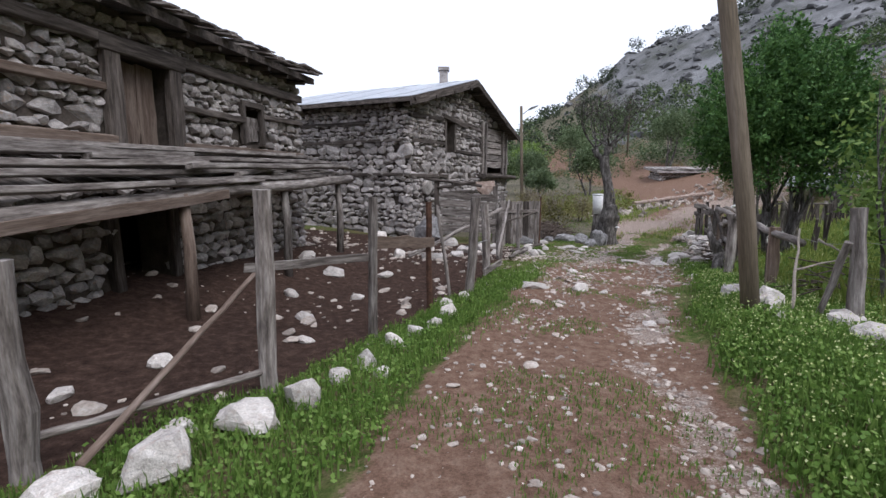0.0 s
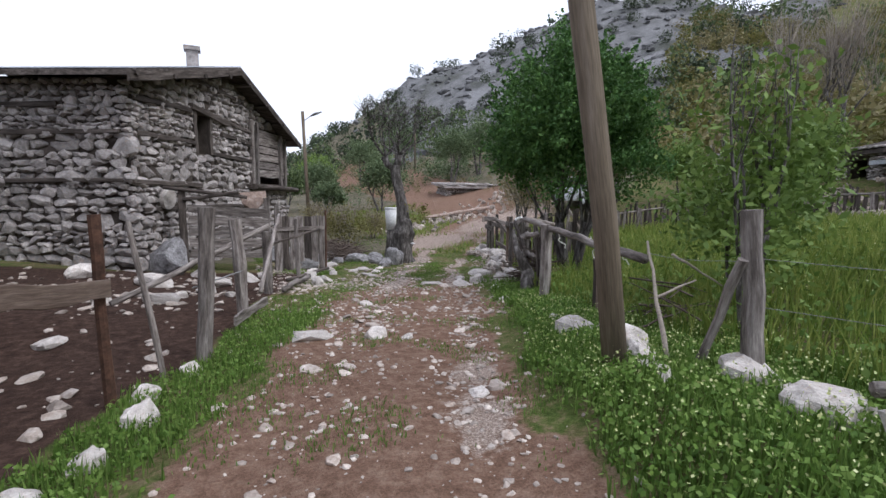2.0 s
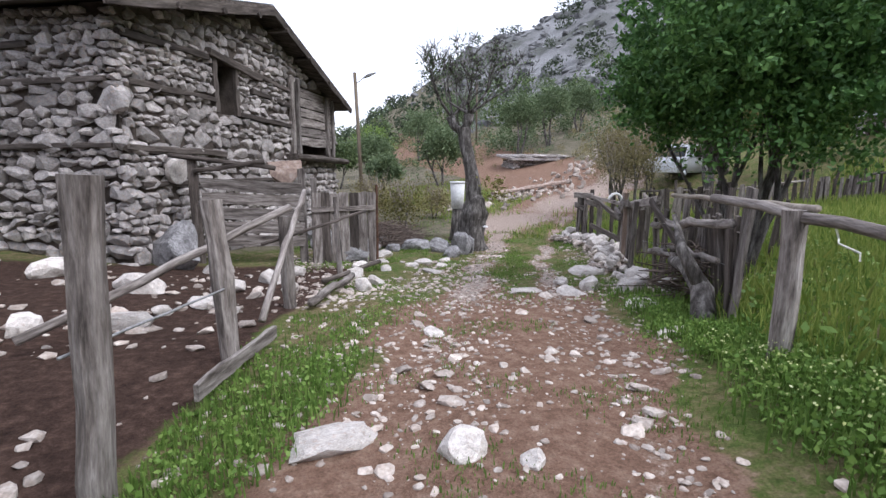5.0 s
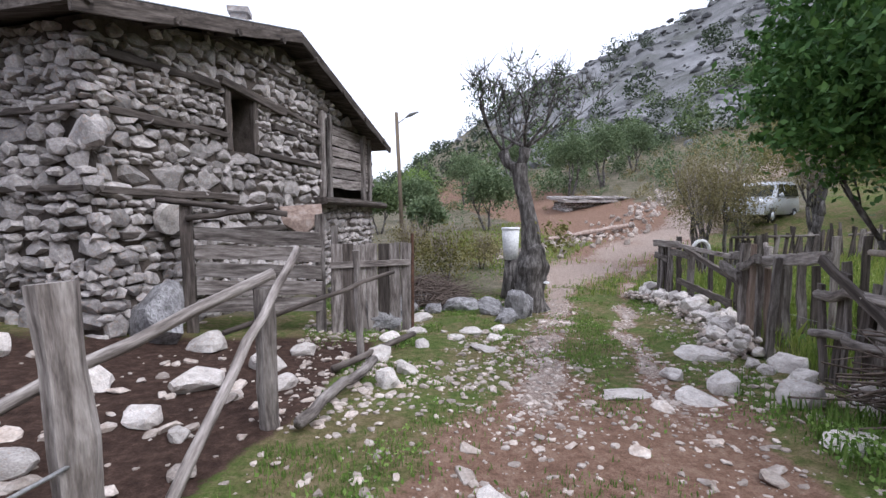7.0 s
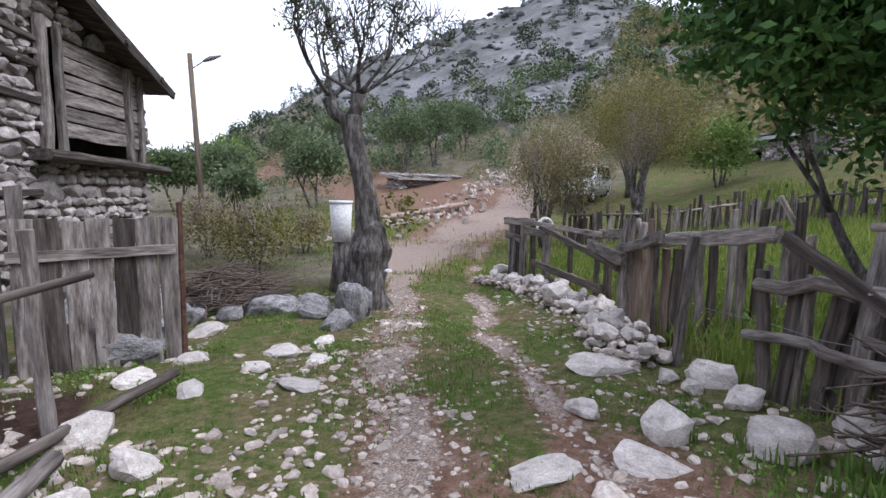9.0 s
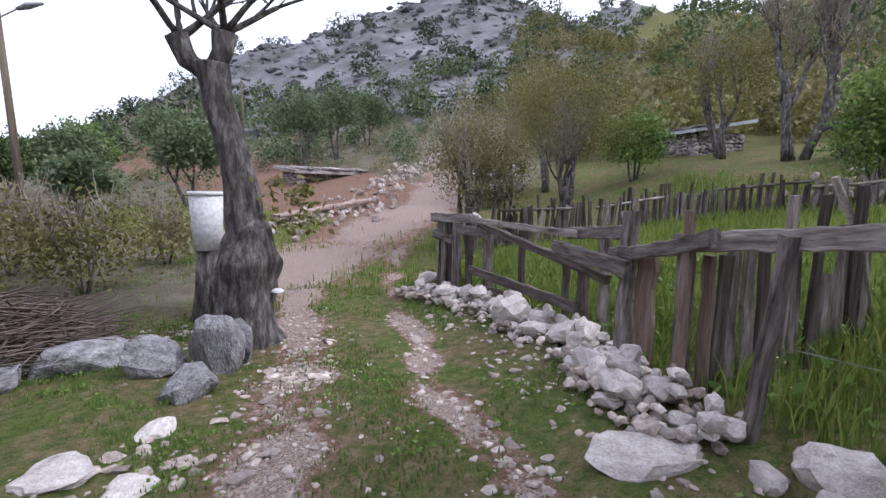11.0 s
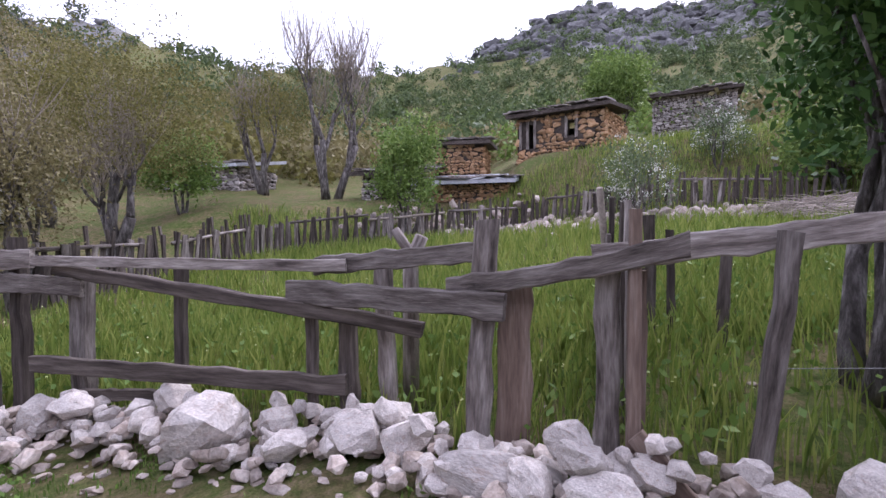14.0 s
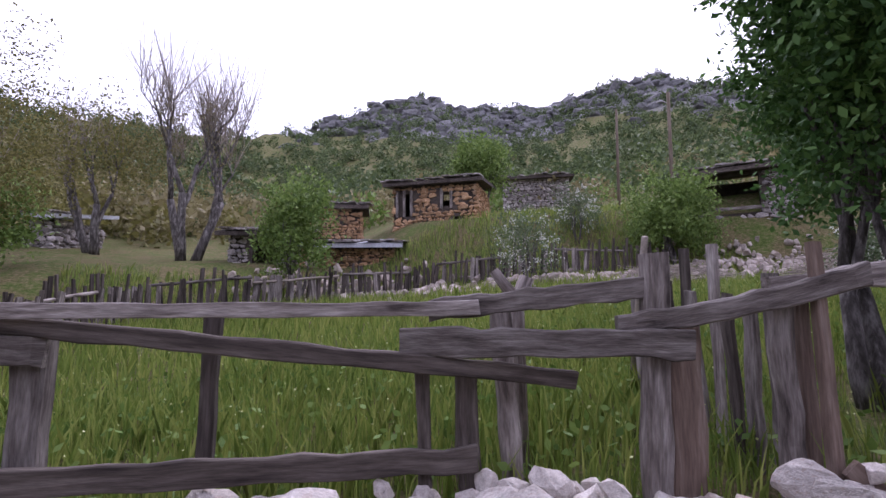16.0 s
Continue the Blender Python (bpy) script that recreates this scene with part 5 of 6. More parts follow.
# ---- rocks as single things ----
def rock(x, y, sx, sy, sz, rz=0.0, sink=0.3, k=None, label="white limestone rock lying on the ground", group="loose rocks", mat=None, up=0.0):
    o = new("rock", GREY_ROCKS[R.randrange(8)] if (group == "outcrop rocks" and sz > 0.2) or (group == "yard boulders" and sx > 1.0) else ROCKS[(k if k is not None else R.randrange(12)) % 12])
    o.matrix_basis = pose(x, y, hz(x, y) + sz * (0.5 - sink) + up, R.uniform(-12, 12), R.uniform(-12, 12), rz or R.uniform(0, 360)) @ Matrix.Diagonal((sx, sy, sz, 1))
    return tagged(o, label, "rock", group)


KERB = "white limestone rock in the lane's edge"
for x, y, sx, sy, sz in ((-1.72, 2.28, 0.5, 0.42, 0.42), (-2.15, 2.0, 0.4, 0.35, 0.28), (-1.42, 2.9, 0.55, 0.4, 0.32), (-1.15, 3.35, 0.3, 0.25, 0.38), (-1.9, 2.75, 0.3, 0.22, 0.2), (-0.95, 3.9, 0.25, 0.22, 0.22), (-0.75, 4.3, 0.3, 0.24, 0.24), (-0.55, 4.0, 0.2, 0.18, 0.16), (-0.5, 5.0, 0.34, 0.28, 0.24), (-0.3, 5.5, 0.26, 0.24, 0.2), (-0.05, 5.9, 0.3, 0.2, 0.2), (0.15, 6.6, 0.4, 0.26, 0.26), (0.1, 7.2, 0.28, 0.22, 0.2), (0.45, 7.8, 0.3, 0.24, 0.2)):
    rock(x - 0.06, y + 0.25, sx, sy, sz, label=KERB, group="lane edge rocks")
for x, y, sx, sy, sz in ((4.05, 3.9, 0.55, 0.36, 0.3), (3.85, 3.3, 0.6, 0.5, 0.5), (4.2, 4.5, 0.48, 0.4, 0.34), (3.95, 5.15, 0.6, 0.34, 0.3), (4.05, 5.5, 0.45, 0.4, 0.42), (3.7, 4.75, 0.2, 0.16, 0.2), (4.25, 6.4, 0.5, 0.34, 0.3), (4.45, 6.1, 0.3, 0.26, 0.2), (4.5, 7.0, 0.26, 0.2, 0.16), (3.9, 2.6, 0.4, 0.34, 0.3), (4.15, 4.15, 0.24, 0.2, 0.18)):
    rock(x, y, sx, sy, sz, label="white limestone boulder at the fence foot", group="fence foot rocks")
for x, y, sx, sy, sz in ((1.75, 8.55, 0.66, 0.34, 0.16), (2.5, 8.2, 0.34, 0.3, 0.2), (2.85, 7.95, 0.22, 0.18, 0.1), (2.8, 5.95, 0.26, 0.2, 0.08), (3.05, 10.7, 0.35, 0.25, 0.1), (5.7, 11.9, 0.55, 0.35, 0.16), (6.15, 12.1, 0.5, 0.36, 0.34), (6.45, 11.5, 0.46, 0.4, 0.36), (6.7, 11.0, 0.34, 0.3, 0.24), (6.95, 11.2, 0.5, 0.4, 0.36), (5.0, 12.2, 0.6, 0.3, 0.1), (6.9, 13.3, 0.75, 0.42, 0.24), (6.0, 12.75, 0.35, 0.25, 0.2), (7.3, 12.4, 0.4, 0.45, 0.3), (7.05, 12.0, 0.34, 0.3, 0.24), (7.1, 12.7, 0.26, 0.2, 0.18), (7.0, 12.4, 0.22, 0.2, 0.16), (5.9, 10.6, 0.5, 0.3, 0.2), (5.4, 9.6, 0.4, 0.3, 0.16)):
    rock(x, y, sx, sy, sz, label="pale limestone rock sunk in the lane", group="lane rocks", sink=0.4)
# heap along the field fence
for i in range(195):
    s = R.uniform(-0.5, 5.7)
    big = R.random() < 0.15
    w = R.uniform(0.2, 0.32) if big else R.uniform(0.07, 0.18)
    p = on(s, 0, R.uniform(0.05, 0.62) if not big else R.uniform(0.15, 0.5))
    out = abs((p - on(s, 0)).length - 0.25)
    o = new("rock", (ROCKS if w > 0.16 else SMALL_ROCKS)[R.randrange(10)])
    o.matrix_basis = pose(p.x, p.y, hz(p.x, p.y) + w * 0.3 + max(0, 0.3 - out * 0.75) * R.random(), R.uniform(-30, 30), R.uniform(-30, 30), R.uniform(0, 360)) @ Matrix.Diagonal((w * R.uniform(1, 1.4), w * R.uniform(0.8, 1.1), w * R.uniform(0.6, 0.9), 1))
    tagged(o, "white limestone rock in the heap along the fence", "rock", "fence rock heap")
heap = []
for i in range(420):
    s = R.uniform(-0.5, 5.7)
    w = R.uniform(0.05, 0.13)
    p = on(s, 0, R.uniform(0.0, 0.75))
    heap.append((R.randrange(14), Matrix.Translation((p.x, p.y, hz(p.x, p.y) + w * 0.3 + 0.12 * R.random())) @ Euler((R.uniform(-0.6, 0.6), R.uniform(-0.6, 0.6), R.uniform(0, 6.3))).to_matrix().to_4x4() @ Matrix.Diagonal((w * 1.3, w, w * 0.75, 1))))
tagged(new("heap_rubble", join_stones("heap_rubble", heap, GRAVEL_J)), "small pale stones filling the rock heap", "rubble", kind="stuff")
p = on(2.55, 0, 0.42)
rock(p.x, p.y, 0.72, 0.5, 0.52, 60, 0.25, 3, "large rust-stained limestone boulder in the heap", "fence rock heap")
p = on(0.75, 0, 0.38)
rock(p.x, p.y, 0.8, 0.42, 0.36, 60, 0.3, 5, "large grey limestone slab in the heap", "fence rock heap")
p = on(2.7, -0.42, 0.3)
o = new("brick_piece", Geo().plank((-0.09, 0, 0), (0.09, 0.03, 0), 0.06, 0.1, seed=3, seg=2, rough=0.05).mesh("brick_piece", BRICK))
o.location = p
tagged(o, "broken red brick piece on the rock heap", "brick")
# boulders in the yard and round the old tree
for x, y, sx, sy, sz in ((-0.3, 11.6, 0.75, 0.45, 0.38), (0.4, 12.4, 0.65, 0.4, 0.26), (-1.1, 11.4, 0.5, 0.4, 0.4), (-0.6, 13.4, 1.0, 0.6, 0.5), (0.0, 12.1, 0.35, 0.3, 0.22), (-0.7, 12.2, 0.4, 0.3, 0.24), (0.8, 12.0, 0.3, 0.24, 0.18), (0.6, 13.3, 0.8, 0.6, 0.4), (1.2, 14.0, 0.7, 0.5, 0.4), (1.6, 14.6, 0.5, 0.4, 0.32), (-0.5, 15.55, 1.7, 0.9, 1.7), (0.2, 15.1, 0.9, 0.6, 0.5), (-2.0, 14.3, 0.8, 0.5, 0.6), (1.5, 13.2, 0.5, 0.35, 0.25), (-2.2, 9.2, 0.6, 0.5, 0.3), (-1.5, 7.8, 0.35, 0.3, 0.2), (-2.0, 6.4, 0.5, 0.35, 0.14), (-2.6, 7.6, 0.4, 0.3, 0.2), (-3.0, 10.0, 0.5, 0.5, 0.3), (-1.7, 5.4, 0.34, 0.3, 0.16), (-2.9, 4.4, 0.35, 0.3, 0.2), (-3.3, 3.6, 0.3, 0.22, 0.2), (-1.2, 9.4, 0.5, 0.36, 0.2), (2.6, 14.2, 0.5, 0.4, 0.34), (2.9, 13.6, 0.45, 0.4, 0.3), (2.6, 13.1, 0.4, 0.4, 0.36), (3.3, 14.8, 0.4, 0.3, 0.2)):
    rock(x, y, sx * 0.78, sy * 0.78, sz * 0.75, label="rough limestone boulder in the yard soil", group="yard boulders")
for x, y, sx, sy, sz in ((5.75, 17.2, 0.6, 0.5, 0.9), (6.05, 17.4, 0.5, 0.5, 0.7), (5.2, 17.4, 0.6, 0.5, 0.5), (4.7, 18.0, 0.9, 0.6, 0.45), (5.3, 16.6, 0.5, 0.4, 0.4), (3.9, 18.6, 0.8, 0.6, 0.5), (3.2, 18.2, 0.9, 0.7, 0.7), (2.9, 17.2, 1.0, 0.6, 0.45), (3.7, 17.3, 0.8, 0.6, 0.2), (4.3, 15.7, 0.6, 0.4, 0.14), (4.9, 16.0, 0.45, 0.3, 0.12), (3.4, 15.9, 0.5, 0.35, 0.14), (4.6, 15.3, 0.4, 0.3, 0.1), (3.9, 15.2, 0.45, 0.25, 0.12), (2.4, 18.4, 1.0, 0.8, 0.7), (2.7, 16.4, 1.1, 0.8, 0.75), (2.9, 15.4, 0.5, 0.4, 0.2), (4.1, 17.9, 0.5, 0.4, 0.3), (3.6, 18.0, 0.6, 0.35, 0.3), (4.2, 14.6, 0.6, 0.4, 0.1), (3.4, 19.6, 0.8, 0.6, 0.4), (2.2, 19.8, 1.0, 0.7, 0.5)):
    rock(x, y, sx * (1 if sz > 0.2 else 0.8), sy, sz, label="grey limestone outcrop beside the old tree", group="outcrop rocks", sink=0.3 if sz > 0.2 else 0.42)

# ---- the old pollarded tree with its bucket ----
TX, TY = 6.35, 18.1
TZ = hz(TX, TY)
old = thing("pollard_tree", "old gnarled grey pollarded tree with sparse shoots", "tree", at=(TX, TY, TZ))
old.scale = (1, 1, 0.88)
vx = Vector((0.72, -0.69, 0))
g = gnarl(Geo(), [(0, 0, -0.25), (0.03 * vx.x, 0.03 * vx.y, 0.5), (0.08 * vx.x, 0.08 * vx.y, 1.15), (0.14 * vx.x, 0.14 * vx.y, 1.6), (0.16 * vx.x, 0.16 * vx.y, 1.8)], [0.44, 0.38, 0.38, 0.26, 0.12], 5, rough=0.2)
gnarl(g, [(0.1 * vx.x, 0.1 * vx.y, 1.2), (0.08 * vx.x, 0.08 * vx.y, 1.9), (-0.02, 0.02, 2.6), (-0.16 * vx.x, -0.16 * vx.y, 3.3), (-0.24 * vx.x, -0.24 * vx.y, 3.8)], [0.27, 0.2, 0.17, 0.17, 0.2], 9, 18, 34, 0.14)
g.tube([(-0.24 * vx.x, -0.24 * vx.y, 3.65), (-0.5 * vx.x, -0.5 * vx.y, 3.85), (-0.62 * vx.x, -0.62 * vx.y, 4.15)], [0.13, 0.12, 0.15], 9, 0.25, seed=7)
g.tube([(-0.24 * vx.x, -0.24 * vx.y, 3.65), (-0.1 * vx.x, -0.1 * vx.y, 3.95), (-0.08 * vx.x, -0.08 * vx.y, 4.2)], [0.12, 0.11, 0.14], 9, 0.25, seed=8)
rr_ = random.Random(4)
tips = []
for k in range(9):
    a = rr_.uniform(0, 6.28)
    st = Vector((-0.6 * vx.x, -0.6 * vx.y, 4.15)) if k % 2 else Vector((-0.08 * vx.x, -0.08 * vx.y, 4.2))
    grow(g, tips, st, (math.cos(a) * 0.8, math.sin(a) * 0.8, rr_.uniform(0.4, 1.0)), 0.8, 0.045, 3, rr_, 0.18, 0.6, 6, 0.75)
for q, dpt in list(tips):
    for k in range(3 if dpt <= 1 else 1):
        d = Vector((rr_.uniform(-0.6, 0.6), rr_.uniform(-0.6, 0.6), rr_.uniform(0.2, 1.0))).normalized() * rr_.uniform(0.25, 0.6)
        g.tube([q, q + d * 0.5 + Vector((rr_.uniform(-0.04, 0.04), rr_.uniform(-0.04, 0.04), 0)), q + d], [0.012, 0.008, 0.003], 3)
part("trunk", g.mesh("trunk", BARK, True), old)
nr = np.random.default_rng(3)
tp = np.array([tuple(q) for q, dpt in tips if dpt <= 1])
pts = np.repeat(tp, 7, 0) + nr.normal(size=(len(tp) * 7, 3)) * 0.12
part("leaves", tris_mesh("leaves", leaf_quads(pts, 0.05, nr, 0.2), 4, LEAF_OLIVE), old)
pts = clumps((0.75 * vx.x, 0.75 * vx.y, 1.9), (0.35, 0.35, 0.5), 14, 14, 0.1, nr, 0.1)
part("shoot_tuft", tris_mesh("shoot_tuft", leaf_quads(pts, 0.07, nr, 0.2), 4, LEAF_YELLOW), old)["kind"] = "stuff"
for k, (dz, r) in enumerate(((1.0, 0.06), (0.72, 0.075))):
    g = Geo().tube([(0, 0, 0), (0, 0, 0.03), (0, 0, 0.05)], [r, r * 0.9, r * 0.3], 10, 0.15, seed=k)
    part("bracket_fungus", g.mesh("bracket_fungus", PLASTIC), old, "pale bracket fungus on the bark", Matrix.Translation((0.05 + 0.25 * k, -0.36, dz)))
bucket = thing("bucket", "white plastic barrel behind the old tree", "barrel", at=(6.34, 19.2, hz(6.42, 19.2) + 1.0))
part("body", Geo().tube([(0, 0, 0), (0, 0, 0.35), (0, 0, 0.76)], [0.18, 0.2, 0.22], 20).mesh("body", PLASTIC, True), bucket)
part("rim", Geo().tube([(0, 0, 0.75), (0, 0, 0.78), (0, 0, 0.81)], [0.228, 0.24, 0.228], 20).mesh("rim", PLASTIC, True), bucket)
o = new("tree_stump", Geo().tube([(0, 0, -0.2), (0.02, 0, 0.4), (0, 0.02, 1.0)], [0.38, 0.3, 0.24], 12, 0.2, seed=9).mesh("tree_stump", BARK, True))
o.location = (6.42, 19.2, hz(6.42, 19.2))
tagged(o, "dark old stump under the white barrel", "stump")

# brushwood heap
def brush(x, y, n, w, h, label, mat, seed):
    rr = random.Random(seed)
    g = Geo()
    for _ in range(n):
        a = rr.uniform(0, 6.28)
        r = w * math.sqrt(rr.random())
        cx, cy = r * math.cos(a), r * math.sin(a)
        cz = rr.random() * h * (1 - (r / w) ** 2 * 0.8)
        b = rr.uniform(-0.7, 0.7) + (0 if rr.random() < 0.7 else 1.4)
        l = rr.uniform(0.25, 0.6)
        d = Vector((math.cos(b), math.sin(b), rr.uniform(-0.3, 0.3))) * l
        c = Vector((cx, cy, cz + 0.05))
        g.tube(wavy(c - d, c + d, 3, 0.05, rr.randrange(9999)), [0.009, 0.011, 0.008, 0.004], 4)
    o = new("brush_pile", g.mesh("brush_pile", mat))
    o.location = (x, y, hz(x, y))
    return tagged(o, label, "brushwood", kind="stuff")


brush(4.2, 18.9, 420, 0.9, 0.65, "dark heap of cut brushwood beside the lane", TWIG, 1)
brush(11.3, 2.4, 500, 1.5, 1.1, "tall grey heap of dry brushwood in the field", PALE_TWIG, 2)
brush(5.2, 5.9, 14, 0.3, 0.5, "tangle of dry twigs at the fence", TWIG, 3)
brush(6.75, 10.75, 90, 0.35, 0.8, "dry brush stuffed into the plank fence", TWIG, 4)
brush(14.9, 4.2, 350, 1.6, 0.7, "dry brushwood on the rubble terrace", PALE_TWIG, 5)

# ---- lamp posts ----
def lamp_post(x, y, h, lean, label, arm=True, r=0.1):
    z = hz(x, y)
    t = thing("street_lamp", label, "street lamp", at=(x, y, z))
    top = Vector((lean[0], lean[1], h))
    part("pole", Geo().tube([(0, 0, -0.3), top * 0.5, top], [r, r * 0.9, r * 0.8], 10).mesh("pole", POLE_WOOD, True), t)
    if arm:
        a = top + Vector((0, 0, -h * 0.09))
        b = a + Vector((0.3, -0.15, 0.22)) * (h / 4.5)
        part("arm", Geo().tube([a, b], [0.02, 0.02], 6).mesh("arm", WIRE), t)
        part("lamp_head", Geo().tube([b, b + Vector((0.16, -0.08, 0.08)) * (h / 4.5), b + Vector((0.4, -0.2, 0.16)) * (h / 4.5)], [0.05, 0.11, 0.04], 10, flat=0.6).mesh("lamp_head", WIRE, True), t)
    return t


lamp_post(LAMP_X, LAMP_Y, LAMP_H, (-0.2, 0.05), "wooden street lamp post with grey lamp head")
lamp_post(17.6, -0.2, 5.2, (0.1, -0.35), "leaning pale street lamp post on the terrace", True, 0.08)
lamp_post(24.0, -5.0, 6.0, (0.3, -0.6), "leaning bare wooden pole on the slope", False, 0.09)
lamp_post(20.3, 53.0, 6.0, (0, 0), "thin wooden pole below the crag", False, 0.1)


# ---- the parked van ----
def car(x, y, rz):
    t = thing("van", "silver-white combi van parked at the road", "van", at=(x, y, hz(x, y)))
    t.rotation_euler = (0, 0, radians(rz))
    bm = bmesh.new()
    prof = [(-2.05, 0.35), (-2.1, 0.75), (-2.0, 0.95), (-1.15, 1.08), (-0.6, 1.68), (-0.3, 1.78), (1.75, 1.78), (2.0, 1.6), (2.08, 0.9), (2.05, 0.35)]
    ring = []
    for s, w in ((-1, 0.86), (1, 0.86)):
        ring.append([bm.verts.new((px, s * (w - (0.13 if pz > 1.2 else 0)), pz)) for px, pz in prof])
    n = len(prof)
    for i in range(n):
        bm.faces.new((ring[0][i], ring[0][(i + 1) % n], ring[1][(i + 1) % n], ring[1][i]))
    bm.faces.new(ring[0][::-1])
    bm.faces.new(ring[1])
    bmesh.ops.bevel(bm, geom=bm.edges[:], offset=0.06, segments=2, affect="EDGES")
    me = bpy.data.meshes.new("body")
    bm.to_mesh(me)
    me.materials.append(PAINT)
    me.polygons.foreach_set("use_smooth", np.ones(len(me.polygons), bool))
    body = part("body", me, t)
    for s in (-1, 1):
        for x0, x1 in ((-0.75, 0.1), (0.2, 1.0), (1.1, 1.8)):
            g = Geo()
            yy0, yy1 = s * 0.865, s * 0.755
            zt = 1.66
            xs = x0 + (0.35 if x0 < -0.5 else 0)
            g.v = [(x0, yy0, 1.14), (x1, yy0, 1.14), (x1, yy1, zt), (xs, yy1, zt)]
            g.v += [(a, b - s * 0.05, c) for a, b, c in g.v]
            g.f = [(0, 1, 2, 3), (7, 6, 5, 4), (0, 4, 5, 1), (1, 5, 6, 2), (2, 6, 7, 3), (3, 7, 4, 0)]
            part("side_window", g.mesh("side_window", GLASS), body)
        part("mirror", Geo().tube([(-0.7, s * 0.88, 1.15), (-0.7, s * 1.02, 1.2)], [0.05, 0.09], 8).mesh("mirror", PAINT, True), body)
        part("headlight", Geo().tube([(-2.04, s * 0.6, 0.85), (-1.9, s * 0.62, 0.9)], [0.12, 0.12], 12).mesh("headlight", PLASTIC, True), body)
        for wx in (-1.35, 1.3):
            tyre = part("wheel", Geo().tube([(wx, s * 0.68, 0.31), (wx, s * 0.88, 0.31)], [0.31, 0.31], 20).mesh("wheel", RUBBER, True), t)
            part("rim", Geo().tube([(wx, s * 0.8, 0.31), (wx, s * 0.895, 0.31)], [0.19, 0.17], 14).mesh("rim", TIN, True), tyre)
    part("windscreen", Geo().plank((-0.92, -0.72, 1.36), (-0.92, 0.72, 1.36), 0.66, 0.03, up=(0.68, 0, 0.73), seed=2, rough=0.0).mesh("windscreen", GLASS), body)
    part("bumper", Geo().plank((-2.1, -0.8, 0.5), (-2.1, 0.8, 0.5), 0.25, 0.1, seed=1, rough=0.0).mesh("bumper", PAINT), body)


car(20.6, 25.6, 25)
o = new("plastic_arch", Geo().tube([(0.28 * math.cos(a), 0, 0.28 * math.sin(a)) for a in np.linspace(0, math.pi, 12)], [0.05] * 12, 8).mesh("plastic_arch", PLASTIC, True))
o.location = (12.3, 19.6, hz(12.3, 19.6) + 0.75)
tagged(o, "white plastic hoop on the field fence corner", "hoop")
o = new("hoop_post", Geo().tube([(12.3, 19.62, hz(12.3, 19.6) - 0.1), (12.3, 19.62, hz(12.3, 19.6) + 0.8)], [0.05, 0.05], 7).mesh("hoop_post", WOOD_DARK))
tagged(o, "short dark post under the white hoop", "post")

# white slab and rubble bank beyond the road
slabg = Geo().plank((11.2, 27.6, hz(11.2, 27.6) + 0.35), (16.2, 29.2, hz(16.2, 29.2) + 0.3), 0.14, 0.35, seed=4, rough=0.25)
tagged(new("kerb_slab", slabg.mesh("kerb_slab", SLAB)), "long pale stone slab at the road bank", "slab")
rub = []
for i in range(500):
    t = R.random()
    x = 8 + 26 * t
    y = 25.8 + (x - 9) * 0.55 + R.gauss(0, 0.9)
    w = R.uniform(0.1, 0.4)
    rub.append((R.randrange(14), Matrix.Translation((x, y, hz(x, y) + w * 0.2)) @ Euler((R.random() * 3, R.random() * 3, R.random() * 3)).to_matrix().to_4x4() @ Matrix.Diagonal((w, w * 0.8, w * 0.6, 1))))
tagged(new("rubble_bank", join_stones("rubble_bank", rub, GRAVEL_J)), "red earth rubble along the road bank", "rubble", kind="stuff")
rub = []
for i in range(1100):
    t = R.random()
    x, y = Vector((22.6, 13.5, 0)).lerp(Vector((13.2, -0.5, 0)), t)[:2]
    x, y = x + R.gauss(0, 0.7), y + R.gauss(0, 0.9)
    w = R.uniform(0.12, 0.42)
    rub.append((R.randrange(14), Matrix.Translation((x, y, hz(x, y) + w * 0.15 + 0.25 * R.random())) @ Euler((R.random() * 3, R.random() * 3, R.random() * 3)).to_matrix().to_4x4() @ Matrix.Diagonal((w, w * 0.8, w * 0.6, 1))))
tagged(new("rubble_terrace", join_stones("rubble_terrace", rub, GRAVEL_J)), "collapsed dry stone terrace above the field", "rubble", kind="stuff")


# ---- trees and shrubs ----
tree("leafy_tree", 8.2, 11.3, "dense dark green leafy tree behind the fence", "tree", 3.4, 4, 0.09, ((-0.4, -0.35, 3.35), (1.05, 1.05, 1.6)), LEAF_DARK, (150, 110), 0.055, 0.2, 3, 31, 0.25, 0.5, first=1.3, shell=0.3)
big_tree = bpy.data.objects["leafy_tree"]
nr = np.random.default_rng(77)
for k, (c, r) in enumerate((((-1.15, 0.3, 2.85), (0.85, 0.75, 0.8)), ((0.4, -1.15, 2.65), (0.95, 0.9, 0.95)), ((-0.7, -0.35, 4.5), (0.8, 0.8, 1.0)), ((0.1, 0.2, 4.3), (0.75, 0.75, 0.9)), ((-1.25, -0.6, 3.35), (0.8, 0.8, 0.8)), ((0.55, -0.9, 3.3), (0.8, 0.8, 0.8)), ((-0.75, 0.75, 3.4), (0.75, 0.75, 0.8)), ((0.1, -1.1, 3.8), (0.7, 0.7, 0.8)))):
    part("crown_lobe", tris_mesh("crown_lobe", leaf_quads(clumps(c, r, 46, 105, 0.17, nr, 0.3), 0.055, nr, 0.3), 4, LEAF_DARK), big_tree)
sprays = []
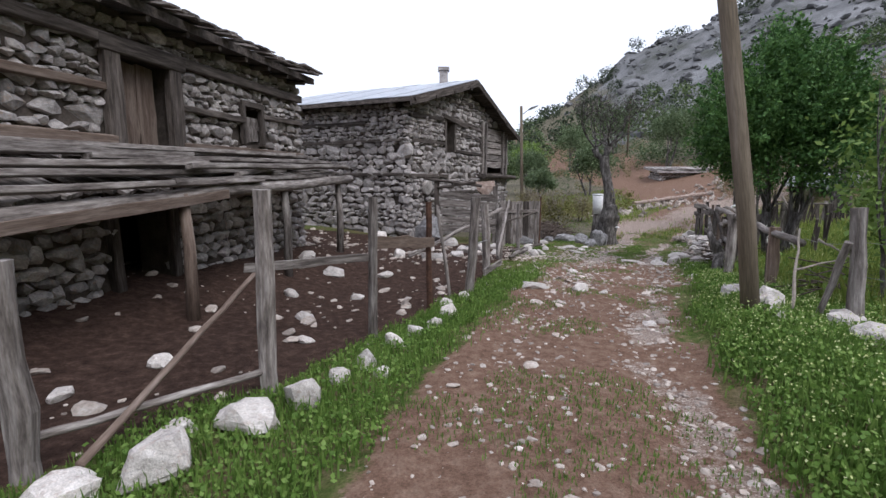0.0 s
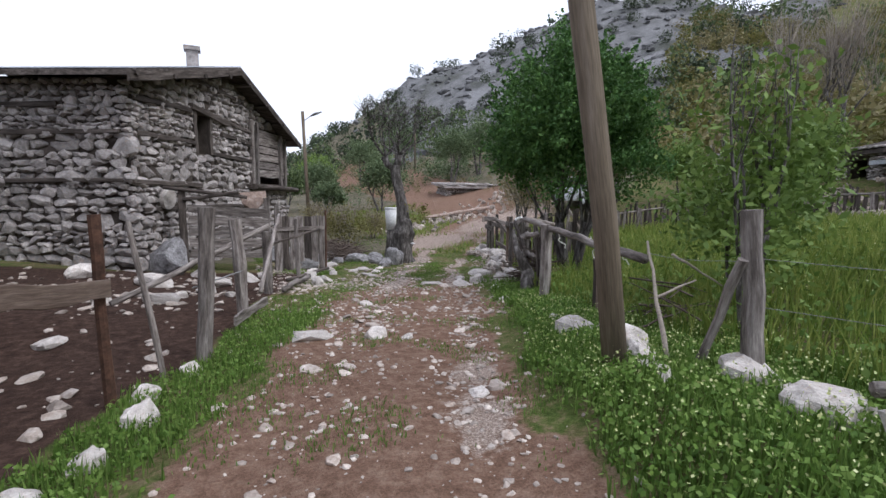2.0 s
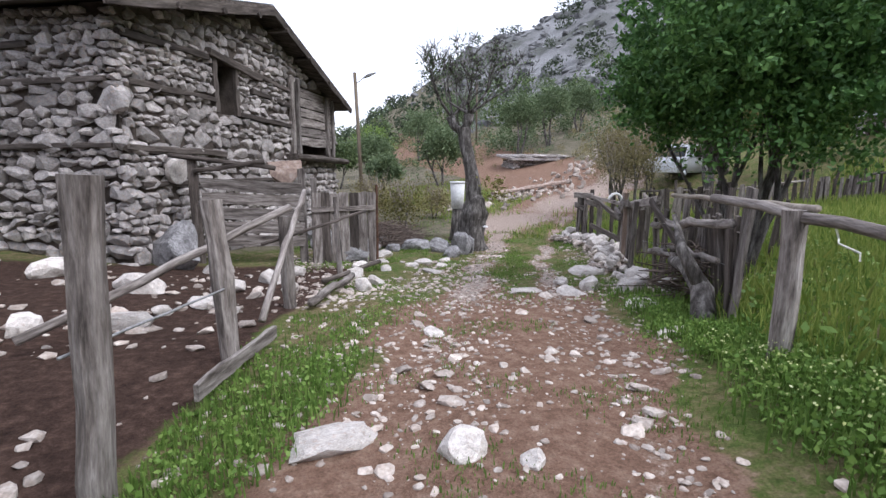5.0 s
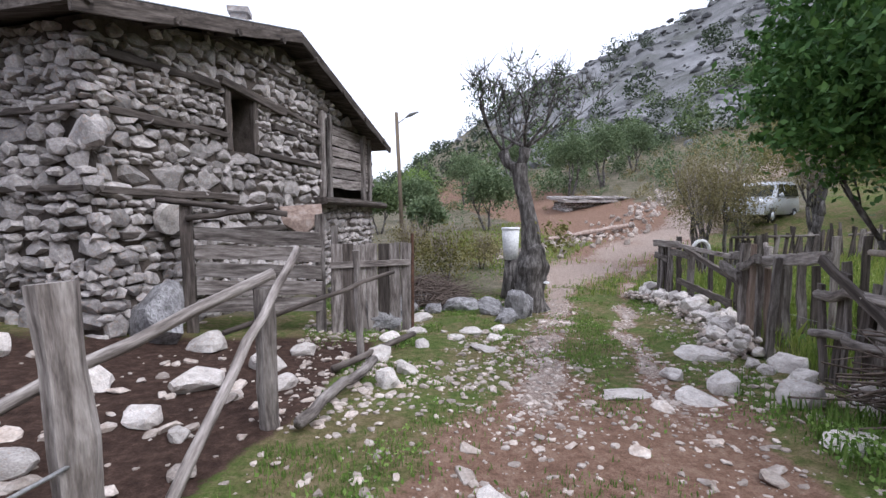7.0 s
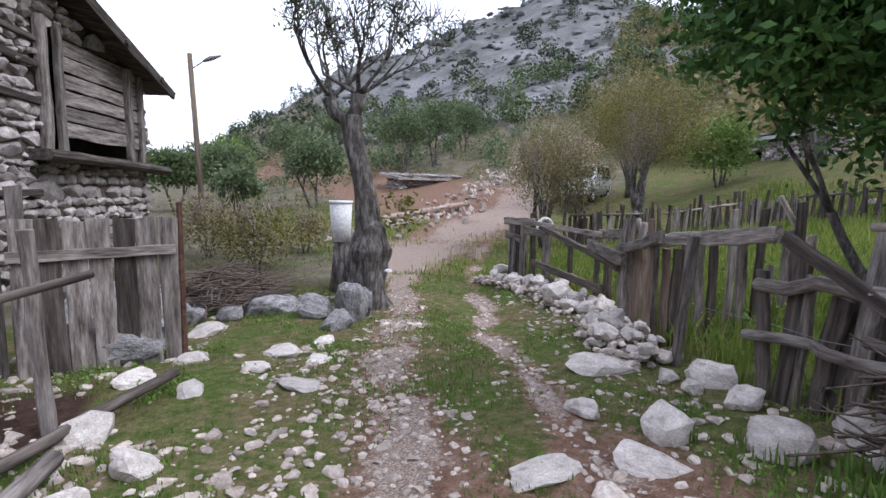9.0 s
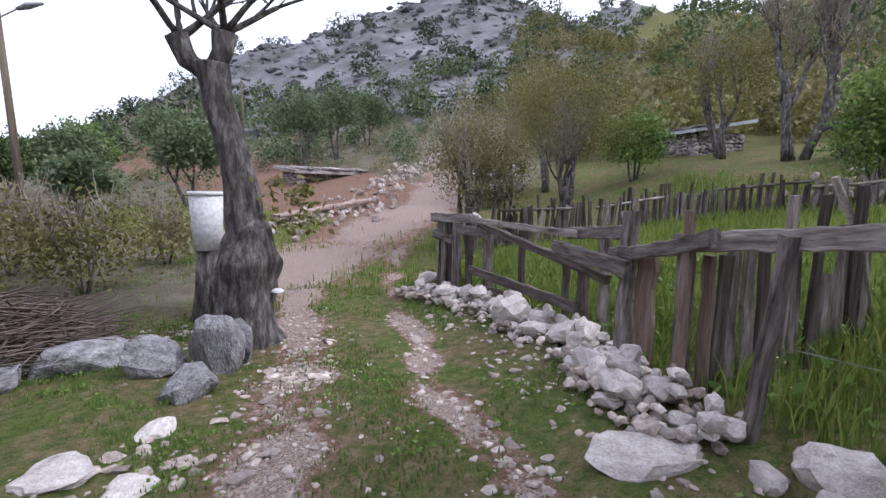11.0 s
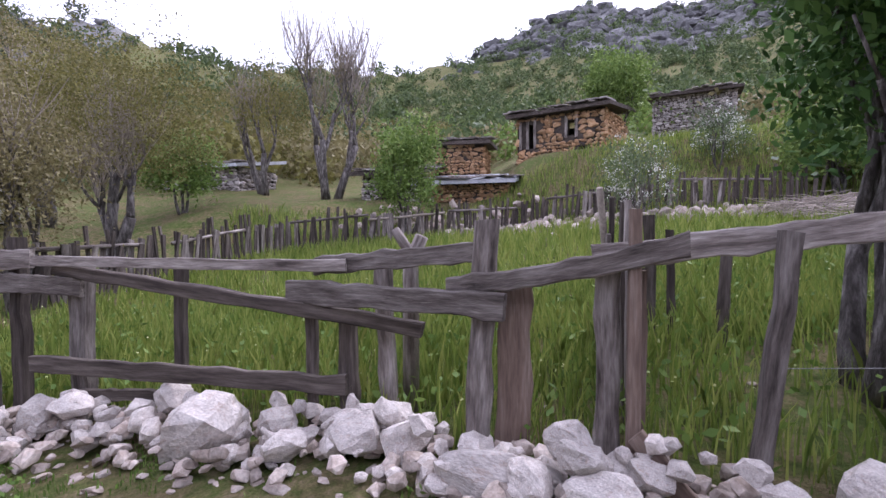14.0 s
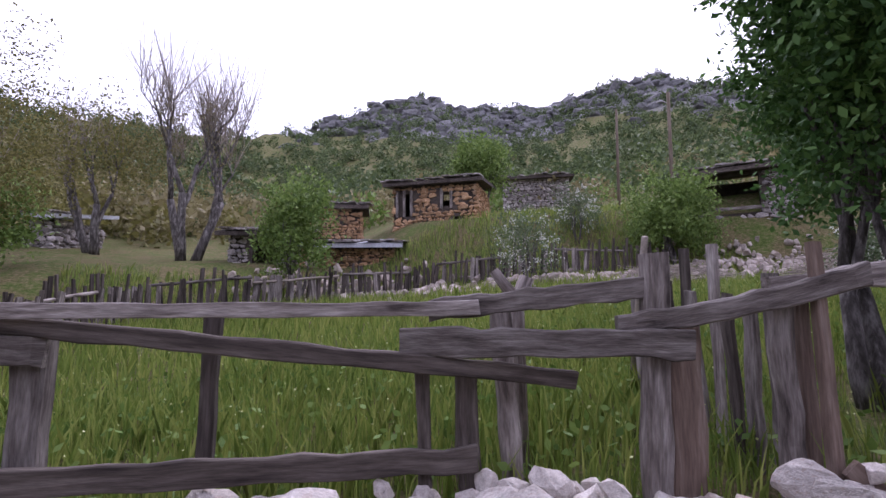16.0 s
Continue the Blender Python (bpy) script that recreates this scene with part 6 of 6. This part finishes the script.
for k in range(330):
    v = nr.normal(size=3)
    v /= np.linalg.norm(v)
    if v[2] < -0.45:
        continue
    p0 = np.array((-0.3, -0.2, 3.3)) + v * np.array((1.45, 1.45, 1.75))
    p0 = p0 - np.array((0.85, 0.53, -0.1)) * 0.85 * max(0.0, v[0] * 0.85 + v[1] * 0.53)
    d = v * np.array((1, 1, 0.6)) + np.array((0, 0, 0.55)) + nr.normal(size=3) * 0.25
    d *= nr.uniform(0.3, 0.75) / np.linalg.norm(d)
    u = nr.uniform(0, 1, (46, 1))
    sprays.append(p0 + d * u + nr.normal(size=(46, 3)) * 0.055 * (1.2 - u))
part("crown_shoot", tris_mesh("crown_shoot", leaf_quads(np.concatenate(sprays), 0.058, nr, 0.1), 4, LEAF_DARK), big_tree)["kind"] = "stuff"
for k, (x, y, s) in enumerate(((12.6, 19.9, 1.0), (13.1, 20.4, 1.1), (13.6, 19.9, 0.9))):
    tree("willow_bush", x, y, "brownish budding willow tree at the fence corner", "tree", 2.6 * s, 2, 0.07, ((0, 0, 2.35 * s), (1.05 * s, 1.05 * s, 1.25 * s)), LEAF_BROWN, (130, 46), 0.038, 0.2, 3, 41 + k, 0.3, 0.5, first=1.15, shell=0.2, group="corner willows", twigs=70, twig_len=0.8)
tree("willow_tree", 16.7, 20.1, "yellow-green pollard willow with many upright shoots", "tree", 3.6, 2, 0.16, ((0, 0, 3.5), (2.3, 2.2, 1.8)), LEAF_YELLOW, (420, 60), 0.036, 0.2, 3, 51, 0.35, 0.65, first=1.4, shell=0.25, low=-0.7, twigs=340, twig_len=1.3)
tree("bare_tree", 26.4, 16.0, "tall pollard tree with bare upright shoots", "tree", 6.6, 3, 0.19, ((0, 0, 4.6), (2.4, 2.4, 2.3)), LEAF_BROWN, (120, 22), 0.05, 0.4, 4, 61, 0.26, 0.95, first=2.5, shell=0.2, twigs=520, twig_len=2.1)
tree("willow_tree", 28.6, 19.0, "budding brown pollard tree on the slope", "tree", 4.4, 2, 0.17, ((0, 0, 4.0), (2.5, 2.5, 2.0)), LEAF_YELLOW, (220, 34), 0.07, 0.35, 3, 62, 0.4, 0.6, first=1.9, shell=0.2, twigs=160, twig_len=1.5)
tree("willow_tree", 22.5, 24.5, "budding brown pollard tree beyond the field", "tree", 4.4, 2, 0.17, ((0, 0, 3.9), (2.4, 2.4, 2.0)), LEAF_BROWN, (260, 34), 0.07, 0.35, 3, 63, 0.4, 0.6, first=1.8, shell=0.2, twigs=160, twig_len=1.5)
tree("leafy_tree", 21.2, 13.2, "small fresh green tree before the stone sheds", "tree", 3.0, 3, 0.06, ((0, 0, 2.4), (1.1, 1.1, 1.7)), LEAF_MID, (150, 50), 0.08, 0.2, 3, 71, 0.3, 0.4, first=1.0, shell=0.25)
tree("leafy_tree", 23.8, 21.0, "round fresh green tree behind the willow", "tree", 2.2, 3, 0.06, ((0, 0, 1.7), (1.2, 1.2, 1.1)), LEAF_MID, (130, 50), 0.09, 0.22, 3, 72, 0.3, 0.4, first=0.8, shell=0.25)
tree("leafy_bush", 16.6, 1.5, "round olive green bush on the terrace", "bush", 2.6, 3, 0.06, ((0, 0, 1.8), (1.5, 1.5, 1.5)), LEAF_MID, (240, 50), 0.08, 0.2, 3, 73, 0.3, 0.4, first=0.7, shell=0.25)
tree("leafy_tree", 26.6, 2.6, "bright green tree beside the ochre house", "tree", 3.2, 2, 0.08, ((0, 0, 3.0), (1.5, 1.5, 1.5)), LEAF_MID, (150, 50), 0.1, 0.28, 3, 74, 0.3, 0.4, first=1.4, shell=0.25)
tree("young_tree", 5.35, 5.2, "slender young fruit tree with fresh leaves", "tree", 2.6, 3, 0.03, ((0, 0, 1.75), (0.55, 0.55, 1.25)), LEAF_MID, (95, 22), 0.055, 0.16, 3, 81, 0.55, 0.3, first=1.1, shell=0.15, low=-1)
tree("young_tree", 6.3, 6.0, "low spreading young fruit tree with fresh leaves", "tree", 2.0, 3, 0.025, ((0, 0, 1.25), (0.75, 0.75, 0.75)), LEAF_MID, (120, 26), 0.06, 0.16, 3, 82, 0.55, 0.3, first=1.0, shell=0.15)
for k, (x, y, s) in enumerate(((8.9, 4.1, 1.0), (17.9, 6.9, 1.25), (10.4, 3.9, 0.8), (19.6, 2.9, 1.1))):
    t = tree("blossom_bush", x, y, "white-blossomed fruit bush with small leaves", "bush", 2.0 * s, 4, 0.025, ((0, 0, 1.25 * s), (0.95 * s, 0.95 * s, 0.95 * s)), LEAF_OLIVE, (110, 26), 0.05, 0.17, 3, 85 + k, 0.4, 0.45, first=0.8 * s, shell=0.2, group="blossom bushes")
    nr = np.random.default_rng(90 + k)
    pts = clumps((0, 0, 1.3 * s), (0.95 * s, 0.95 * s, 0.95 * s), 90, 9, 0.06, nr, 0.3)
    part("blossom", tris_mesh("blossom", leaf_quads(pts, 0.05, nr, 0, 1.0), 4, PETAL), t, "white blossom")
OL = [(10.6, 34.5, 0.85), (19.5, 41.5, 1.05), (7.1, 39.0, 0.8), (22.6, 42.0, 1.1), (6.4, 31.5, 0.5), (4.6, 38.0, 0.7), (28.0, 46.0, 1.0), (8.6, 48.0, 0.95), (14.0, 52.0, 1.1), (3.0, 46.0, 0.8), (20.0, 56.0, 1.2)]
for k, (x, y, s) in enumerate(OL):
    mat = (LEAF_OLIVE, LEAF_FOREST, LEAF_OLIVE, LEAF_MID)[k % 4] if k not in (0, 1, 3) else LEAF_OLIVE
    tree("hill_tree", x, y, "grey-green olive-like tree on the brown slope" if mat is LEAF_OLIVE else "green tree on the brown slope", "tree", 3.4 * s, 2, 0.11 * s, ((0, 0, 3.0 * s), (1.7 * s, 1.7 * s, 1.45 * s)), mat, (120, 38), 0.12, 0.3 * s, 3, 101 + k, 0.3, 0.6, first=1.35 * s, shell=0.3, low=-0.6, group="slope trees")
tree("shrub", 5.2, 21.5, "yellow-green thorny shrub beside the brushwood", "bush", 1.4, 4, 0.02, ((0, 0, 0.8), (1.0, 0.9, 0.75)), LEAF_YELLOW, (110, 26), 0.05, 0.2, 2, 121, 0.3, 0.5, first=0.6, shell=0.2, twigs=70, twig_len=0.5)
tree("shrub", 4.4, 23.5, "low dry brown shrub by the lane", "bush", 1.4, 4, 0.02, ((0, 0, 0.8), (1.2, 1.0, 0.7)), LEAF_BROWN, (110, 26), 0.05, 0.2, 2, 122, 0.3, 0.5, first=0.6, shell=0.2, twigs=90, twig_len=0.6)
tree("shrub", 6.8, 23.2, "low dry brown shrub by the lane", "bush", 1.2, 4, 0.02, ((0, 0, 0.7), (0.8, 0.8, 0.6)), LEAF_BROWN, (80, 26), 0.05, 0.2, 2, 123, 0.3, 0.5, first=0.5, shell=0.2, twigs=60, twig_len=0.5)

# woods on the hills
nf = np.random.default_rng(5)


def woods(n, az0, az1, r0, r1, size, mat, per, label, keep=None, seed=1, leaf=0.3, flat=0.75):
    q = np.random.default_rng(seed)
    out = []
    made = 0
    while made < n:
        az, r = radians(q.uniform(az0, az1)), math.sqrt(q.uniform(r0 * r0, r1 * r1))
        x, y = HX + r * math.sin(az), HY + r * math.cos(az)
        if keep is not None and q.random() > keep(x, y, math.degrees(az), r):
            continue
        s = size * q.uniform(0.55, 1.3) * (1 + 0.0 * r)
        c = np.array([x, y, hz(x, y) + s * 0.75])
        v = q.normal(size=(per, 3))
        v /= np.linalg.norm(v, axis=1)[:, None]
        v *= q.uniform(0.45, 1.0, (per, 1)) * (1 + 0.25 * np.sin(v[:, :1] * 3 + made))
        pts = c + v * np.array([s, s, s * flat + 0.15 * s])
        out.append(leaf_quads(pts, leaf * s, q, 0.1, 1.3))
        made += 1
    return tagged(new("woods", tris_mesh("woods", np.concatenate(out), 4, mat)), label, "woods", kind="stuff")


def not_crag(x, y, az, r):
    return 0.12 if 16 < az < 60 and r > 58 else 1.0


woods(70, 2, 62, 50, 190, 1.9, LEAF_JUNIPER, 260, "dark evergreen scrub dotted over the crag", not_crag, 1, 0.16)
woods(130, 4, 58, 30, 75, 0.9, LEAF_OLIVE, 160, "low grey-green scrub on the brown slope", not_crag, 2, 0.17)
woods(75, 4, 62, 60, 165, 2.7, LEAF_JUNIPER, 320, "dark evergreen bushes on the grey crag", None, 12, 0.15)
woods(60, 2, 60, 45, 80, 2.0, LEAF_FOREST, 240, "green bushes at the foot of the crag", None, 13, 0.16)
woods(420, 52, 100, 30, 130, 1.9, LEAF_YELLOW, 190, "budding yellow-green woods on the slope", None, 3, 0.18)
woods(260, 52, 100, 26, 130, 2.0, LEAF_BROWN, 190, "bare brown woods on the slope", None, 4, 0.18)
woods(1300, 52, 170, 45, 260, 2.4, LEAF_FOREST, 110, "green mixed woods on the hillside", None, 5, 0.24)
woods(1100, 70, 175, 100, 340, 3.2, LEAF_FOREST, 70, "dark woods below the mountain", None, 6)
woods(300, 90, 170, 30, 120, 1.7, LEAF_BROWN, 190, "brown thicket above the ruined houses", None, 7, 0.18)
woods(330, 92, 172, 30, 150, 1.7, LEAF_MID, 190, "fresh green thicket above the ruined houses", None, 8, 0.18)
woods(500, 100, 165, 270, 420, 3.6, LEAF_FOREST, 60, "sparse trees high on the mountain", None, 9)
woods(130, -25, 10, 90, 160, 2.0, LEAF_OLIVE, 90, "grey-green trees on the low ridge", None, 10)
woods(420, 4, 60, 24, 60, 0.38, LEAF_BROWN, 60, "dry low scrub on the slope", None, 14, 0.22)
woods(330, 4, 60, 26, 64, 0.42, LEAF_OLIVE, 60, "low green scrub on the slope", None, 15, 0.22)
woods(140, 170, 330, 40, 150, 2.6, LEAF_FOREST, 60, "trees behind the village", None, 11)

# ---- grass, flowers and gravel ----
def blades(name, x, y, h, w, mat, label, q, lean=0.35, cat="grass"):
    n = len(x)
    z = height(x, y) - 0.01
    a = q.uniform(0, 2 * np.pi, n)
    hh = h * q.uniform(0.55, 1.25, n)
    dx, dy = np.cos(a) * w * 0.5, np.sin(a) * w * 0.5
    la, ll = q.uniform(0, 2 * np.pi, n), q.uniform(0, lean, n) * hh
    mx, my = x + np.cos(la) * ll * 0.35, y + np.sin(la) * ll * 0.35
    tx, ty = x + np.cos(la) * ll, y + np.sin(la) * ll
    P = [np.stack(v, -1) for v in ((x - dx, y - dy, z), (x + dx, y + dy, z), (mx + dx * 0.8, my + dy * 0.8, z + hh * 0.6), (tx, ty, z + hh), (mx - dx * 0.8, my - dy * 0.8, z + hh * 0.6))]
    return tagged(new(name, tris_mesh(name, np.stack(P, 1), 5, mat)), label, cat, kind="stuff")


def scatter(q, n, x0, x1, y0, y1, accept):
    x, y = q.uniform(x0, x1, n * 4), q.uniform(y0, y1, n * 4)
    k = q.random(n * 4) < accept(x, y)
    return x[k][:n], y[k][:n]


qg = np.random.default_rng(21)


def lane_off(x, y):
    return (x - np.interp(y, *LANE)) / np.interp(y, *HALF)


def verge_right(x, y):
    o = lane_off(x, y) + fbm(x, y, 0.7, 2) * 0.2
    return sm(0.9, 1.15, o) * (x < np.interp(y, *FIELD) + 0.5) * sm(13, 9, y)


def verge_left(x, y):
    o = lane_off(x, y) + fbm(x, y, 0.7, 2) * 0.22
    yd = np.interp(y, *YARD) - x
    return sm(-0.85, -1.15, o) * (yd < 0.02 + fbm(x, y, 0.5, 1) * 0.3) * sm(11.2, 8.6, y)


def field(x, y):
    return (1 - 0.6 * (np.hypot(x - 7.9, y - 11.1) < 1.2)) * (x > np.interp(y, *FIELD) + 0.05) * (y < 19) * (fbm(x, y, 1.2, 4) > -0.6)


def late_green(x, y):
    soil, yard, gravel, scrub, rk = masks(x, y)
    return (1 - soil) * (1 - yard) * (y > 9) * sm(-0.15, 0.4, fbm(x, y, 0.6, 3)) * (1 - 0.7 * sm(18.5, 20, y) * (x < 7)) * (x < np.interp(y, *FIELD) + 0.3)


x, y = scatter(qg, 20000, 1.2, 6.5, -1, 13, verge_right)
blades("verge_grass", x, y, 0.17, 0.016, GRASS, "lush green weeds on the lane's bank", qg)
x, y = scatter(qg, 52000, 1.2, 6.0, -1, 12, verge_right)
zz = height(x, y) + qg.uniform(0.02, 1.0, len(x)) * (0.15 + 0.09 * fbm(x, y, 0.45, 1))
tagged(new("verge_leaves", tris_mesh("verge_leaves", leaf_quads(np.stack([x, y, zz], -1), 0.036, qg, 0, 1.2), 4, WEED)), "small round weed leaves on the bank", "weeds", kind="stuff")
x, y = scatter(qg, 4500, 1.2, 5.2, -1, 9, verge_right)
zz = height(x, y) + qg.uniform(0.16, 0.26, len(x))
tagged(new("verge_flowers", tris_mesh("verge_flowers", leaf_quads(np.stack([x, y, zz], -1), 0.02, qg, 0, 1.0), 4, YPETAL)), "tiny pale flowers among the weeds", "flowers", kind="stuff")
x, y = scatter(qg, 14000, -4, 3.2, -1, 13.5, verge_left)
blades("verge_grass", x, y, 0.15, 0.015, GRASS, "lush green grass along the yard fence", qg)
x, y = scatter(qg, 30000, -4, 3.2, -1, 13.5, verge_left)
zz = height(x, y) + qg.uniform(0.02, 1.0, len(x)) * (0.12 + 0.08 * fbm(x, y, 0.45, 1))
tagged(new("verge_leaves", tris_mesh("verge_leaves", leaf_quads(np.stack([x, y, zz], -1), 0.034, qg, 0, 1.2), 4, WEED)), "small weed leaves along the yard fence", "weeds", kind="stuff")
x, y = scatter(qg, 34000, 4.3, 13, 0, 19, field)
blades("field_grass", x, y, 0.36, 0.014, MEADOW, "tall meadow grass in the fenced field", qg, 0.5)
x, y = scatter(qg, 30000, 9, 23, 0, 20, field)
blades("field_grass", x, y, 0.36, 0.03, MEADOW, "tall meadow grass towards the back fence", qg, 0.5)
x, y = scatter(qg, 9000, 4.4, 13, 2, 19, field)
zz = height(x, y) + qg.uniform(0.05, 0.3, len(x))
tagged(new("field_weeds", tris_mesh("field_weeds", leaf_quads(np.stack([x, y, zz], -1), 0.06, qg, 0, 1.6), 4, GRASS)), "leafy weeds under the meadow grass", "weeds", kind="stuff")
x, y = scatter(qg, 1500, 5.5, 14, 3, 19, field)
zz = height(x, y) + qg.uniform(0.28, 0.42, len(x))
tagged(new("field_flowers", tris_mesh("field_flowers", leaf_quads(np.stack([x, y, zz], -1), 0.022, qg, 0, 1.0), 4, YPETAL)), "small yellow flowers in the meadow", "flowers", kind="stuff")
x, y = scatter(qg, 36000, 1.5, 11, 9, 24, late_green)
blades("lane_grass", x, y, 0.055, 0.012, GRASS, "short trodden grass between the wheel tracks", qg)
x, y = scatter(qg, 17000, -1, 6, 1, 13, lambda a, b: (np.abs(lane_off(a, b)) < 1.0) * sm(0.05, 0.4, fbm(a, b, 0.8, 5)) * 0.9)
blades("lane_grass", x, y, 0.05, 0.011, GRASS, "small tufts of grass in the lane", qg)
x, y = scatter(qg, 22000, 1.5, 11, 9, 22, lambda a, b: late_green(a, b) * sm(-0.1, 0.3, fbm(a, b, 0.5, 2)))
zz = height(x, y) + qg.uniform(0.01, 0.07, len(x))
tagged(new("lane_weeds", tris_mesh("lane_weeds", leaf_quads(np.stack([x, y, zz], -1), 0.03, qg, 0, 1.3), 4, WEED)), "low leafy weeds beside the wheel tracks", "weeds", kind="stuff")
x, y = scatter(qg, 7000, 7, 16, 19, 36, lambda a, b: (1 - masks(a, b)[0]) * 0.8)
blades("slope_grass", x, y, 0.16, 0.03, MEADOW, "thin dry grass by the road", qg)


def gravel_bits(n, x0, x1, y0, y1, accept, lo, hi, name, label, flat=0.5):
    q = np.random.default_rng(n)
    x, y = scatter(q, n, x0, x1, y0, y1, accept)
    r = random.Random(n)
    z = height(x, y)
    pl = []
    for a, b, c in zip(x, y, z):
        w = lo + (hi - lo) * r.random() ** 2.6
        pl.append((r.randrange(14), Matrix.Translation((a, b, c + w * flat * 0.15)) @ Euler((r.uniform(-0.3, 0.3), r.uniform(-0.3, 0.3), r.uniform(0, 6.3))).to_matrix().to_4x4() @ Matrix.Diagonal((w * r.uniform(0.9, 1.5), w, w * flat, 1))))
    tagged(new(name, join_stones(name, pl, GRAVEL_J)), label, "gravel", kind="stuff")


gravel_bits(14000, -2, 9, 0.5, 19, lambda a, b: 0.12 * masks(a, b)[0] + masks(a, b)[2], 0.012, 0.07, "lane_gravel", "pale loose gravel in the wheel tracks")
gravel_bits(400, -2, 9, 1, 18, lambda a, b: (masks(a, b)[0] * 0.5 + masks(a, b)[2]) * (0.25 + sm(3, 7, b)), 0.04, 0.19, "lane_stones", "flat pale stones sunk in the lane", 0.4)
gravel_bits(620, -6, 3, 0.5, 16, lambda a, b: masks(a, b)[1] * (0.15 + sm(-0.1, 0.4, fbm(a, b, 1.6, 0))), 0.03, 0.2, "yard_stones", "white stones scattered over the dark yard")
gravel_bits(1200, 0.5, 6.5, 8.5, 14, lambda a, b: sm(1.25, 0.9, np.abs(lane_off(a, b))) * (0.25 + sm(-0.2, 0.3, fbm(a, b, 0.6, 1))) + 0.5 * sm(-0.9, -1.1, lane_off(a, b)) * (np.interp(b, *YARD) < a), 0.016, 0.09, "lane_rubble", "pinkish broken stone strewn over the lane")
gravel_bits(1600, 1.5, 6.5, 12, 19, lambda a, b: (a < np.interp(b, *LANE)) * sm(-0.25, 0.3, fbm(a, b, 1.5, 1)), 0.015, 0.12, "outcrop_gravel", "pale stones round the old tree")
gravel_bits(300, 4.5, 9.5, 11, 18, lambda a, b: (lane_off(a, b) > 0.8) * (a < np.interp(b, *FIELD)), 0.03, 0.12, "verge_gravel", "small white stones in the grass verge")

# ledges and boulders that roughen the crags
def crag_stones(n, az0, az1, r0, r1, lo, hi, label, seed):
    q = np.random.default_rng(seed)
    az, r = np.radians(q.uniform(az0, az1, n * 5)), np.sqrt(q.uniform(r0 * r0, r1 * r1, n * 5))
    x, y = HX + r * np.sin(az), HY + r * np.cos(az)
    k = q.random(n * 5) < masks(x, y)[4]
    x, y = x[k][:n], y[k][:n]
    z = height(x, y)
    pl = []
    for a, b, c in zip(x, y, z):
        w = lo + (hi - lo) * q.random() ** 2
        pl.append((int(q.integers(14)), Matrix.Translation((a, b, c - w * 0.12)) @ Euler((q.uniform(-0.4, 0.4), q.uniform(-0.4, 0.4), q.uniform(0, 6.3))).to_matrix().to_4x4() @ Matrix.Diagonal((w * 1.5, w, w * 0.7, 1))))
    tagged(new("crag_rocks", join_stones("crag_rocks", pl, CRAG_J)), label, "rocks", kind="stuff")


crag_stones(1500, 8, 72, 45, 165, 0.4, 2.8, "grey limestone ledges and boulders on the crag", 3)
crag_stones(1600, 96, 172, 240, 420, 3.0, 13.0, "grey limestone cliffs on the far mountain", 4)

# ---- wall stones, laid last ----
for wall, fm, near, rest, mat in PENDING:
    for k, m in near:
        o = new("stone", (OCHRE_STONES if mat is ORANGE_J else STONES)[k])
        o.parent = wall
        o.matrix_basis = m
    if rest:
        me = join_stones("stonework", rest, mat)
        o = new("stonework", me)
        o.parent = wall
        o["kind"] = "stuff"
